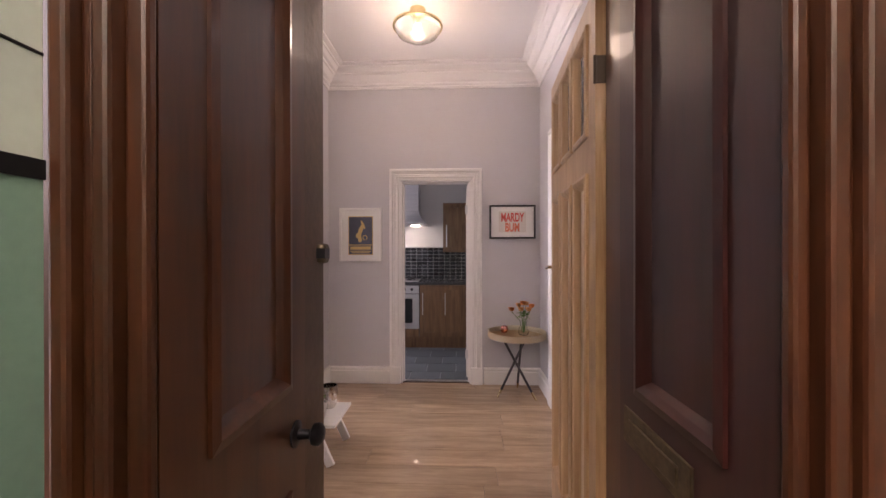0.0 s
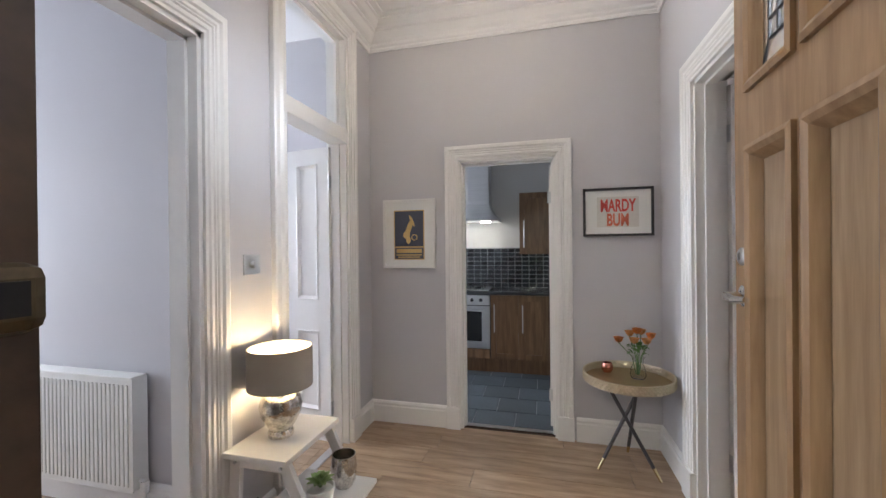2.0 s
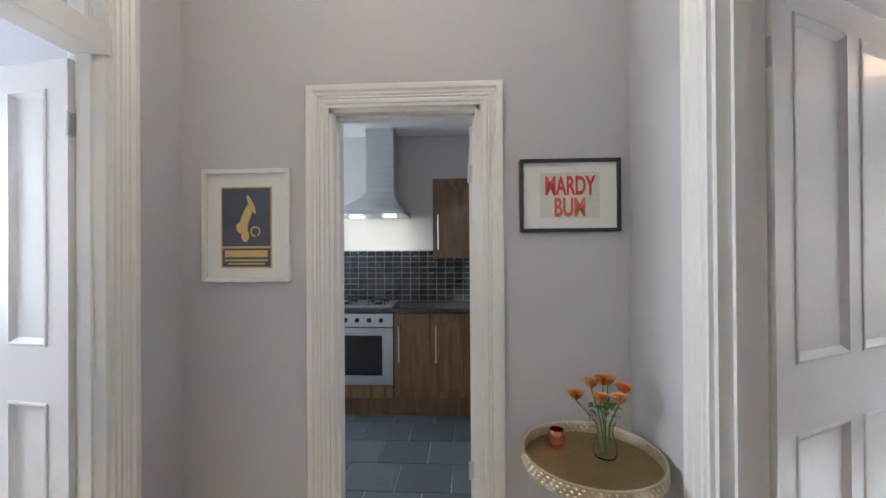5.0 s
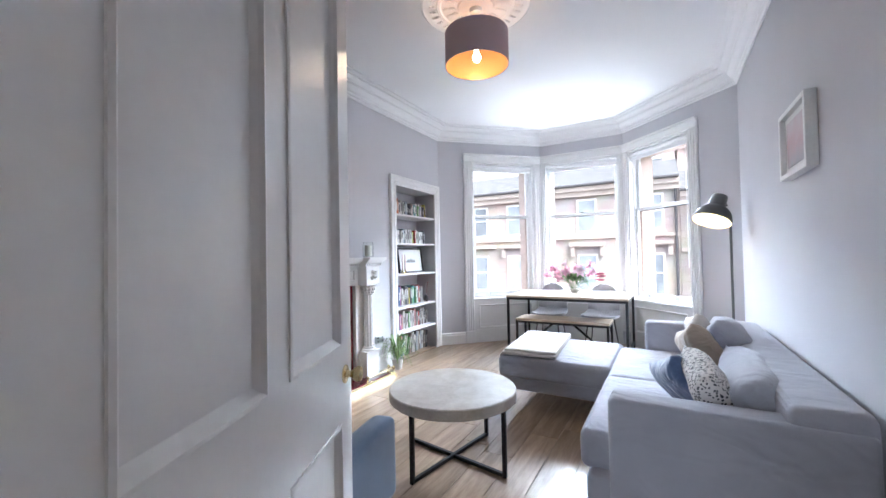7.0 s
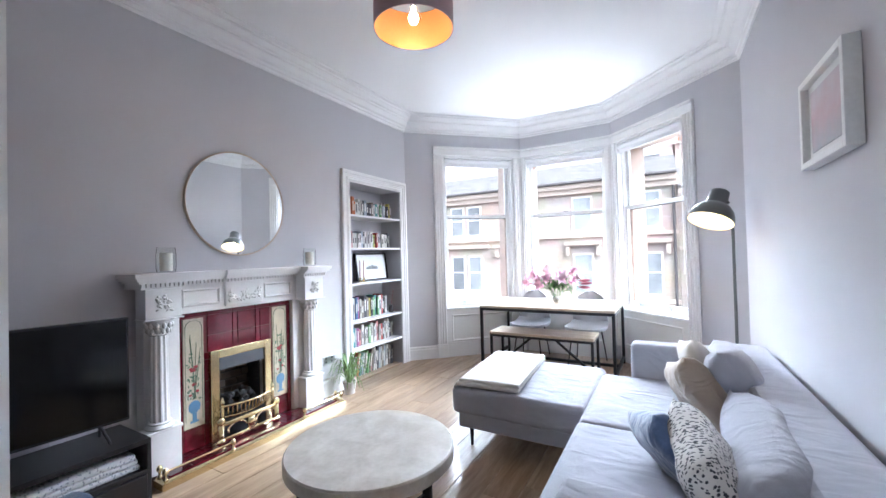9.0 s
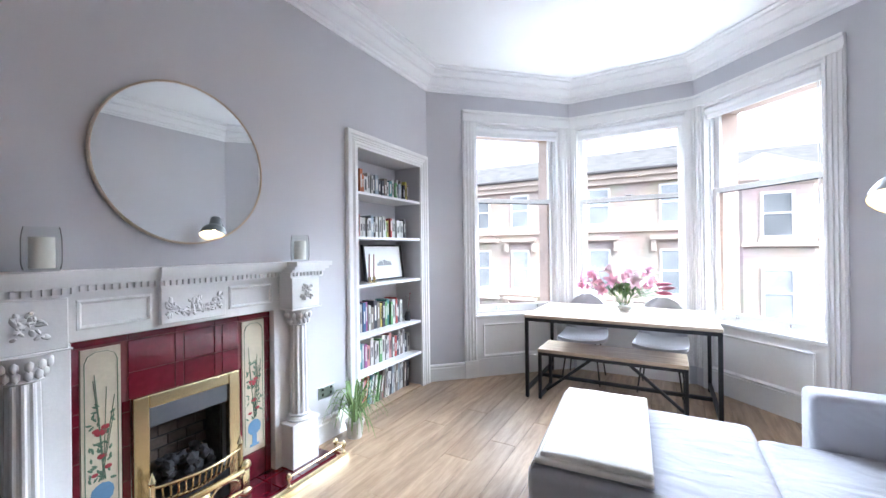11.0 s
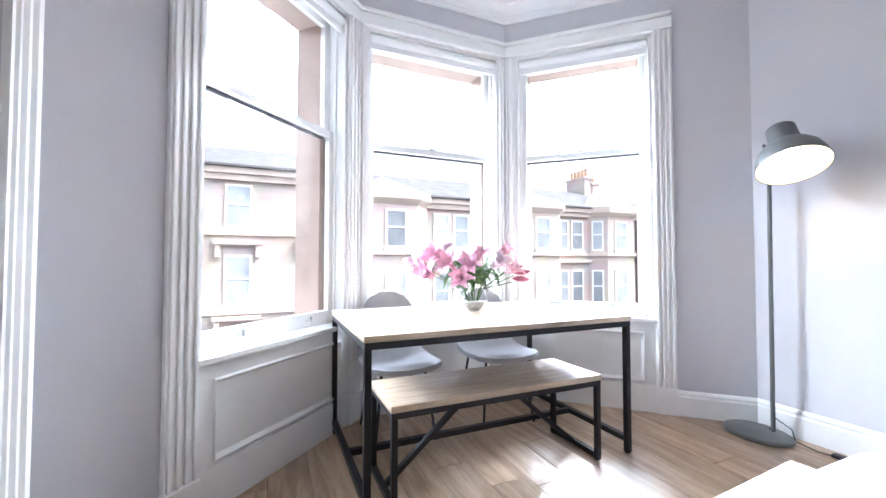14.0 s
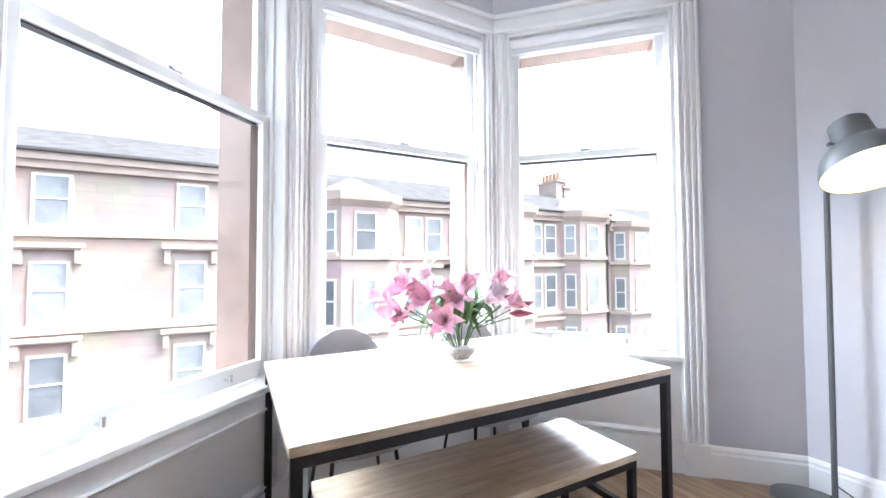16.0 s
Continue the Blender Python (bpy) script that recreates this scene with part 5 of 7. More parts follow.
def soft(bm, x0, y0, z0, x1, y1, z1, r=0.04, sag=0.0, seed=0):
    """A padded block: rounded, slightly uneven."""
    r_ = bmesh.ops.create_cube(bm, size=1)
    vs = r_["verts"]
    bmesh.ops.transform(bm, matrix=Matrix.Translation(((x0 + x1) / 2, (y0 + y1) / 2, (z0 + z1) / 2)) @ Matrix.Diagonal((x1 - x0, y1 - y0, z1 - z0, 1)), verts=vs)
    es = list({e for v in vs for e in v.link_edges})
    out = bmesh.ops.bevel(bm, geom=es, offset=r, segments=4, affect="EDGES", profile=0.6)
    fs = [f for f in bm.faces if f.calc_area() > 0.02]
    es = list({e for f in fs for e in f.edges})
    bmesh.ops.subdivide_edges(bm, edges=es, cuts=9, use_grid_fill=True)
    if sag:
        for v in bm.verts:
            n = noise.noise(v.co * 4.5 + Vector((seed, 0, 0))) + 0.6 * noise.noise(v.co * 11 + Vector((0, seed, 0)))
            v.co.z += sag * n * (1 if v.co.z > (z0 + z1) / 2 else 0.2)
            v.co.y += sag * 0.5 * n


def cushion(name, m, w, h, t, mat, label, group="cushions on the sofa", seed=0):
    bm = bmesh.new()
    n = 18
    grid = {}
    for side in (1, -1):
        for i in range(n + 1):
            for j in range(n + 1):
                u, v = -1 + 2 * i / n, -1 + 2 * j / n
                edge = max(abs(u), abs(v))
                if side < 0 and edge > 0.999:
                    grid[(side, i, j)] = grid[(1, i, j)]
                    continue
                f = max(0, (1 - u ** 4) * (1 - v ** 4)) ** 0.45
                pinch = 1 - 0.07 * (1 - abs(u * v)) * edge ** 2
                z = side * t / 2 * f + 0.012 * noise.noise(Vector((u * 2.4, v * 2.4, seed + side))) * f
                grid[(side, i, j)] = bm.verts.new((u * w / 2 * pinch, z, v * h / 2 * pinch))
        for i in range(n):
            for j in range(n):
                q = [grid[(side, i, j)], grid[(side, i + 1, j)], grid[(side, i + 1, j + 1)], grid[(side, i, j + 1)]]
                bm.faces.new(q if side > 0 else q[::-1])
    ob = tagged(part(name, bm, mat, smooth=True, angle=80), label, "cushion", group)
    ob.matrix_basis = m
    return ob


SX0, SX1 = 3.40, 5.60
SY = 2.64
sofa = thing("corner_sofa", Matrix.Translation((0, 0, 0)), "light grey fabric corner sofa with a chaise and black legs", "sofa")


def padded(name, dims, parent, label="", r=0.04, sag=0.006, seed=1):
    bm = bmesh.new()
    soft(bm, *dims, r=r, sag=sag, seed=seed)
    return part(name, bm, GREYFABRIC, parent, label, smooth=True, angle=70)


padded("base", (SX0 + 0.02, SY + 0.02, 0.13, SX1 - 0.03, 3.60, 0.27), sofa, r=0.025, sag=0.0)
padded("chaise_base", (4.69, 3.60, 0.15, 5.57, 4.49, 0.27), sofa, r=0.025, sag=0.0)
padded("backrest", (SX0 + 0.02, SY - 0.01, 0.13, SX1 - 0.01, SY + 0.24, 0.70), sofa, r=0.05, sag=0.004, seed=2)
padded("armrest", (SX0, SY, 0.12, SX0 + 0.16, 3.50, 0.635), sofa, r=0.03, sag=0.003, seed=3)
padded("armrest", (SX1 - 0.17, SY, 0.13, SX1, 3.44, 0.67), sofa, r=0.04, sag=0.003, seed=4)
padded("seat_cushion", (SX0 + 0.10, SY + 0.20, 0.25, 4.50, 3.645, 0.43), sofa, r=0.05, sag=0.012, seed=5)
padded("seat_cushion", (4.49, SY + 0.20, 0.25, SX1 - 0.16, 3.645, 0.43), sofa, r=0.05, sag=0.012, seed=6)
padded("chaise_cushion", (4.66, 3.63, 0.25, 5.59, 4.53, 0.43), sofa, r=0.05, sag=0.008, seed=7)
for x, y in ((4.785, 4.43), (5.50, 4.43), (3.50, 3.46), (3.50, 2.74), (5.50, 2.74)):
    bm = bmesh.new()
    rod(bm, (x, y, 0), (x, y, 0.155), 0.010, 0.017, 12)
    part("leg", bm, BLACKMETAL, sofa, "slim black tapered leg", smooth=True)
BEIGE = material("beige_cushion", (0.40, 0.31, 0.23), 0.9, var=0.08, scale=6, fine=200, bump=0.2, bump_scale=300, sheen=0.3)
NAVY = material("navy_velvet", (0.06, 0.10, 0.20), 0.7, var=0.15, scale=8, fine=100, bump=0.15, bump_scale=200, sheen=0.6)
BLUECHAIR = material("blue_chair_fabric", (0.07, 0.11, 0.19), 0.9, var=0.12, scale=8, fine=250, bump=0.25, bump_scale=400, sheen=0.4)
creases(BEIGE, 9.0, 0.04)
creases(NAVY, 9.0, 0.04)
CREAMCLOTH = material("cream_cloth", (0.66, 0.62, 0.57), 0.9, var=0.05, scale=6, fine=200, bump=0.2, bump_scale=300)


def spotted(name, base, spot, scale, limit):
    m = bpy.data.materials.new(name)
    m.use_nodes = True
    nt = m.node_tree
    b = nt.nodes["Principled BSDF"]
    b.inputs["Roughness"].default_value = 0.9
    tc = nt.nodes.new("ShaderNodeTexCoord")
    mp = nt.nodes.new("ShaderNodeMapping")
    mp.inputs["Scale"].default_value = (1.3, 0.6, 1)
    vo = nt.nodes.new("ShaderNodeTexVoronoi")
    vo.inputs["Scale"].default_value = scale
    nt.links.new(tc.outputs["Object"], mp.inputs[0])
    nt.links.new(mp.outputs[0], vo.inputs["Vector"])
    rp = nt.nodes.new("ShaderNodeValToRGB")
    rp.color_ramp.elements[0].position, rp.color_ramp.elements[0].color = limit, (*spot, 1)
    rp.color_ramp.elements[1].position, rp.color_ramp.elements[1].color = limit + 0.06, (*base, 1)
    nt.links.new(vo.outputs["Distance"], rp.inputs[0])
    nt.links.new(rp.outputs[0], b.inputs["Base Color"])
    return m


SPOTS = spotted("spotted_cloth", (0.62, 0.58, 0.54), (0.05, 0.05, 0.06), 84, 0.36)
cushion("back_cushion", pose(4.02, 2.86, 0.545, -36, 0, -3), 0.88, 0.40, 0.25, GREYFABRIC, "large grey back cushion of the sofa", seed=1)
cushion("back_cushion", pose(4.92, 2.86, 0.60, -28, 6, -4), 0.80, 0.46, 0.23, GREYFABRIC, "large grey back cushion of the sofa", seed=5)
cushion("cream_cushion", pose(5.07, 3.02, 0.60, -22, 12, 8), 0.40, 0.42, 0.15, CREAMCLOTH, "cream square cushion leaning on a grey one", seed=2)
cushion("beige_cushion", pose(4.72, 3.05, 0.575, -32, 18, 10), 0.45, 0.42, 0.18, BEIGE, "beige square cushion leaning on the sofa back", seed=3)
cushion("navy_cushion", pose(4.10, 3.17, 0.53, -42, 20, 18), 0.42, 0.38, 0.16, NAVY, "navy velvet cushion leaning on the sofa", seed=4)
cushion("spotted_cushion", pose(3.86, 3.06, 0.565, -30, -8, 6), 0.44, 0.41, 0.17, SPOTS, "cream cushion with black spots leaning on the sofa", seed=6)
# throw on the chaise
THROW = material("cream_knit_throw", (0.74, 0.71, 0.66), 0.95, var=0.05, scale=8, fine=200, bump=0.5, bump_scale=160, stretch=(1, 1, 1))
th = thing("throw_blanket", Matrix.Translation((5.14, 4.29, 0.436)) @ Matrix.Rotation(radians(4), 4, "Z"), "folded cream knitted throw with a fringe, on the chaise", "blanket")
for k in range(2):
    bm = bmesh.new()
    soft(bm, -0.45 + 0.02 * k, -0.21, 0.004 + 0.022 * k, 0.43 - 0.01 * k, 0.24 - 0.02 * k, 0.03 + 0.022 * k, r=0.012, sag=0.006, seed=8 + k)
    part("fold", bm, THROW, th, smooth=True, angle=80)
rnd = random.Random(5)
bm = bmesh.new()
for i in range(70):
    x = -0.45 + 0.88 * i / 69
    p = Vector((x, 0.235, 0.012))
    for k in range(3):
        q = p + Vector((rnd.uniform(-0.006, 0.006), 0.012 if k == 0 else 0.004, -0.004 if k == 0 else -0.025))
        rod(bm, p, q, 0.003, n=5)
        p = q
part("fringe", bm, THROW, th)

# coffee table
ct = thing("coffee_table", Matrix.Translation((3.74, 4.465, 0)), "round coffee table with a pale marbled top on black legs", "table")
PALETOP = wood("whitewashed_top", (0.50, 0.45, 0.38), (0.72, 0.68, 0.61), 0.3, (3, 3, 3), 0.3, 0.0, 0.03)
bm = bmesh.new()
lathe(bm, [(0, 0.385), (0.395, 0.385), (0.402, 0.392), (0.402, 0.443), (0.396, 0.45), (0, 0.45)], n=72)
part("tabletop", bm, PALETOP, ct, smooth=True, angle=30)
for k in range(4):
    a = radians(-100 + 90 * k)
    c, s_ = 0.375 * math.cos(a), 0.375 * math.sin(a)
    bm = bmesh.new()
    bar(bm, (c, s_, 0), (c, s_, 0.386), 0.022)
    part("leg", bm, BLACKMETAL, ct)
for k in range(2):
    a = radians(-100 + 90 * k)
    c, s_ = 0.375 * math.cos(a), 0.375 * math.sin(a)
    for z in (0.012, 0.374):
        bm = bmesh.new()
        bar(bm, (c, s_, z + 0.001 * k), (-c, -s_, z + 0.001 * k), 0.02)
        part("cross_bar", bm, BLACKMETAL, ct)

# dining chairs
SHELL = material("grey_chair_fabric", (0.50, 0.50, 0.53), 0.9, var=0.05, scale=8, fine=250, bump=0.2, bump_scale=400)


def chair(m):
    ob = thing("dining_chair", m, "light grey upholstered shell chair on thin black legs", "chair", "chairs at the table")
    bm = bmesh.new()
    n, k = 20, 16
    prof = []
    for i in range(n + 1):
        u = i / n
        if u < 0.55:
            s_ = u / 0.55
            prof.append((0.24 - 0.42 * s_, 0.455 - 0.02 * math.sin(s_ * math.pi) + (0.0 if s_ < 0.85 else 0.02 * (s_ - 0.85) / 0.15) - 0.02 * max(0, 0.15 - s_) / 0.15, 0.215 + 0.015 * math.sin(s_ * math.pi)))
        else:
            s_ = (u - 0.55) / 0.45
            prof.append((-0.18 - 0.06 * math.sin(s_ * 1.5) - 0.03 * s_, 0.475 + 0.37 * s_, 0.21 * math.sqrt(max(0.02, 1 - (s_ * 0.98) ** 4)) * (1 - 0.06 * s_)))
    rows = {}
    for side, off in ((1, 0.0), (-1, 0.03)):
        for i, (x, z, hw) in enumerate(prof):
            front = 0.75 if i == 0 else 1.0
            for j in range(k + 1):
                v = -1 + 2 * j / k
                bow = 0.05 * v * v
                if i > n * 0.55:
                    p = Vector((x + bow * 0.9 - off, hw * v * front, z))
                else:
                    p = Vector((x, hw * v * front, z + bow * 0.3 - off))
                rows[(side, i, j)] = bm.verts.new(p)
        for i in range(n):
            for j in range(k):
                q = [rows[(side, i, j)], rows[(side, i + 1, j)], rows[(side, i + 1, j + 1)], rows[(side, i, j + 1)]]
                bm.faces.new(q if side > 0 else q[::-1])
    border = [(i, 0) for i in range(n + 1)] + [(n, j) for j in range(1, k + 1)] + [(i, k) for i in range(n - 1, -1, -1)] + [(0, j) for j in range(k - 1, 0, -1)]
    for a, b in zip(border, border[1:] + border[:1]):
        bm.faces.new((rows[(1, *a)], rows[(1, *b)], rows[(-1, *b)], rows[(-1, *a)]))
    part("shell", bm, SHELL, ob, smooth=True, angle=60)
    for x, y in ((0.14, 0.13), (0.14, -0.13), (-0.13, 0.13), (-0.13, -0.13)):
        bm = bmesh.new()
        rod(bm, (x, y, 0.43), (x * 1.45, y * 1.4, 0.0), 0.009, 0.007, 10)
        part("leg", bm, BLACKMETAL, ob, smooth=True)
    bm = bmesh.new()
    bar(bm, (0.14, -0.13, 0.425), (0.14, 0.13, 0.425), 0.012)
    bar(bm, (-0.13, -0.13, 0.425), (-0.13, 0.13, 0.425), 0.012)
    part("seat_rail", bm, BLACKMETAL, ob)
    return ob


_c = chair(pose(7.29, 4.76, 0, 0, 0, 180))
copy_thing(_c, pose(7.28, 4.06, 0, 0, 0, 176))

# vase of lilies
va = thing("flower_vase", Matrix.Translation((7.04, 4.35, 0.751)), "round glass vase of pink lilies on the table", "vase")
bm = bmesh.new()
lathe(bm, [(0, 0), (0.045, 0), (0.074, 0.03), (0.085, 0.07), (0.076, 0.11), (0.06, 0.142), (0.057, 0.15), (0.054, 0.15), (0.057, 0.14), (0.073, 0.11), (0.082, 0.07), (0.071, 0.032), (0.043, 0.006), (0, 0.006)], n=32)
g = part("glass_bowl", bm, CLEAR, va, "clear glass bowl with a silvered base", smooth=True)
g.visible_shadow = False
bm = bmesh.new()
lathe(bm, [(0, 0.008), (0.037, 0.008), (0.062, 0.033), (0.0675, 0.058), (0, 0.062)], n=28)
part("pebbles", bm, material("white_gravel", (0.6, 0.58, 0.55), 0.6, var=0.3, scale=90, fine=200, bump=0.6, bump_scale=120), va)
PETAL = material("lily_petal", (0.84, 0.48, 0.60), 0.5, var=0.25, scale=14, fine=60)
PETALPALE = material("pale_lily_petal", (0.86, 0.64, 0.72), 0.5, var=0.2, scale=14, fine=60)
BUD = material("lily_bud", (0.42, 0.10, 0.16), 0.5, var=0.25, scale=12)
STEM = material("stem_green", (0.10, 0.19, 0.06), 0.5, var=0.2, scale=20)
LEAF = material("lily_leaf", (0.09, 0.19, 0.05), 0.45, var=0.25, scale=12)


def petal(bm, m, ln, wd, curl, n=7):
    rows = []
    for i in range(n + 1):
        u = i / n
        w = wd * math.sin(math.pi * min(1, 0.08 + u * 0.92)) ** 0.8 * (1 if u < 0.98 else 0.15)
        x, z = ln * (u - curl * 0.15 * u * u), ln * (0.35 * math.sin(u * 1.6) - curl * u * u * u)
        rows.append([bm.verts.new(m @ Vector((x, v * w, z + 0.25 * w * v * v))) for v in (-1, 0, 1)])
    for a, b in zip(rows, rows[1:]):
        bm.faces.new((a[0], b[0], b[1], a[1]))
        bm.faces.new((a[1], b[1], b[2], a[2]))


rnd = random.Random(21)
HEADS = [(0.03, 0.28, 0.27), (-0.05, 0.26, 0.22), (-0.02, 0.20, 0.31), (0.06, -0.17, 0.27), (0.02, 0.23, 0.30), (-0.06, 0.16, 0.27), (0.05, 0.10, 0.33), (-0.04, 0.05, 0.24), (0.0, -0.02, 0.29), (-0.09, -0.06, 0.26), (-0.03, -0.14, 0.33), (-0.10, 0.12, 0.20), (0.07, 0.17, 0.22), (-0.08, -0.15, 0.24), (0.09, 0.0, 0.24)]
for i, (x, y, z) in enumerate((hx * 1.25, hy_ * 1.18, hz_ * 1.08) for hx, hy_, hz_ in HEADS):
    bm = bmesh.new()
    rod(bm, (x * 0.1, y * 0.1, 0.05), (x * 0.3, y * 0.3, 0.14), 0.003, n=6)
    rod(bm, (x * 0.3, y * 0.3, 0.14), (x * 0.92, y * 0.92, z - 0.02), 0.003, n=6)
    part("stem", bm, STEM, va)
    out = Vector((x - 0.06, y * 1.2, (z - 0.12) * 0.8)).normalized()
    base = Matrix.Translation((x * 0.92, y * 0.92, z - 0.02)) @ out.to_track_quat("Z", "Y").to_matrix().to_4x4()
    bm = bmesh.new()
    for k in range(6):
        m = base @ Matrix.Rotation(radians(60 * k + rnd.uniform(-8, 8)), 4, "Z") @ Matrix.Rotation(radians(-48 + rnd.uniform(-12, 12)), 4, "Y")
        petal(bm, m, rnd.uniform(0.115, 0.155), 0.032 if k % 2 else 0.024, rnd.uniform(0.2, 0.5))
    for k in range(5):
        m = base @ Matrix.Rotation(radians(72 * k), 4, "Z")
        rod(bm, m @ Vector((0, 0, 0)), m @ Vector((0.018, 0, 0.06)), 0.0012, n=5)
    part("bloom", bm, PETAL if i % 3 else PETALPALE, va, smooth=True, angle=60)
for i, (x, y, z) in enumerate(((-0.02, -0.35, 0.23), (0.03, -0.32, 0.26), (-0.03, -0.33, 0.19))):
    bm = bmesh.new()
    rod(bm, (0, y * 0.2, 0.13), (x * 0.7, y * 0.8, z - 0.02), 0.003, n=6)
    part("stem", bm, STEM, va)
    bm = bmesh.new()
    d = Vector((x * 0.3, y, -0.02 if i == 2 else 0.03)).normalized()
    lathe(bm, [(0.003, -0.04), (0.016, -0.005), (0.020, 0.025), (0.014, 0.065), (0.001, 0.10)], n=10, m=Matrix.Translation((x, y * 0.9, z)) @ d.to_track_quat("Z", "Y").to_matrix().to_4x4())
    part("bud", bm, BUD, va, smooth=True)
for i in range(84):
    a = rnd.uniform(0, 6.28)
    bm = bmesh.new()
    r0 = rnd.uniform(0.02, 0.10)
    m = Matrix.Translation((r0 * 0.5 * math.cos(a), r0 * 1.2 * math.sin(a), rnd.uniform(0.14, 0.26))) @ Matrix.Rotation(a + rnd.uniform(-0.5, 0.5), 4, "Z") @ Matrix.Rotation(radians(rnd.uniform(-70, 15)), 4, "Y")
    petal(bm, m, rnd.uniform(0.09, 0.17), 0.017, rnd.uniform(0.4, 1.1), 5)
    part("leaf", bm, LEAF, va, smooth=True, angle=60)

# floor lamp
LAMPGREY = material("lamp_grey", (0.12, 0.125, 0.125), 0.4, var=0.05)
# White enamel tinted warm: the bulb's glow is put into its colour.
GLOWLINING = material("glow_tinted_lining", (0.82, 0.74, 0.58), 0.5)
BULB = material("warm_bulb", (1.0, 0.80, 0.50), 0.5, emit=9.0)
fl = thing("floor_lamp", Matrix.Translation((6.315, 2.70, 0)), "dark grey metal floor lamp, lit, standing in the corner", "lamp")
bm = bmesh.new()
lathe(bm, [(0, 0), (0.16, 0), (0.165, 0.008), (0.16, 0.022), (0.15, 0.028), (0, 0.03)], n=40, m=Matrix.Translation((0.05, 0.065, 0)) @ Matrix.Diagonal((1.1, 0.88, 1, 1)))
part("base", bm, LAMPGREY, fl, smooth=True, angle=35)
bm = bmesh.new()
pts = [(0, 0, 0.025), (-0.01, 0.0, 1.50), (-0.015, 0.005, 1.60), (-0.03, 0.015, 1.66), (-0.06, 0.04, 1.695), (-0.10, 0.075, 1.705), (-0.125, 0.10, 1.70)]
for p, q in zip(pts, pts[1:]):
    rod(bm, p, q, 0.012, n=14)
part("pole", bm, LAMPGREY, fl, smooth=True)
axis = Vector((-0.34, 0.30, -0.89)).normalized()
hm = Matrix.Translation((-0.145, 0.115, 1.74)) @ axis.to_track_quat("Z", "Y").to_matrix().to_4x4()
bm = bmesh.new()
lathe(bm, [(0, -0.09), (0.06, -0.09), (0.07, -0.08), (0.076, 0.03), (0.082, 0.04), (0.115, 0.06), (0.145, 0.10), (0.162, 0.15), (0.168, 0.19), (0.165, 0.19), (0.158, 0.15), (0.141, 0.103), (0.112, 0.066), (0.078, 0.046), (0.07, 0.03), (0.066, -0.07), (0, -0.075)], n=44, m=hm)
shade = part("shade", bm, LAMPGREY, fl, smooth=True, angle=35)
bm = bmesh.new()
lathe(bm, [(0.1635, 0.189), (0.1565, 0.151), (0.1395, 0.105), (0.1105, 0.068), (0.0765, 0.048), (0.0685, 0.03), (0.0645, -0.068), (0, -0.072)], n=44, m=hm, cap=False)
part("shade_lining", bm, GLOWLINING, shade, "white enamelled inside of the shade, tinted with the bulb's warm glow", smooth=True)
bm = bmesh.new()
for sx in (-1, 1):
    rod(bm, hm @ Vector((sx * 0.075, 0, 0.03)), hm @ Vector((sx * 0.10, 0, 0.03)), 0.004, n=8)
    rod(bm, hm @ Vector((sx * 0.098, 0, 0.03)), hm @ Vector((sx * 0.106, 0, 0.03)), 0.010, n=10)
part("wing_screw", bm, LAMPGREY, fl, smooth=True)
bm = bmesh.new()
lathe(bm, [(0, -0.07), (0.014, -0.06), (0.018, -0.02), (0.032, 0.02), (0.032, 0.045), (0.018, 0.07), (0, 0.075)], n=20, m=hm)
part("bulb", bm, BULB, fl, smooth=True)
lamp("floor_lamp_light", "POINT", Matrix.Translation((6.315, 2.70, 0)) @ hm @ Matrix.Translation((0, 0, 0.11)), 0.14, (1, 0.72, 0.38), radius=0.02)
bm = bmesh.new()
pts = [(0.02, 0.0, 0.03), (0.0, -0.03, 0.10), (-0.06, -0.07, 0.05), (-0.10, -0.02, 0.006), (-0.22, 0.02, 0.006), (-0.30, 0.0, 0.006)]
for p, q in zip(pts, pts[1:]):
    rod(bm, p, q, 0.003, n=6)
box(bm, -0.34, -0.02, 0.0, -0.27, 0.02, 0.02, 0.006)
part("cable", bm, BLACKMETAL, fl, "black cable with a foot switch")

# pendant lamp and rose
pd = thing("pendant_lamp", Matrix.Translation((4.19, 4.45, 0)), "dusty mauve drum pendant with a gold lining, lit", "lamp")
MAUVE = material("mauve_shade", (0.50, 0.38, 0.40), 0.8, var=0.03, fine=200)
GOLD = material("gold_lining", (0.58, 0.27, 0.09), 0.4, 0.4, var=0.04)
bm = bmesh.new()
lathe(bm, [(0.232, 2.70), (0.236, 2.70), (0.236, 2.945), (0.232, 2.945)], n=56, cap=False)
part("shade", bm, MAUVE, pd, smooth=True, angle=30)
bm = bmesh.new()
lathe(bm, [(0.2305, 2.703), (0.2305, 2.942)], n=56, cap=False)
part("lining", bm, GOLD, pd, "gold foil lining", smooth=True)
bm = bmesh.new()
rod(bm, (0, 0, 2.87), (0, 0, 3.12), 0.004, n=8)
lathe(bm, [(0.05, 3.13), (0.045, 3.10), (0.012, 3.085), (0, 3.08)], n=24)
lathe(bm, [(0, 2.89), (0.018, 2.89), (0.02, 2.83), (0, 2.825)], n=16)
for k in range(3):
    a = radians(120 * k + 20)
    rod(bm, (0.02 * math.cos(a), 0.02 * math.sin(a), 2.88), (0.23 * math.cos(a), 0.23 * math.sin(a), 2.905), 0.002, n=6)
part("flex", bm, STEEL, pd, smooth=True)
bm = bmesh.new()
lathe(bm, [(0, 2.825), (0.013, 2.82), (0.016, 2.80), (0.03, 2.775), (0.03, 2.755), (0.018, 2.735), (0, 2.73)], n=20)
part("bulb", bm, BULB, pd, smooth=True)
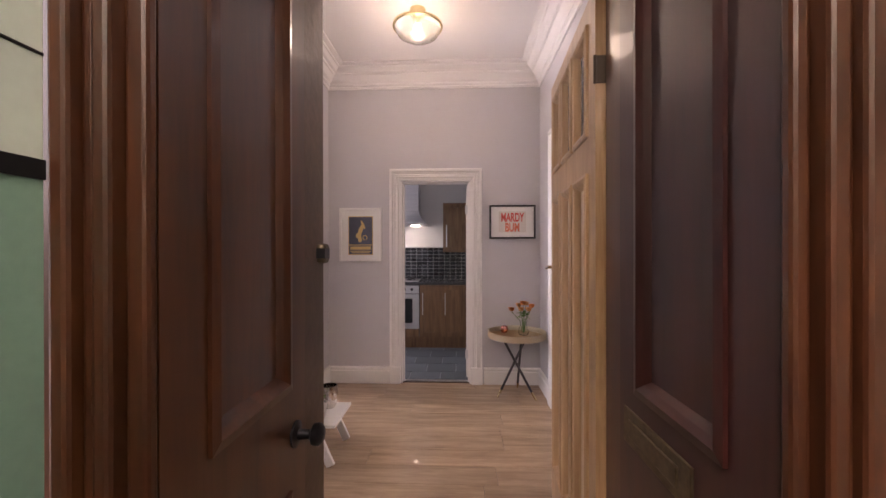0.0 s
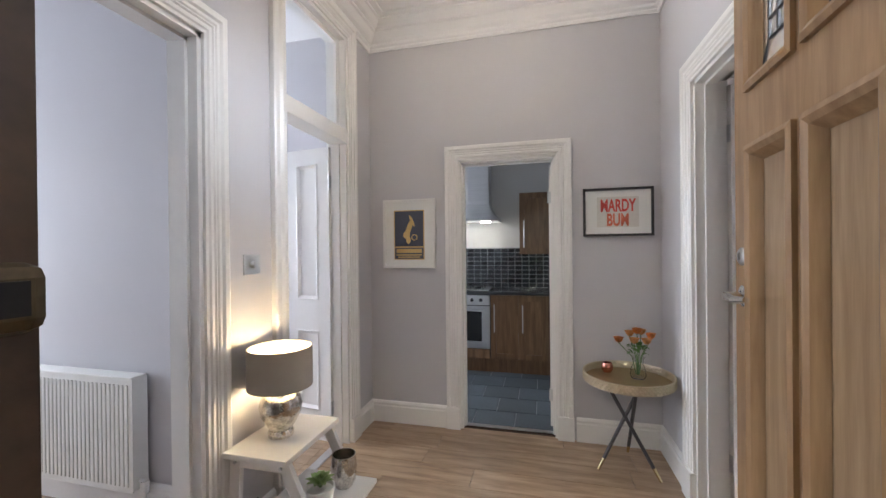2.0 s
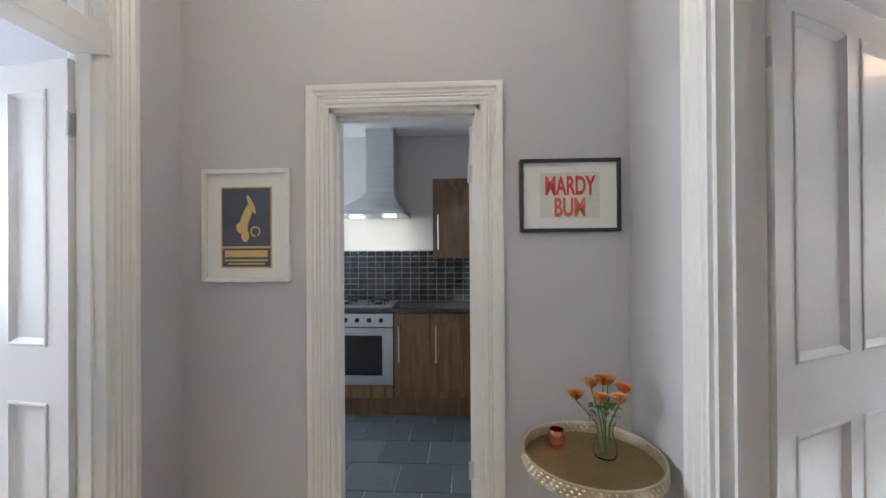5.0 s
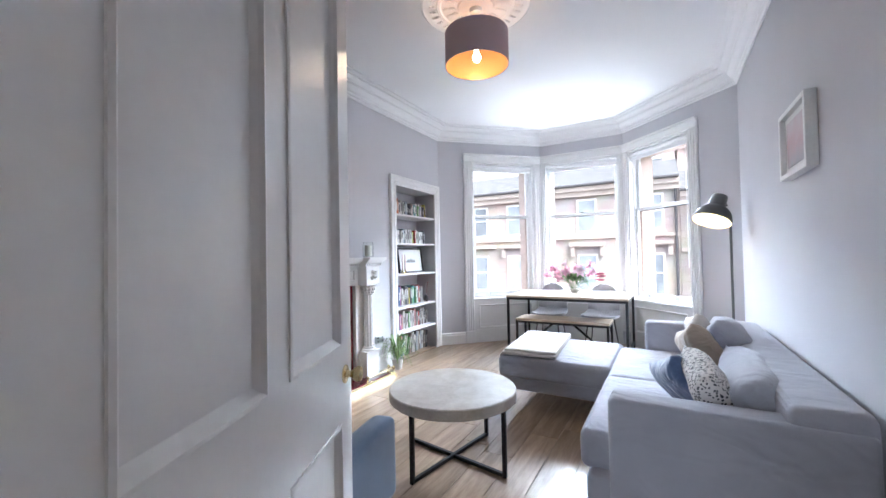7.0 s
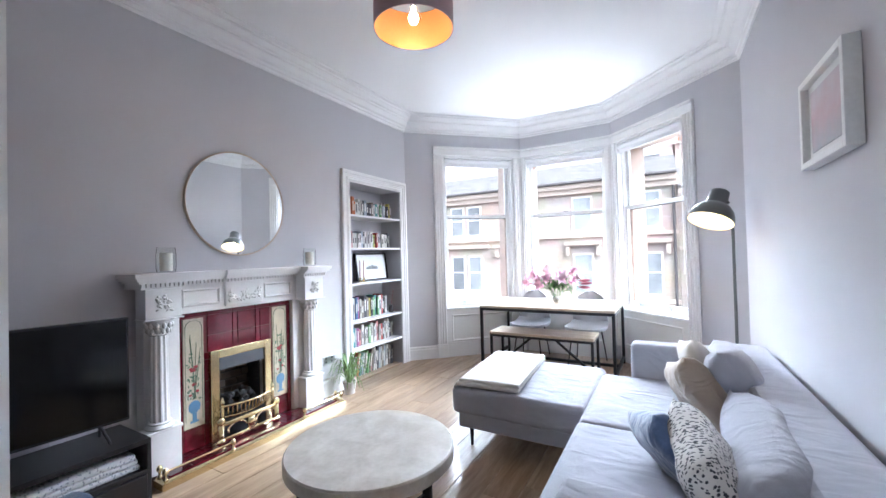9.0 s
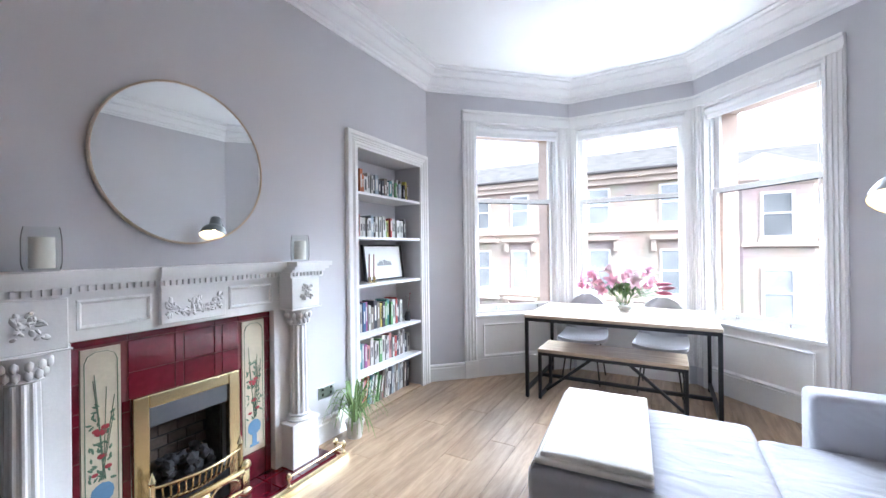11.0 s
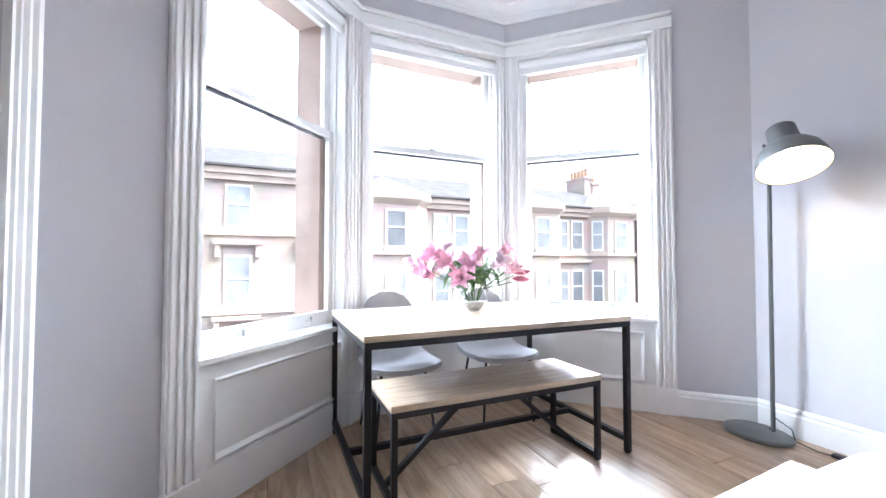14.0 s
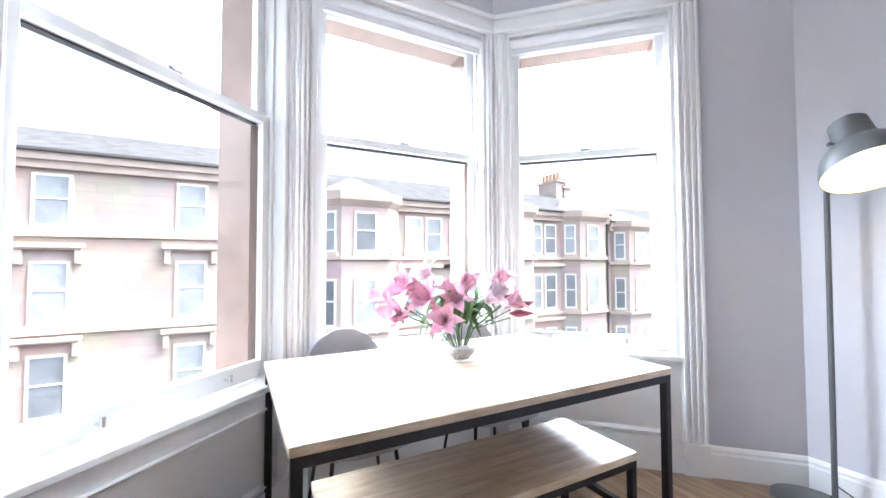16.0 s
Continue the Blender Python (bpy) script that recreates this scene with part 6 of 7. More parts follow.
lamp("pendant_light", "POINT", Matrix.Translation((4.19, 4.45, 2.69)), 0.8, (1, 0.74, 0.5), radius=0.03)
rs = tagged(new("ceiling_rose"), "white ornate plaster ceiling rose with leaf mouldings", "ceiling rose")
rs.matrix_basis = Matrix.Translation((4.19, 4.45, 0))
bm = bmesh.new()
lathe(bm, [(0.42, H), (0.42, H - 0.012), (0.40, H - 0.022), (0.38, H - 0.014), (0.36, H - 0.012), (0.30, H - 0.012), (0.29, H - 0.022), (0.27, H - 0.022), (0.26, H - 0.014), (0.14, H - 0.014), (0.13, H - 0.03), (0.10, H - 0.032), (0.06, H - 0.04), (0, H - 0.045)], n=64)
part("disc", bm, CEIL, rs, smooth=True, angle=35)
for ring, cnt, ln in ((0.33, 30, 0.035), (0.20, 16, 0.06)):
    for i in range(cnt):
        a = 2 * math.pi * i / cnt
        bm = bmesh.new()
        for t_, f in ((0.35, 1), (-0.35, 1), (0, 1.3)):
            m = Matrix.Translation((ring * math.cos(a), ring * math.sin(a), H - 0.014)) @ Matrix.Rotation(a + t_, 4, "Z") @ Matrix.Diagonal((ln * f * 0.8, ln * 0.22, 0.012, 1))
            bmesh.ops.create_icosphere(bm, subdivisions=1, radius=1, matrix=m)
        part("leaf_moulding", bm, CEIL, rs, smooth=True)

# picture on the south wall
pic = framed("seascape_picture", Matrix.Translation((4.366, 2.592, 1.885)) @ Matrix.Rotation(math.pi, 4, "Z"), 0.51, 0.385, 0.028, WHITEFRAME, "pale pink and grey seascape in a white box frame", depth=0.05, mount_mat=SHEET)


def bands(name, low, mid, high):
    m = bpy.data.materials.new(name)
    m.use_nodes = True
    nt = m.node_tree
    b = nt.nodes["Principled BSDF"]
    b.inputs["Roughness"].default_value = 0.7
    tc = nt.nodes.new("ShaderNodeTexCoord")
    sp = nt.nodes.new("ShaderNodeSeparateXYZ")
    no = nt.nodes.new("ShaderNodeTexNoise")
    no.inputs["Scale"].default_value, no.inputs["Detail"].default_value = 12, 6
    ad = nt.nodes.new("ShaderNodeMath")
    ad.operation = "MULTIPLY_ADD"
    ad.inputs[1].default_value = 0.18
    mr = nt.nodes.new("ShaderNodeMapRange")
    mr.inputs["From Min"].default_value, mr.inputs["From Max"].default_value = -0.08, 0.26
    rp = nt.nodes.new("ShaderNodeValToRGB")
    rp.color_ramp.elements[0].color, rp.color_ramp.elements[1].color = (*low, 1), (*high, 1)
    e = rp.color_ramp.elements.new(0.5)
    e.color = (*mid, 1)
    nt.links.new(tc.outputs["Object"], sp.inputs[0])
    nt.links.new(tc.outputs["Object"], no.inputs["Vector"])
    nt.links.new(no.outputs["Fac"], ad.inputs[0])
    nt.links.new(sp.outputs["Z"], ad.inputs[2])
    nt.links.new(ad.outputs[0], mr.inputs["Value"])
    nt.links.new(mr.outputs[0], rp.inputs[0])
    nt.links.new(rp.outputs[0], b.inputs["Base Color"])
    return m


part("painting", boxes((-0.185, -0.026, -0.13, 0.185, -0.022, 0.13)), bands("seascape", (0.42, 0.47, 0.50), (0.62, 0.45, 0.47), (0.66, 0.64, 0.66)), pic, "soft pink sky over a grey sea")

# television and its stand
SATIN = material("black_wood", (0.022, 0.021, 0.022), 0.4, var=0.15, scale=5, bump=0.05)
SCREEN = material("tv_screen", (0.006, 0.006, 0.007), 0.12, var=0.0)
ts = thing("tv_stand", Matrix.Translation((2.28, 5.70, 0)), "low black wooden television stand with a brass handled drawer", "cabinet")
bm = boxes((0, 0, 0.36, 1.06, 0.38, 0.385), (0, 0, 0.03, 0.02, 0.38, 0.36), (1.04, 0, 0.03, 1.06, 0.38, 0.36), (0.02, 0, 0.20, 1.04, 0.38, 0.22), (0.02, 0.36, 0.03, 1.04, 0.38, 0.36), (0.02, 0.0, 0.03, 1.04, 0.38, 0.05), bevel=0.002)
part("body", bm, SATIN, ts)
for x0 in (0.025, 0.535):
    dr = part("drawer", boxes((x0, -0.012, 0.055, x0 + 0.50, 0.01, 0.195), bevel=0.003), SATIN, ts)
    part("handle", boxes((x0 + 0.17, -0.024, 0.118, x0 + 0.33, -0.012, 0.132), bevel=0.002), BRASS, dr, "slim brass bar handle")
for x, y in ((0.0, 0.0), (1.03, 0.0), (0.0, 0.35), (1.03, 0.35)):
    part("leg", boxes((x, y, 0, x + 0.03, y + 0.03, 0.03)), SATIN, ts)
bl = thing("folded_blanket", Matrix.Translation((3.02, 5.88, 0.221)), "folded grey and white patterned blanket on the stand's shelf", "blanket")
for k in range(3):
    bm = bmesh.new()
    soft(bm, -0.28 + 0.02 * k, -0.15, 0.03 * k, 0.28 - 0.01 * k, 0.13, 0.032 + 0.03 * k, r=0.014, sag=0.006, seed=k)
    part("fold", bm, spotted("patterned_wool", (0.62, 0.62, 0.62), (0.30, 0.32, 0.34), 60, 0.3) if k == 0 else bpy.data.materials["patterned_wool"], bl, smooth=True, angle=80)
tv = thing("television", Matrix.Translation((2.78, 5.92, 0.386)) @ Matrix.Rotation(radians(-4), 4, "Z"), "black flat screen television standing switched off", "television")
part("panel", boxes((-0.55, -0.015, 0.08, 0.53, 0.03, 0.66), bevel=0.005), BLACKFRAME, tv)
part("screen", boxes((-0.54, -0.018, 0.095, 0.52, -0.0145, 0.65)), SCREEN, tv, "glossy dark screen")
bm = bmesh.new()
for sx in (-1, 1):
    rod(bm, (sx * 0.4, 0.0, 0.09), (sx * 0.42, -0.09, 0.004), 0.007)
    rod(bm, (sx * 0.4, 0.0, 0.09), (sx * 0.42, 0.08, 0.004), 0.007)
part("foot", bm, BLACKFRAME, tv)

# blue armchair
ac = thing("armchair", pose(2.62, 4.62, 0, 0, 0, 12), "navy blue upholstered armchair on dark tapered legs", "armchair")
for nm, d in (("seat", (-0.26, -0.24, 0.22, 0.34, 0.24, 0.42)), ("backrest", (-0.36, -0.30, 0.22, -0.20, 0.30, 0.74)), ("armrest", (-0.30, -0.36, 0.22, 0.28, -0.24, 0.57)), ("armrest", (-0.30, 0.24, 0.22, 0.28, 0.36, 0.57))):
    bm = bmesh.new()
    soft(bm, *d, r=0.045, sag=0.004, seed=len(nm))
    part(nm, bm, BLUECHAIR, ac, smooth=True, angle=70)
for x, y in ((0.26, -0.28), (0.26, 0.28), (-0.28, -0.26), (-0.28, 0.26)):
    bm = bmesh.new()
    rod(bm, (x * 1.08, y * 1.05, 0), (x, y, 0.235), 0.010, 0.02, 12)
    part("leg", bm, DARKWOOD, ac, smooth=True)

# ---- hall ----
ORANGE = material("orange_petal", (0.72, 0.24, 0.06), 0.6, var=0.2, scale=20)
PEACH = material("peach_petal", (0.75, 0.36, 0.14), 0.6, var=0.2, scale=20)
COPPER = material("rose_copper", (0.62, 0.26, 0.22), 0.22, 1.0)
MERCURY = material("mercury_glass", (0.60, 0.57, 0.53), 0.14, 1.0, var=0.35, scale=30, fine=120, bump=0.25, bump_scale=50)
TAUPE = material("taupe_silk_shade", (0.36, 0.32, 0.27), 0.6, var=0.04, fine=300)
st = thing("step_stool", Matrix.Translation((-0.675, 2.77, 0)), "white painted two step wooden stool by the wall", "stool")
part("top_step", boxes((0.02, 0.0, 0.505, 0.33, 0.43, 0.53), bevel=0.003), WHITE, st)
part("lower_step", boxes((0.16, 0.03, 0.245, 0.55, 0.40, 0.265), bevel=0.003), WHITE, st)
for y in (0.03, 0.375):
    for p, q in (((0.06, 0.505), (0.01, 0.0)), ((0.29, 0.505), (0.50, 0.0))):
        bm = bmesh.new()
        bar(bm, (p[0], y + 0.012, p[1]), (q[0] + 0.02, y + 0.012, q[1] + 0.008), 0.024, 0.05)
        part("leg", bm, WHITE, st)
    part("side_rail", boxes((0.03, y + 0.002, 0.46, 0.31, y + 0.02, 0.504)), WHITE, st)
    bm = bmesh.new()
    for x in (0.06, 0.285):
        rod(bm, (x, y - 0.008, 0.482), (x, y + 0.006, 0.482), 0.007, n=10)
    part("screw_head", bm, STEEL, st)
tl = thing("table_lamp", Matrix.Translation((-0.515, 2.97, 0.531)), "silver glass table lamp with a taupe drum shade, lit", "lamp")
bm = bmesh.new()
lathe(bm, [(0, 0), (0.055, 0), (0.057, 0.02), (0.05, 0.032), (0.065, 0.06), (0.088, 0.10), (0.095, 0.14), (0.085, 0.18), (0.06, 0.205), (0.035, 0.212), (0.02, 0.215), (0.018, 0.235), (0, 0.235)], n=36)
part("base", bm, MERCURY, tl, "silvered mercury glass base", smooth=True)
bm = bmesh.new()
lathe(bm, [(0.140, 0.228), (0.143, 0.228), (0.143, 0.41), (0.140, 0.41)], n=44, cap=False)
part("shade", bm, TAUPE, tl, smooth=True, angle=30)
bm = bmesh.new()
lathe(bm, [(0.139, 0.23), (0.139, 0.408)], n=44, cap=False)
part("shade_lining", bm, GLOWLINING, tl, smooth=True)
bm = bmesh.new()
lathe(bm, [(0, 0.235), (0.014, 0.24), (0.028, 0.28), (0.028, 0.30), (0.015, 0.325), (0, 0.33)], n=20)
part("bulb", bm, BULB, tl, smooth=True)
lamp("table_lamp_light", "POINT", Matrix.Translation((-0.515, 2.97, 0.531 + 0.345)), 0.26, (1, 0.78, 0.48), radius=0.02)
sp = thing("silver_pot", Matrix.Translation((-0.255, 3.08, 0.266)), "hammered silver candle pot on the lower step", "pot")
bm = bmesh.new()
lathe(bm, [(0, 0), (0.04, 0), (0.055, 0.03), (0.062, 0.09), (0.056, 0.15), (0.052, 0.15), (0.056, 0.09), (0.048, 0.03), (0, 0.012)], n=32)
part("cup", bm, MERCURY, sp, smooth=True)
su = thing("succulent", Matrix.Translation((-0.27, 2.90, 0.266)), "green succulent in a white pot on the lower step", "plant")
bm = bmesh.new()
lathe(bm, [(0, 0), (0.045, 0), (0.06, 0.09), (0.062, 0.10), (0.055, 0.10), (0.052, 0.085), (0, 0.085)], n=24)
part("pot", bm, WHITE, su, smooth=True)
rnd = random.Random(4)
for k in range(26):
    bm = bmesh.new()
    ring = k // 9
    m = Matrix.Translation((0, 0, 0.095 + 0.008 * ring)) @ Matrix.Rotation(radians(40 * k + 13 * ring), 4, "Z") @ Matrix.Rotation(radians(-18 - 22 * ring), 4, "Y")
    petal(bm, m, 0.075 - 0.015 * ring, 0.016, 0.1, 5)
    part("leaf", bm, PLANT, su, smooth=True)
cb = thing("cable_adapter", Matrix.Translation((-0.56, 2.86, 0.0)), "black plugs and cables heaped under the stool", "cables")
part("socket_block", boxes((-0.09, -0.06, 0.0, 0.06, 0.10, 0.05), bevel=0.006), BLACKMETAL, cb)
bm = bmesh.new()
rnd = random.Random(8)
p = Vector((0.0, 0.0, 0.05))
for k in range(40):
    q = Vector((0.10 * math.cos(k * 0.7) * rnd.uniform(0.5, 1), 0.12 * math.sin(k * 0.9), 0.06 + 0.16 * abs(math.sin(k * 0.33))))
    rod(bm, p, q, 0.003, n=5)
    p = q
part("cable", bm, BLACKMETAL, cb)
sw = thing("light_switch", Matrix.Translation((HALL_X0, 2.985, 1.32)), "brushed steel dimmer switch on the hall wall", "switch")
part("plate", boxes((0, -0.055, -0.048, 0.008, 0.055, 0.048), bevel=0.003), STEEL, sw)
bm = bmesh.new()
rod(bm, (0.008, 0.0, 0.0), (0.028, 0.0, 0.0), 0.016, n=18)
part("dimmer_knob", bm, STEEL, sw, smooth=True)
# poster picture
BLUEPOSTER = material("slate_blue_poster", (0.075, 0.085, 0.12), 0.5, var=0.08, scale=8)
OCHRE = material("poster_ochre", (0.60, 0.42, 0.17), 0.6)
po = framed("poster_picture", Matrix.Translation((-0.345, HALL_Y1 - 0.001, 1.505)), 0.43, 0.54, 0.022, WHITEFRAME, "blue and gold vintage poster in a white frame", depth=0.03)
part("poster", boxes((-0.125, -0.016, -0.205, 0.125, -0.0135, 0.185)), OCHRE, po, "ochre edged poster")
part("poster_field", boxes((-0.118, -0.0185, -0.10, 0.118, -0.0155, 0.178)), BLUEPOSTER, po, "slate blue poster field")
part("poster_foot", boxes((-0.118, -0.0185, -0.198, 0.118, -0.0155, -0.11)), BLUEPOSTER, po)
bm = bmesh.new()
for cx, cz, rx, rz, rot in ((0.0, 0.04, 0.022, 0.075, 20), (-0.02, -0.01, 0.03, 0.03, 0), (0.025, 0.10, 0.012, 0.05, -25), (-0.005, -0.05, 0.02, 0.03, 0)):
    bmesh.ops.create_icosphere(bm, subdivisions=2, radius=1, matrix=Matrix.Translation((cx, -0.0185, cz)) @ Matrix.Rotation(radians(rot), 4, "Y") @ Matrix.Diagonal((rx, 0.002, rz, 1)))
for i in range(14):
    a = radians(-60 + 24 * i)
    rod(bm, (0.045 + 0.022 * math.cos(a), -0.0185, -0.03 + 0.022 * math.sin(a)), (0.045 + 0.022 * math.cos(a + 0.42), -0.0185, -0.03 + 0.022 * math.sin(a + 0.42)), 0.004, n=6)
part("gold_figure", bm, OCHRE, po, "plain gold curved shape")
for dims in ((-0.105, -0.0195, -0.152, 0.105, -0.018, -0.12), (-0.105, -0.0195, -0.172, 0.105, -0.018, -0.163), (-0.09, -0.0195, -0.188, 0.09, -0.018, -0.180)):
    part("printed_line", boxes(dims), OCHRE, po)
# word print
RED = material("coral_red_ink", (0.62, 0.075, 0.06), 0.7, var=0.12, scale=60)
CORAL = material("coral_orange_ink", (0.66, 0.17, 0.10), 0.7, var=0.12, scale=60)
mb = framed("word_picture", Matrix.Translation((1.183, HALL_Y1 - 0.001, 1.628)), 0.455, 0.335, 0.016, BLACKFRAME, "black framed print with red block lettering", depth=0.03)
part("print", boxes((-0.135, -0.0155, -0.105, 0.135, -0.0135, 0.105)), material("cream_print", (0.66, 0.64, 0.60), 0.8), mb)
for word, z, w, mat in (("MARDY", 0.005, 0.228, RED), ("BUM", -0.094, 0.14, CORAL)):
    cu = bpy.data.curves.new("lettering", "FONT")
    cu.body, cu.size, cu.align_x, cu.extrude, cu.offset = word, 0.118, "CENTER", 0.0006, 0.0035
    tmp = bpy.data.objects.new("lettering_source", cu)
    me = bpy.data.meshes.new_from_object(tmp)
    bpy.data.objects.remove(tmp)
    xs = [v.co.x for v in me.vertices]
    ys = [v.co.y for v in me.vertices]
    me.transform(Matrix.Diagonal((w / (max(xs) - min(xs)), 0.088 / (max(ys) - min(ys)), 1, 1)))
    me.materials.clear()
    me.materials.append(mat)
    ob = new("lettering", me)
    ob.parent = mb
    ob.matrix_basis = Matrix.Translation((0, -0.017, z)) @ Matrix.Rotation(radians(90), 4, "X")
# tray table
tt = thing("tray_table", Matrix.Translation((1.185, 4.055, 0)), "round brass tray table on crossed dark wooden legs", "table")
TRAYGOLD = material("antique_gold", (0.42, 0.30, 0.13), 0.3, 0.9, var=0.12, scale=6)
RIM = material("pale_gold_rim", (0.62, 0.55, 0.42), 0.35, 0.8)
bm = bmesh.new()
lathe(bm, [(0, 0.545), (0.255, 0.545), (0.255, 0.552), (0, 0.552)], n=56)
part("tray", bm, TRAYGOLD, tt, smooth=True, angle=30)
bm = bmesh.new()
lathe(bm, [(0.254, 0.54), (0.262, 0.54), (0.262, 0.592), (0.265, 0.596), (0.258, 0.598), (0.254, 0.592)], n=64, cap=False)
for i in range(64):
    for k in range(3):
        a = 2 * math.pi * (i + 0.5 * (k % 2)) / 64
        bmesh.ops.create_icosphere(bm, subdivisions=1, radius=0.007, matrix=Matrix.Translation((0.262 * math.cos(a), 0.262 * math.sin(a), 0.551 + 0.015 * k)))
part("rim", bm, RIM, tt, "studded pale gold rim", smooth=True)
TRAYLEG = material("dark_grey_leg", (0.06, 0.055, 0.06), 0.35, 0.3)
for k in range(3):
    a = radians(200 + 120 * k)
    p, q = Vector((0.20 * math.cos(a), 0.20 * math.sin(a), 0.0)), Vector((-0.15 * math.cos(a + 0.3), -0.15 * math.sin(a + 0.3), 0.545))
    bm = bmesh.new()
    rod(bm, p + (q - p) * 0.12, q, 0.011, 0.012, 12)
    lg = part("leg", bm, TRAYLEG, tt, smooth=True)
    bm = bmesh.new()
    rod(bm, p, p + (q - p) * 0.12, 0.008, 0.0112, 12)
    part("leg_tip", bm, BRASS, lg, "brass leg tip", smooth=True)
cu_ = thing("tealight_cup", Matrix.Translation((1.085, 4.19, 0.553)), "small rose copper tealight cup on the tray", "cup")
bm = bmesh.new()
lathe(bm, [(0, 0), (0.025, 0), (0.036, 0.02), (0.037, 0.04), (0.03, 0.062), (0.027, 0.062), (0.033, 0.04), (0.02, 0.008), (0, 0.008)], n=24)
part("cup", bm, COPPER, cu_, smooth=True)
rv = thing("rose_vase", Matrix.Translation((1.255, 4.10, 0.553)), "glass jug of orange roses on the tray table", "vase")
bm = bmesh.new()
lathe(bm, [(0, 0), (0.042, 0), (0.048, 0.02), (0.042, 0.06), (0.03, 0.09), (0.032, 0.12), (0.04, 0.135), (0.037, 0.135), (0.029, 0.12), (0.027, 0.09), (0.039, 0.06), (0.045, 0.022), (0.038, 0.006), (0, 0.006)], n=28)
g = part("glass_jug", bm, CLEAR, rv, smooth=True)
g.visible_shadow = False
rnd = random.Random(31)
for i, (x, y, z) in enumerate(((-0.11, 0.02, 0.215), (-0.035, 0.06, 0.25), (0.03, 0.05, 0.265), (0.075, 0.0, 0.25), (-0.03, -0.04, 0.225), (0.04, -0.045, 0.225), (0.0, 0.02, 0.275))):
    bm = bmesh.new()
    rod(bm, (x * 0.1, y * 0.1, 0.02), (x * 0.3, y * 0.3, 0.13), 0.0025, n=6)
    rod(bm, (x * 0.3, y * 0.3, 0.13), (x, y, z), 0.0025, n=6)
    part("stem", bm, STEM, rv)
    bm = bmesh.new()
    for ring, cnt, tl_ in ((0, 4, 82), (1, 5, 66), (2, 6, 42)):
        for k in range(cnt):
            m = Matrix.Translation((x, y, z)) @ Matrix.Rotation(radians(360 / cnt * k + 25 * ring + rnd.uniform(-8, 8)), 4, "Z") @ Matrix.Rotation(radians(-tl_), 4, "Y")
            petal(bm, m, 0.038 + 0.007 * ring, 0.022 + 0.003 * ring, 0.35, 5)
    part("rose", bm, ORANGE if i % 3 == 0 else PEACH, rv, smooth=True, angle=60)
for i in range(16):
    a = rnd.uniform(0, 6.28)
    bm = bmesh.new()
    m = Matrix.Translation((0.03 * math.cos(a), 0.03 * math.sin(a), rnd.uniform(0.14, 0.20))) @ Matrix.Rotation(a, 4, "Z") @ Matrix.Rotation(radians(rnd.uniform(-50, 20)), 4, "Y")
    petal(bm, m, 0.045, 0.014, 0.4, 5)
    part("leaf", bm, LEAF, rv, smooth=True)
# ceiling lamp of the hall
hl = thing("ceiling_lamp", Matrix.Translation((0.34, 3.35, 0)), "glass dome ceiling lamp, lit, with a brass rim", "lamp")
bm = bmesh.new()
lathe(bm, [(0, 2.93), (0.08, 2.94), (0.15, 2.98), (0.18, 3.04), (0.176, 3.04), (0.147, 2.984), (0.08, 2.945), (0, 2.935)], n=40)
g = part("glass_dome", bm, FROST, hl, smooth=True)
g.visible_shadow = False
bm = bmesh.new()
lathe(bm, [(0.172, 3.035), (0.188, 3.035), (0.188, 3.05), (0.172, 3.05)], n=40, cap=False)
lathe(bm, [(0.06, 3.17), (0.055, 3.13), (0.012, 3.115), (0.01, 3.05), (0, 3.05)], n=24)
for k in range(3):
    a = radians(120 * k)
    rod(bm, (0.03 * math.cos(a), 0.03 * math.sin(a), 3.13), (0.18 * math.cos(a), 0.18 * math.sin(a), 3.045), 0.003, n=6)
part("rim", bm, BRASS, hl, smooth=True)
bm = bmesh.new()
lathe(bm, [(0, 3.06), (0.015, 3.05), (0.028, 3.01), (0.02, 2.985), (0, 2.98)], n=20)
part("bulb", bm, BULB, hl, smooth=True)
lamp("hall_light", "POINT", Matrix.Translation((0.34, 3.35, 2.90)), 1.6, (1, 0.86, 0.68), radius=0.12)
# radiator in the bedroom
ra = thing("radiator", Matrix.Translation((-2.25, 3.018, 0.0)), "white ribbed panel radiator on the bedroom wall", "radiator")
RADW = material("radiator_white", (0.78, 0.78, 0.75), 0.35, var=0.02)
bm = boxes((0, -0.095, 0.16, 0.90, -0.083, 0.74), (0, -0.03, 0.16, 0.90, -0.018, 0.74), bevel=0.004)
part("panel", bm, RADW, ra)
_rib = part("rib", boxes((0, -0.101, 0.19, 0.017, -0.09, 0.71), bevel=0.004), RADW, ra)
for i in range(30):
    if i:
        _rib = new("rib", _rib.data)
        _rib.parent = ra
    _rib.matrix_basis = Matrix.Translation((0.02 + i * 0.029, 0, 0))
part("top_grille", boxes((0, -0.098, 0.735, 0.90, -0.015, 0.75), bevel=0.003), RADW, ra)
part("side_cover", boxes((0.895, -0.096, 0.17, 0.905, -0.016, 0.74)), RADW, ra)
bm = bmesh.new()
rod(bm, (0.93, -0.055, 0.0), (0.93, -0.055, 0.22), 0.008, n=10)
rod(bm, (0.93, -0.055, 0.15), (0.93, -0.055, 0.21), 0.02, n=16)
rod(bm, (0.90, -0.055, 0.21), (0.94, -0.055, 0.21), 0.012, n=12)
rod(bm, (0.03, -0.055, 0.0), (0.03, -0.055, 0.17), 0.008, n=10)
part("valve", bm, WHITE, ra, smooth=True)
part("bracket", boxes((0.1, -0.02, 0.2, 0.13, 0.003, 0.7), (0.77, -0.02, 0.2, 0.80, 0.003, 0.7)), RADW, ra)
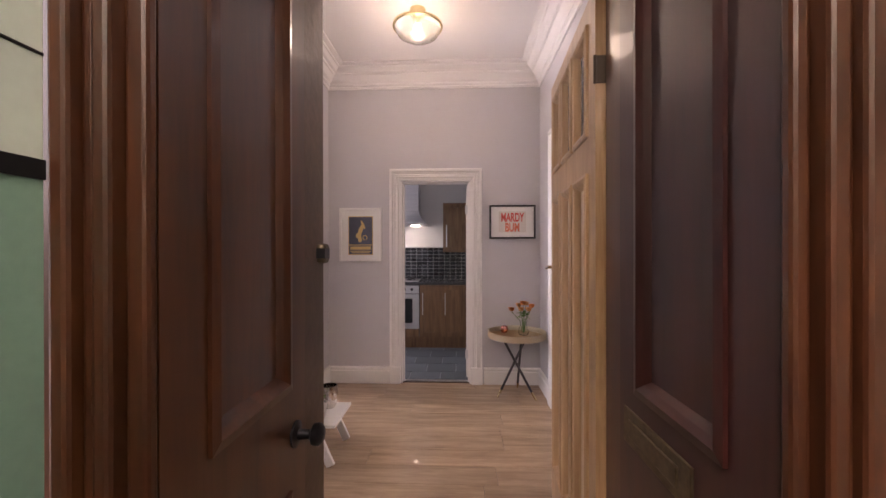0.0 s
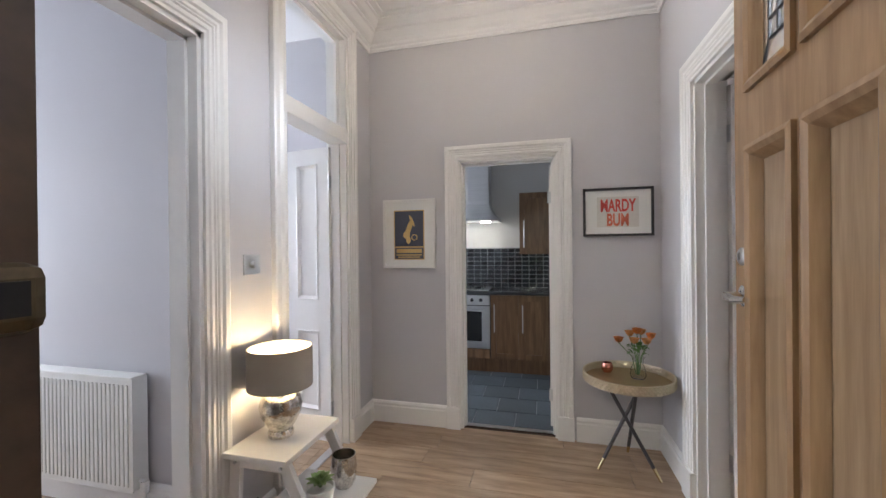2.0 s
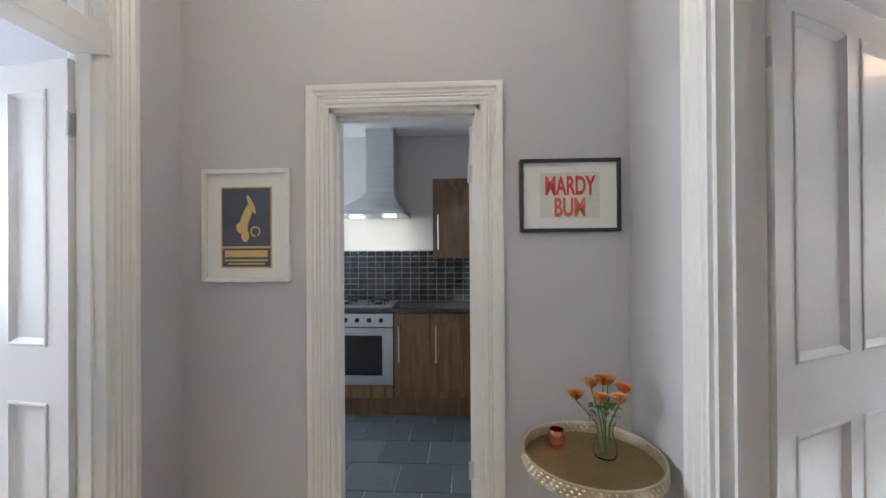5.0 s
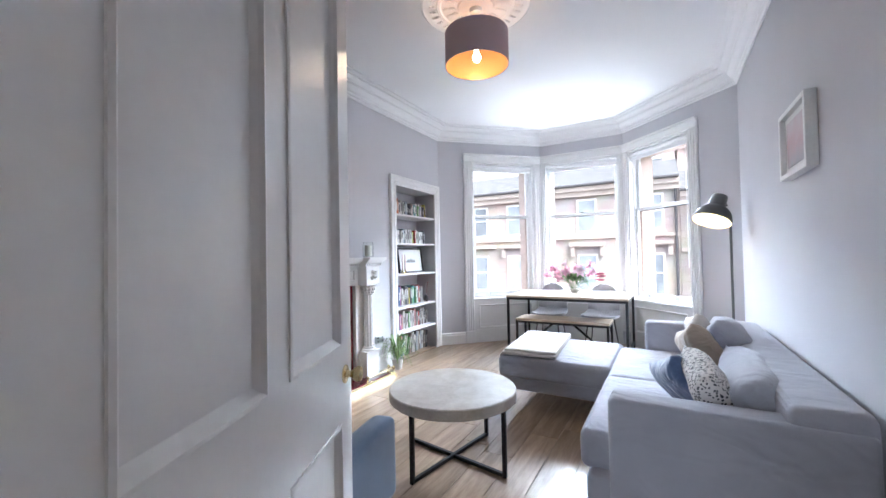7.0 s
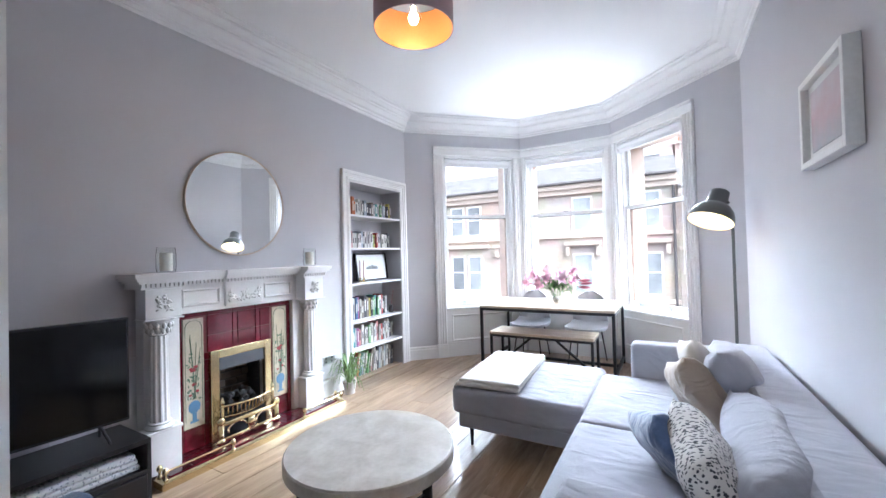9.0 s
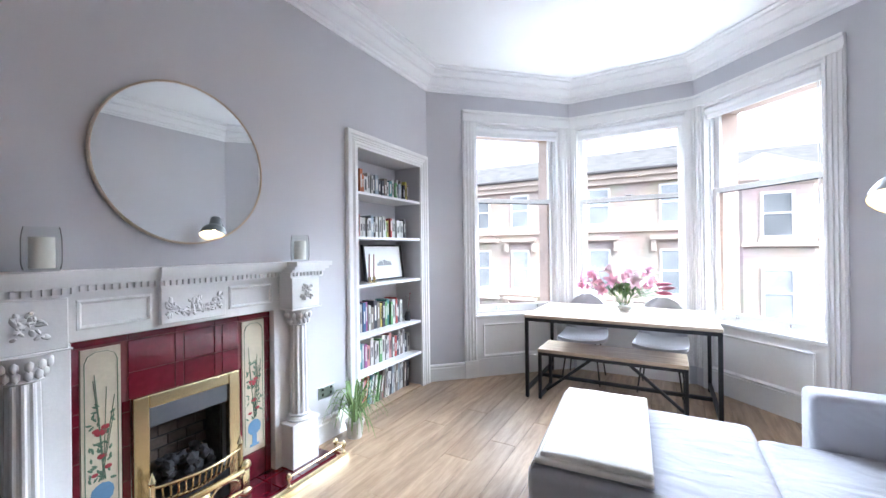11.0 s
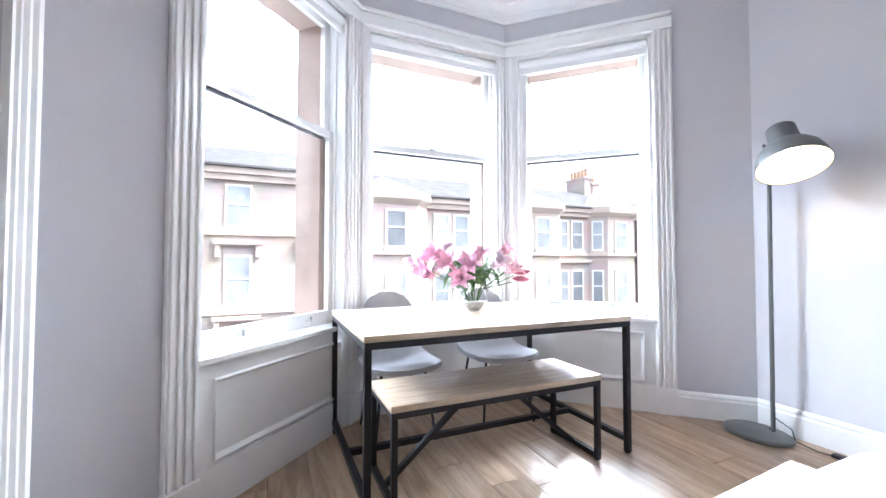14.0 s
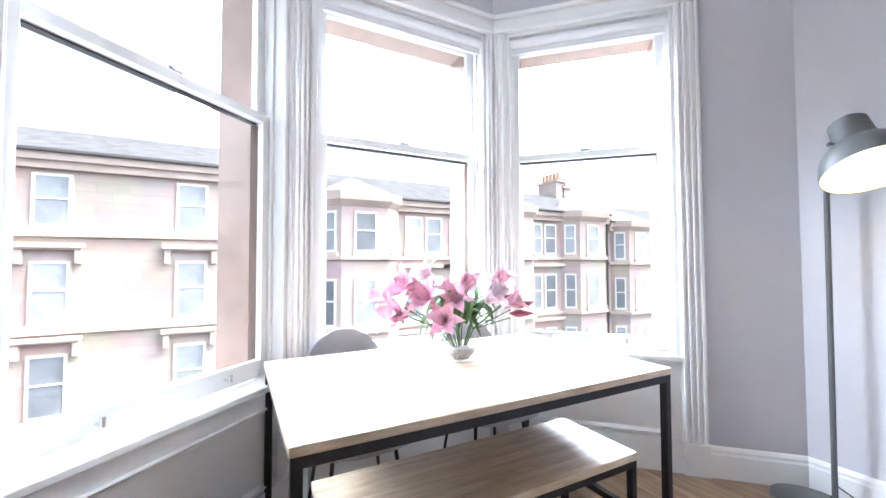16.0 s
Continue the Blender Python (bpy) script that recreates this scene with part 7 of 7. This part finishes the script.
bm = bmesh.new()
sweep(bm, [(HALL_X0 - 0.15, 3.02), (-4.2, 3.02)][::-1], [(-o, z) for o, z in SKIRT])
structure("baseboard_bedroom", bm, WHITE, "white painted skirting board", "skirting")
structure("trim_threshold", boxes((HALL_X0 - 0.10, FD0 + 0.02, 0, HALL_X0 - 0.04, FD1 - 0.02, 0.006), bevel=0.002), STEEL, "metal carpet threshold strip", "threshold")

# ---- kitchen ----
GRANITE = material("dark_worktop", (0.045, 0.05, 0.055), 0.25, var=0.4, scale=60, fine=250)
OVENGLASS = material("oven_glass", (0.01, 0.012, 0.013), 0.08)
GROUT = material("pale_grout", (0.42, 0.44, 0.44), 0.9)
BLACKTILE = material("black_glazed_tile", (0.022, 0.026, 0.03), 0.12, var=0.25, scale=10, coat=0.5, object_random=0.25)
KY = 5.70


def cabinet(name, x0, x1, z0, z1, y0, y1, label, handle_x, mid=None):
    ob = thing(name, Matrix.Translation((0, 0, 0)), label, "cabinet", "kitchen cabinets")
    part("body", boxes((x0, y0 + 0.02, z0, x1, y1, z1)), KITCHENWOOD, ob)
    dr = part("door", wall_mesh(x1 - x0 - 0.006, z0 + 0.003, z1 - 0.003, 0.02, [(0.06, x1 - x0 - 0.066, z0 + 0.065, z1 - 0.065)]), KITCHENWOOD, ob, m=Matrix.Translation((x0 + 0.003, y0 + 0.02, 0)))
    part("door_panel", boxes((x0 + 0.06, y0 + 0.009, z0 + 0.06, x1 - 0.06, y0 + 0.019, z1 - 0.06)), KITCHENWOOD, ob)
    bm = bmesh.new()
    zc = (z0 + z1) / 2 + (0.1 if z0 < 1 else -0.12)
    rod(bm, (handle_x, y0 - 0.028, zc - 0.15), (handle_x, y0 - 0.028, zc + 0.15), 0.006, n=10)
    for dz in (-0.12, 0.12):
        rod(bm, (handle_x, y0 - 0.028, zc + dz), (handle_x, y0, zc + dz), 0.004, n=8)
    part("handle", bm, STEEL, ob, "steel bar handle", smooth=True)
    return ob


for x0, x1, hx in ((0.115, 0.42, 0.16), (0.42, 0.725, 0.465), (0.725, 1.03, 0.77), (1.03, 1.40, 1.08), (-1.1, -0.50, -0.55)):
    cabinet("base_cabinet", x0, x1, 0.16, 0.865, KY, 6.19, "oak framed kitchen base cabinet with a steel handle", hx)
cabinet("wall_cabinet", 0.43, 0.93, 1.31, 2.0, 5.86, 6.195, "oak framed kitchen wall cabinet with a steel handle", 0.48)
part_ = tagged(part("kitchen_plinth", boxes((-1.1, KY + 0.06, 0, 1.40, KY + 0.08, 0.16)), KITCHENWOOD), "brown wooden plinth under the cabinets", "plinth")
tagged(part("worktop", boxes((-1.1, KY - 0.02, 0.87, 1.40, 6.195, 0.905), bevel=0.003), GRANITE), "dark speckled kitchen worktop", "worktop")
ov = thing("oven", Matrix.Translation((-0.5, KY, 0.16)), "built-in stainless steel electric oven with a dark glass door", "oven")
part("body", boxes((0.0, 0.02, 0.0, 0.61, 0.45, 0.70)), BLACKMETAL, ov)
part("drawer_front", boxes((0.003, 0.0, 0.0, 0.607, 0.02, 0.105), bevel=0.002), KITCHENWOOD, ov)
pn = part("control_panel", boxes((0.003, -0.004, 0.59, 0.607, 0.02, 0.70), bevel=0.003), STEEL, ov)
for i in range(5):
    bm = bmesh.new()
    rod(bm, (0.11 + i * 0.1, -0.004, 0.645), (0.11 + i * 0.1, -0.026, 0.645), 0.02, 0.016, 16)
    part("dial", bm, BLACKMETAL, pn, "black oven dial", smooth=True)
dr = part("oven_door", boxes((0.003, -0.006, 0.11, 0.607, 0.02, 0.58), bevel=0.004), STEEL, ov)
part("oven_window", boxes((0.045, -0.0085, 0.19, 0.52, -0.005, 0.52), bevel=0.001), OVENGLASS, dr, "dark oven glass")
bm = bmesh.new()
rod(bm, (0.05, -0.04, 0.555), (0.56, -0.04, 0.555), 0.009, n=12)
for x in (0.08, 0.53):
    rod(bm, (x, -0.04, 0.555), (x, -0.005, 0.555), 0.006, n=8)
part("door_handle", bm, STEEL, dr, smooth=True)
hb = thing("gas_hob", Matrix.Translation((-0.5, KY + 0.05, 0.906)), "stainless steel gas hob with pan supports", "hob")
part("plate", boxes((0.02, 0.0, 0, 0.59, 0.40, 0.012), bevel=0.003), STEEL, hb)
for x, y in ((0.16, 0.12), (0.45, 0.12), (0.16, 0.30), (0.45, 0.30)):
    bm = bmesh.new()
    rod(bm, (x, y, 0.012), (x, y, 0.026), 0.04, 0.034, 20)
    for k in range(4):
        a = radians(45 + 90 * k)
        bar(bm, (x + 0.03 * math.cos(a), y + 0.03 * math.sin(a), 0.045), (x + 0.10 * math.cos(a), y + 0.10 * math.sin(a), 0.045), 0.008)
        bar(bm, (x + 0.10 * math.cos(a), y + 0.10 * math.sin(a), 0.010), (x + 0.10 * math.cos(a), y + 0.10 * math.sin(a), 0.049), 0.008)
    part("burner", bm, BLACKMETAL, hb)
hd = thing("cooker_hood", Matrix.Translation((-0.115, 6.19, 0)), "stainless steel chimney cooker hood with its lights on", "cooker hood")
bm = bmesh.new()
rings = []
for z, w, d in ((1.69, 0.31, 0.46), (1.725, 0.31, 0.46), (1.78, 0.22, 0.38), (1.84, 0.155, 0.31), (1.90, 0.125, 0.26)):
    sh = 0.07 * (0.31 - w) / 0.185
    rings.append([bm.verts.new(p) for p in ((-w + sh, 0, z), (w + sh, 0, z), (w + sh, -d, z), (-w + sh, -d, z))])
for a, b in zip(rings, rings[1:]):
    for i in range(4):
        bm.faces.new((a[i], a[(i + 1) % 4], b[(i + 1) % 4], b[i]))
bm.faces.new(rings[0])
part("canopy", bm, STEEL, hd)
part("chimney", boxes((-0.055, -0.26, 1.90, 0.195, 0, 2.469), bevel=0.003), STEEL, hd)
HOODLIGHT = material("hood_lamp", (1.0, 0.93, 0.8), 0.5, emit=5.0)
for x in (-0.15, 0.15):
    part("hood_lamp", boxes((x - 0.05, -0.25, 1.682, x + 0.05, -0.17, 1.6895)), HOODLIGHT, hd, "lit hood lamp")
    lamp("hood_light", "SPOT", look((-0.115 + x, 5.98, 1.675), (-0.115 + x, 6.03, 0)), 0.25, (1, 0.93, 0.82), radius=0.03, cone=130)
# splashback tiles
sb = tagged(part("splashback", boxes((-1.1, 6.188, 0.905, 1.40, 6.199, 1.385)), GROUT), "dark glazed brick tile splashback", "splashback", kind="structure")
_me = None
_tiles = 0
for r in range(9):
    for c in range(22):
        x0 = -0.72 + c * 0.083 + (0.0415 if r % 2 else 0) * 0
        z0 = 0.908 + r * 0.0525
        if _me is None:
            o = part("tile", boxes((0, 0, 0, 0.078, 0.008, 0.0475), bevel=0.0015), BLACKTILE, sb)
            _me = o.data
        else:
            o = new("tile", _me)
            o.parent = sb
        o.matrix_basis = Matrix.Translation((x0, 6.182, z0))

# ---- floors ----
JOINT = material("dark_joint", (0.05, 0.03, 0.02), 0.9)
for nm in ("floor_living", "floor_hall"):
    bpy.data.objects[nm].data.materials[0] = JOINT
bpy.data.objects["floor_kitchen"].data.materials[0] = GROUT


def planks(parent, x0, x1, y0, y1, width, length, along_x, seed, inside=None):
    rnd = random.Random(seed)
    cache = {}
    n = int(math.ceil((y1 - y0) / width)) if along_x else int(math.ceil((x1 - x0) / width))
    for r in range(n):
        off = -rnd.uniform(0, length)
        a0, a1 = (x0, x1) if along_x else (y0, y1)
        p = a0 + off
        while p < a1:
            s0, s1 = max(p, a0), min(p + length, a1)
            p += length
            if s1 - s0 < 0.02:
                continue
            t0 = (y0 if along_x else x0) + r * width
            t1 = min(t0 + width, y1 if along_x else x1)
            cx, cy = ((s0 + s1) / 2, (t0 + t1) / 2) if along_x else ((t0 + t1) / 2, (s0 + s1) / 2)
            key = (round(s1 - s0, 3), round(t1 - t0, 3))
            if key not in cache:
                o = part("plank", boxes((-key[0] / 2 + 0.0013, -key[1] / 2 + 0.0013, -0.009, key[0] / 2 - 0.0013, key[1] / 2 - 0.0013, 0.0), bevel=0.0012), OAK, parent)
                cache[key] = o.data
            else:
                o = new("plank", cache[key])
                o.parent = parent
            o.matrix_basis = Matrix.Translation((cx, cy, 0)) @ Matrix.Rotation(0 if along_x else radians(90), 4, "Z")


planks(bpy.data.objects["floor_living"], HALL_X1, 7.64, 2.59, 6.13, 0.193, 1.28, True, 1)
planks(bpy.data.objects["floor_hall"], HALL_X0 - 0.15, HALL_X1, 1.5, HALL_Y1 + 0.02, 0.193, 1.28, True, 2)
planks(bpy.data.objects["floor_hall"], -4.2, HALL_X0 - 0.15, 1.5, HALL_Y1, 0.193, 1.28, True, 3)
fk = bpy.data.objects["floor_kitchen"]
_me = None
for r in range(6):
    for c in range(9):
        x0 = -1.2 + c * 0.33 + (0.165 if r % 2 else 0)
        y0 = HALL_Y1 + 0.085 + r * 0.30
        if x0 > 1.3:
            continue
        if _me is None:
            o = part("tile", boxes((0.003, 0.003, -0.009, 0.327, 0.297, 0.0), bevel=0.0015), TILEGREY, fk)
            _me = o.data
        else:
            o = new("tile", _me)
            o.parent = fk
        o.matrix_basis = Matrix.Translation((x0, y0, 0))
structure("trim_kitchen_threshold", boxes((0.06, HALL_Y1 + 0.06, 0, 0.77, HALL_Y1 + 0.10, 0.007), bevel=0.002), STEEL, "metal threshold strip", "threshold")

# ---- the street outside ----
GROUND = -8.2
structure("ground", boxes((8.3, -300, GROUND - 0.5, 600, 300, GROUND)), material("asphalt", (0.05, 0.05, 0.052), 0.9, var=0.2, scale=1.0, bump=0.2), "grey asphalt street", "ground")
structure("pavement", boxes((19.2, -60, GROUND, 22.0, 60, GROUND + 0.12)), material("paving", (0.22, 0.21, 0.20), 0.9, var=0.15), "grey stone pavement with a kerb", "pavement")
FRAMEW = material("white_window_frame", (0.75, 0.75, 0.74), 0.4)
FARGLASS = material("dim_window_glass", (0.34, 0.36, 0.38), 0.12, var=0.5, scale=0.5, object_random=0.5)
STONELIGHT = material("pale_sandstone_trim", (0.54, 0.45, 0.385), 0.9, var=0.1, scale=1, fine=10)
RAIN = material("cast_iron_pipe", (0.10, 0.09, 0.09), 0.6)


def ashlar(name):
    """Coursed sandstone: faint joints and block to block changes of tone."""
    m = bpy.data.materials.new(name)
    m.use_nodes = True
    nt = m.node_tree
    b = nt.nodes["Principled BSDF"]
    b.inputs["Roughness"].default_value = 0.9
    tc = nt.nodes.new("ShaderNodeTexCoord")
    mp = nt.nodes.new("ShaderNodeMapping")
    mp.inputs["Rotation"].default_value = (radians(90), 0, radians(90))
    bt_ = nt.nodes.new("ShaderNodeTexBrick")
    bt_.inputs["Color1"].default_value = (0.52, 0.42, 0.355, 1)
    bt_.inputs["Color2"].default_value = (0.47, 0.375, 0.31, 1)
    bt_.inputs["Mortar"].default_value = (0.39, 0.31, 0.26, 1)
    bt_.inputs["Scale"].default_value = 1.0
    bt_.inputs["Brick Width"].default_value, bt_.inputs["Row Height"].default_value, bt_.inputs["Mortar Size"].default_value = 0.85, 0.32, 0.008
    no = nt.nodes.new("ShaderNodeTexNoise")
    no.inputs["Scale"].default_value, no.inputs["Detail"].default_value = 0.8, 6
    mx = nt.nodes.new("ShaderNodeMixRGB")
    mx.blend_type = "MULTIPLY"
    mx.inputs[0].default_value = 0.5
    nt.links.new(tc.outputs["Object"], mp.inputs[0])
    sepx = nt.nodes.new("ShaderNodeSeparateXYZ")
    cmb = nt.nodes.new("ShaderNodeCombineXYZ")
    nt.links.new(tc.outputs["Object"], sepx.inputs[0])
    nt.links.new(sepx.outputs["Y"], cmb.inputs["X"])
    nt.links.new(sepx.outputs["Z"], cmb.inputs["Y"])
    nt.links.new(cmb.outputs[0], bt_.inputs["Vector"])
    nt.links.new(tc.outputs["Object"], no.inputs["Vector"])
    nt.links.new(bt_.outputs["Color"], mx.inputs[1])
    nt.links.new(no.outputs["Color"], mx.inputs[2])
    br_ = nt.nodes.new("ShaderNodeBrightContrast")
    br_.inputs["Bright"].default_value = 0.08
    nt.links.new(mx.outputs[0], br_.inputs[0])
    nt.links.new(br_.outputs[0], b.inputs["Base Color"])
    return m


ASHLAR = ashlar("coursed_red_sandstone")


def far_window(parent, y, z, w, h, x=22.0, hood=False, turn=0.0):
    """A sash window of the tenement opposite, set in the wall's face."""
    m = Matrix.Translation((x, y, z)) @ Matrix.Rotation(radians(turn), 4, "Z")
    ob = part("window", boxes((-0.02, -w / 2 - 0.04, -0.04, 0.06, w / 2 + 0.04, h + 0.04)), STONELIGHT, parent, m=m)
    t = 0.08
    bm = boxes((-0.05, -w / 2, 0, 0.02, -w / 2 + t, h), (-0.05, w / 2 - t, 0, 0.02, w / 2, h), (-0.05, -w / 2 + t, 0, 0.02, w / 2 - t, t * 1.2), (-0.05, -w / 2 + t, h - t, 0.02, w / 2 - t, h), (-0.06, -w / 2 + t, h * 0.52, 0.02, w / 2 - t, h * 0.52 + 0.06))
    part("frame", bm, FRAMEW, ob)
    part("pane", boxes((-0.03, -w / 2 + t, t, -0.024, w / 2 - t, h - t)), FARGLASS, ob)
    part("sill", boxes((-0.14, -w / 2 - 0.1, -0.14, 0.0, w / 2 + 0.1, -0.02)), STONELIGHT, ob)
    if hood:
        bm = boxes((-0.28, -w / 2 - 0.35, h + 0.42, 0, w / 2 + 0.35, h + 0.56), (-0.20, -w / 2 - 0.30, h + 0.36, 0, w / 2 + 0.30, h + 0.42))
        for sy in (-1, 1):
            box(bm, -0.2, sy * (w / 2 + 0.22) - 0.09, h - 0.1, 0, sy * (w / 2 + 0.22) + 0.09, h + 0.36, 0.03)
        part("hood_mould", bm, STONELIGHT, ob)


def tenement(y0, y1, eave, rows, singles, pairs, bays, label, slope=0.62):
    ob = thing("tenement", Matrix.Translation((0, 0, 0)), label, "building", "tenements across the street")
    part("wall", boxes((22.0, y0, GROUND, 31.0, y1, eave)), ASHLAR, ob)
    part("cornice", boxes((21.7, y0, eave - 0.25, 22.0, y1, eave), (21.82, y0, eave - 0.5, 22.0, y1, eave - 0.25)), STONELIGHT, ob)
    part("gutter", boxes((21.58, y0, eave - 0.02, 21.74, y1, eave + 0.10), bevel=0.03), RAIN, ob)
    bm = bmesh.new()
    zr = eave + 4.4 * slope
    vs = [bm.verts.new(p) for p in ((21.65, y0, eave + 0.02), (21.65, y1, eave + 0.02), (26.5, y1, zr), (26.5, y0, zr), (31.4, y1, eave + 0.02), (31.4, y0, eave + 0.02))]
    for f in ((0, 1, 2, 3), (3, 2, 4, 5), (0, 3, 5), (1, 4, 2), (0, 5, 4, 1)):
        bm.faces.new([vs[i] for i in f])
    roof = part("roof", bm, SLATE, ob, "grey slate roof")
    bm = bmesh.new()
    k = 26
    for i in range(k):
        u = i / k
        xx, zz = 21.65 + 4.85 * u, eave + 0.02 + (zr - eave) * u
        box(bm, xx - 0.02, y0, zz + 0.02, xx + 0.20, y1, zz + 0.06)
    tagged(part("slate_courses", bm, SLATE, roof), kind="stuff")
    for z, h, hood in rows:
        part("string_course", boxes((21.86, y0, z - 0.30, 22.0, y1, z - 0.14)), STONELIGHT, ob)
        for y in singles:
            far_window(ob, y, z, 0.95, h, hood=hood)
        for y in pairs:
            far_window(ob, y - 0.52, z, 0.85, h)
            far_window(ob, y + 0.52, z, 0.85, h)
            if hood:
                part("hood_mould", boxes((21.75, y - 1.4, z + h + 0.42, 22.0, y + 1.4, z + h + 0.58)), STONELIGHT, ob)
    for y in bays:
        bm = bmesh.new()
        out = [(22.0, y + 1.75), (21.25, y + 1.0), (21.25, y - 1.0), (22.0, y - 1.75)]
        lo = [bm.verts.new((*p, GROUND)) for p in out]
        hi = [bm.verts.new((*p, eave - 0.02)) for p in out]
        for i in range(4):
            bm.faces.new((lo[i], lo[(i + 1) % 4], hi[(i + 1) % 4], hi[i]))
        bm.faces.new(lo[::-1])
        bm.faces.new(hi)
        bay = part("bay", bm, ASHLAR, ob)
        bm = bmesh.new()
        for z, h, _h in rows:
            sweep(bm, out, [(0, z - 0.30), (-0.14, z - 0.30), (-0.14, z - 0.14), (0, z - 0.14)])
        sweep(bm, out, [(0, eave - 0.5), (-0.25, eave - 0.25), (-0.3, eave + 0.08), (0, eave + 0.08)])
        part("bay_moulding", bm, STONELIGHT, bay)
        bm = bmesh.new()
        v = [bm.verts.new((*p, eave + 0.06)) for p in ((22.1, y + 2.0), (21.0, y + 1.1), (21.0, y - 1.1), (22.1, y - 2.0))] + [bm.verts.new((23.6, y, eave + 1.2))]
        for i in range(3):
            bm.faces.new((v[i], v[i + 1], v[4]))
        bm.faces.new((v[3], v[0], v[4]))
        bm.faces.new(v[3::-1])
        part("bay_roof", bm, SLATE, ob)
        for z, h, _h in rows:
            far_window(ob, y, z, 0.95, h, x=21.25)
            far_window(ob, y + 1.38, z, 0.62, h, x=21.62, turn=-45)
            far_window(ob, y - 1.38, z, 0.62, h, x=21.62, turn=45)
    for y in (y0 + 0.3, y1 - 0.3):
        ch = part("chimney", boxes((25.6, y - 0.35, zr - 1.2, 27.4, y + 0.35, zr + 0.9), (25.5, y - 0.42, zr + 0.9, 27.5, y + 0.42, zr + 1.05)), ASHLAR, ob)
        bm = bmesh.new()
        for k in range(5):
            lathe(bm, [(0.15, 0), (0.13, 0.1), (0.11, 0.5), (0.14, 0.55), (0.10, 0.56), (0, 0.5)], (25.8 + k * 0.35, y, zr + 1.05), 12)
        part("chimney_pot", bm, material("clay_pot", (0.45, 0.28, 0.18), 0.8), ch)
    bm = bmesh.new()
    rod(bm, (21.9, y0 + 0.15, GROUND), (21.9, y0 + 0.15, eave), 0.06, n=8)
    part("rain_pipe", bm, RAIN, ob)
    return ob


ROWS_N = [(2.34, 1.68, False), (-0.70, 1.97, True), (-3.60, 1.97, True), (-7.0, 2.3, False)]
ROWS_S = [(1.62, 1.68, False), (-1.40, 1.93, True), (-4.40, 1.97, True), (-7.4, 2.2, False)]
tenement(2.7, 40.0, 4.66, ROWS_N, [3.8, 6.68, 10.4, 20.0, 27.0], [12.95, 23.5], [16.2, 31.0], "red sandstone tenement with white sash windows and slate roof", 0.42)
tenement(-14.9, 2.69, 4.0, ROWS_S, [], [-2.45, -4.75, -9.7], [0.55, -7.0 - 0.3, -12.75], "red sandstone tenement with bay windows and slate roof", 0.42)
tenement(-45.0, -14.91, 3.6, [(z - 0.3, h, f) for z, h, f in ROWS_S], [-24.0], [-20.5, -28.0], [-16.9, -32.0], "red sandstone tenement with bay windows further along the street", 0.42)
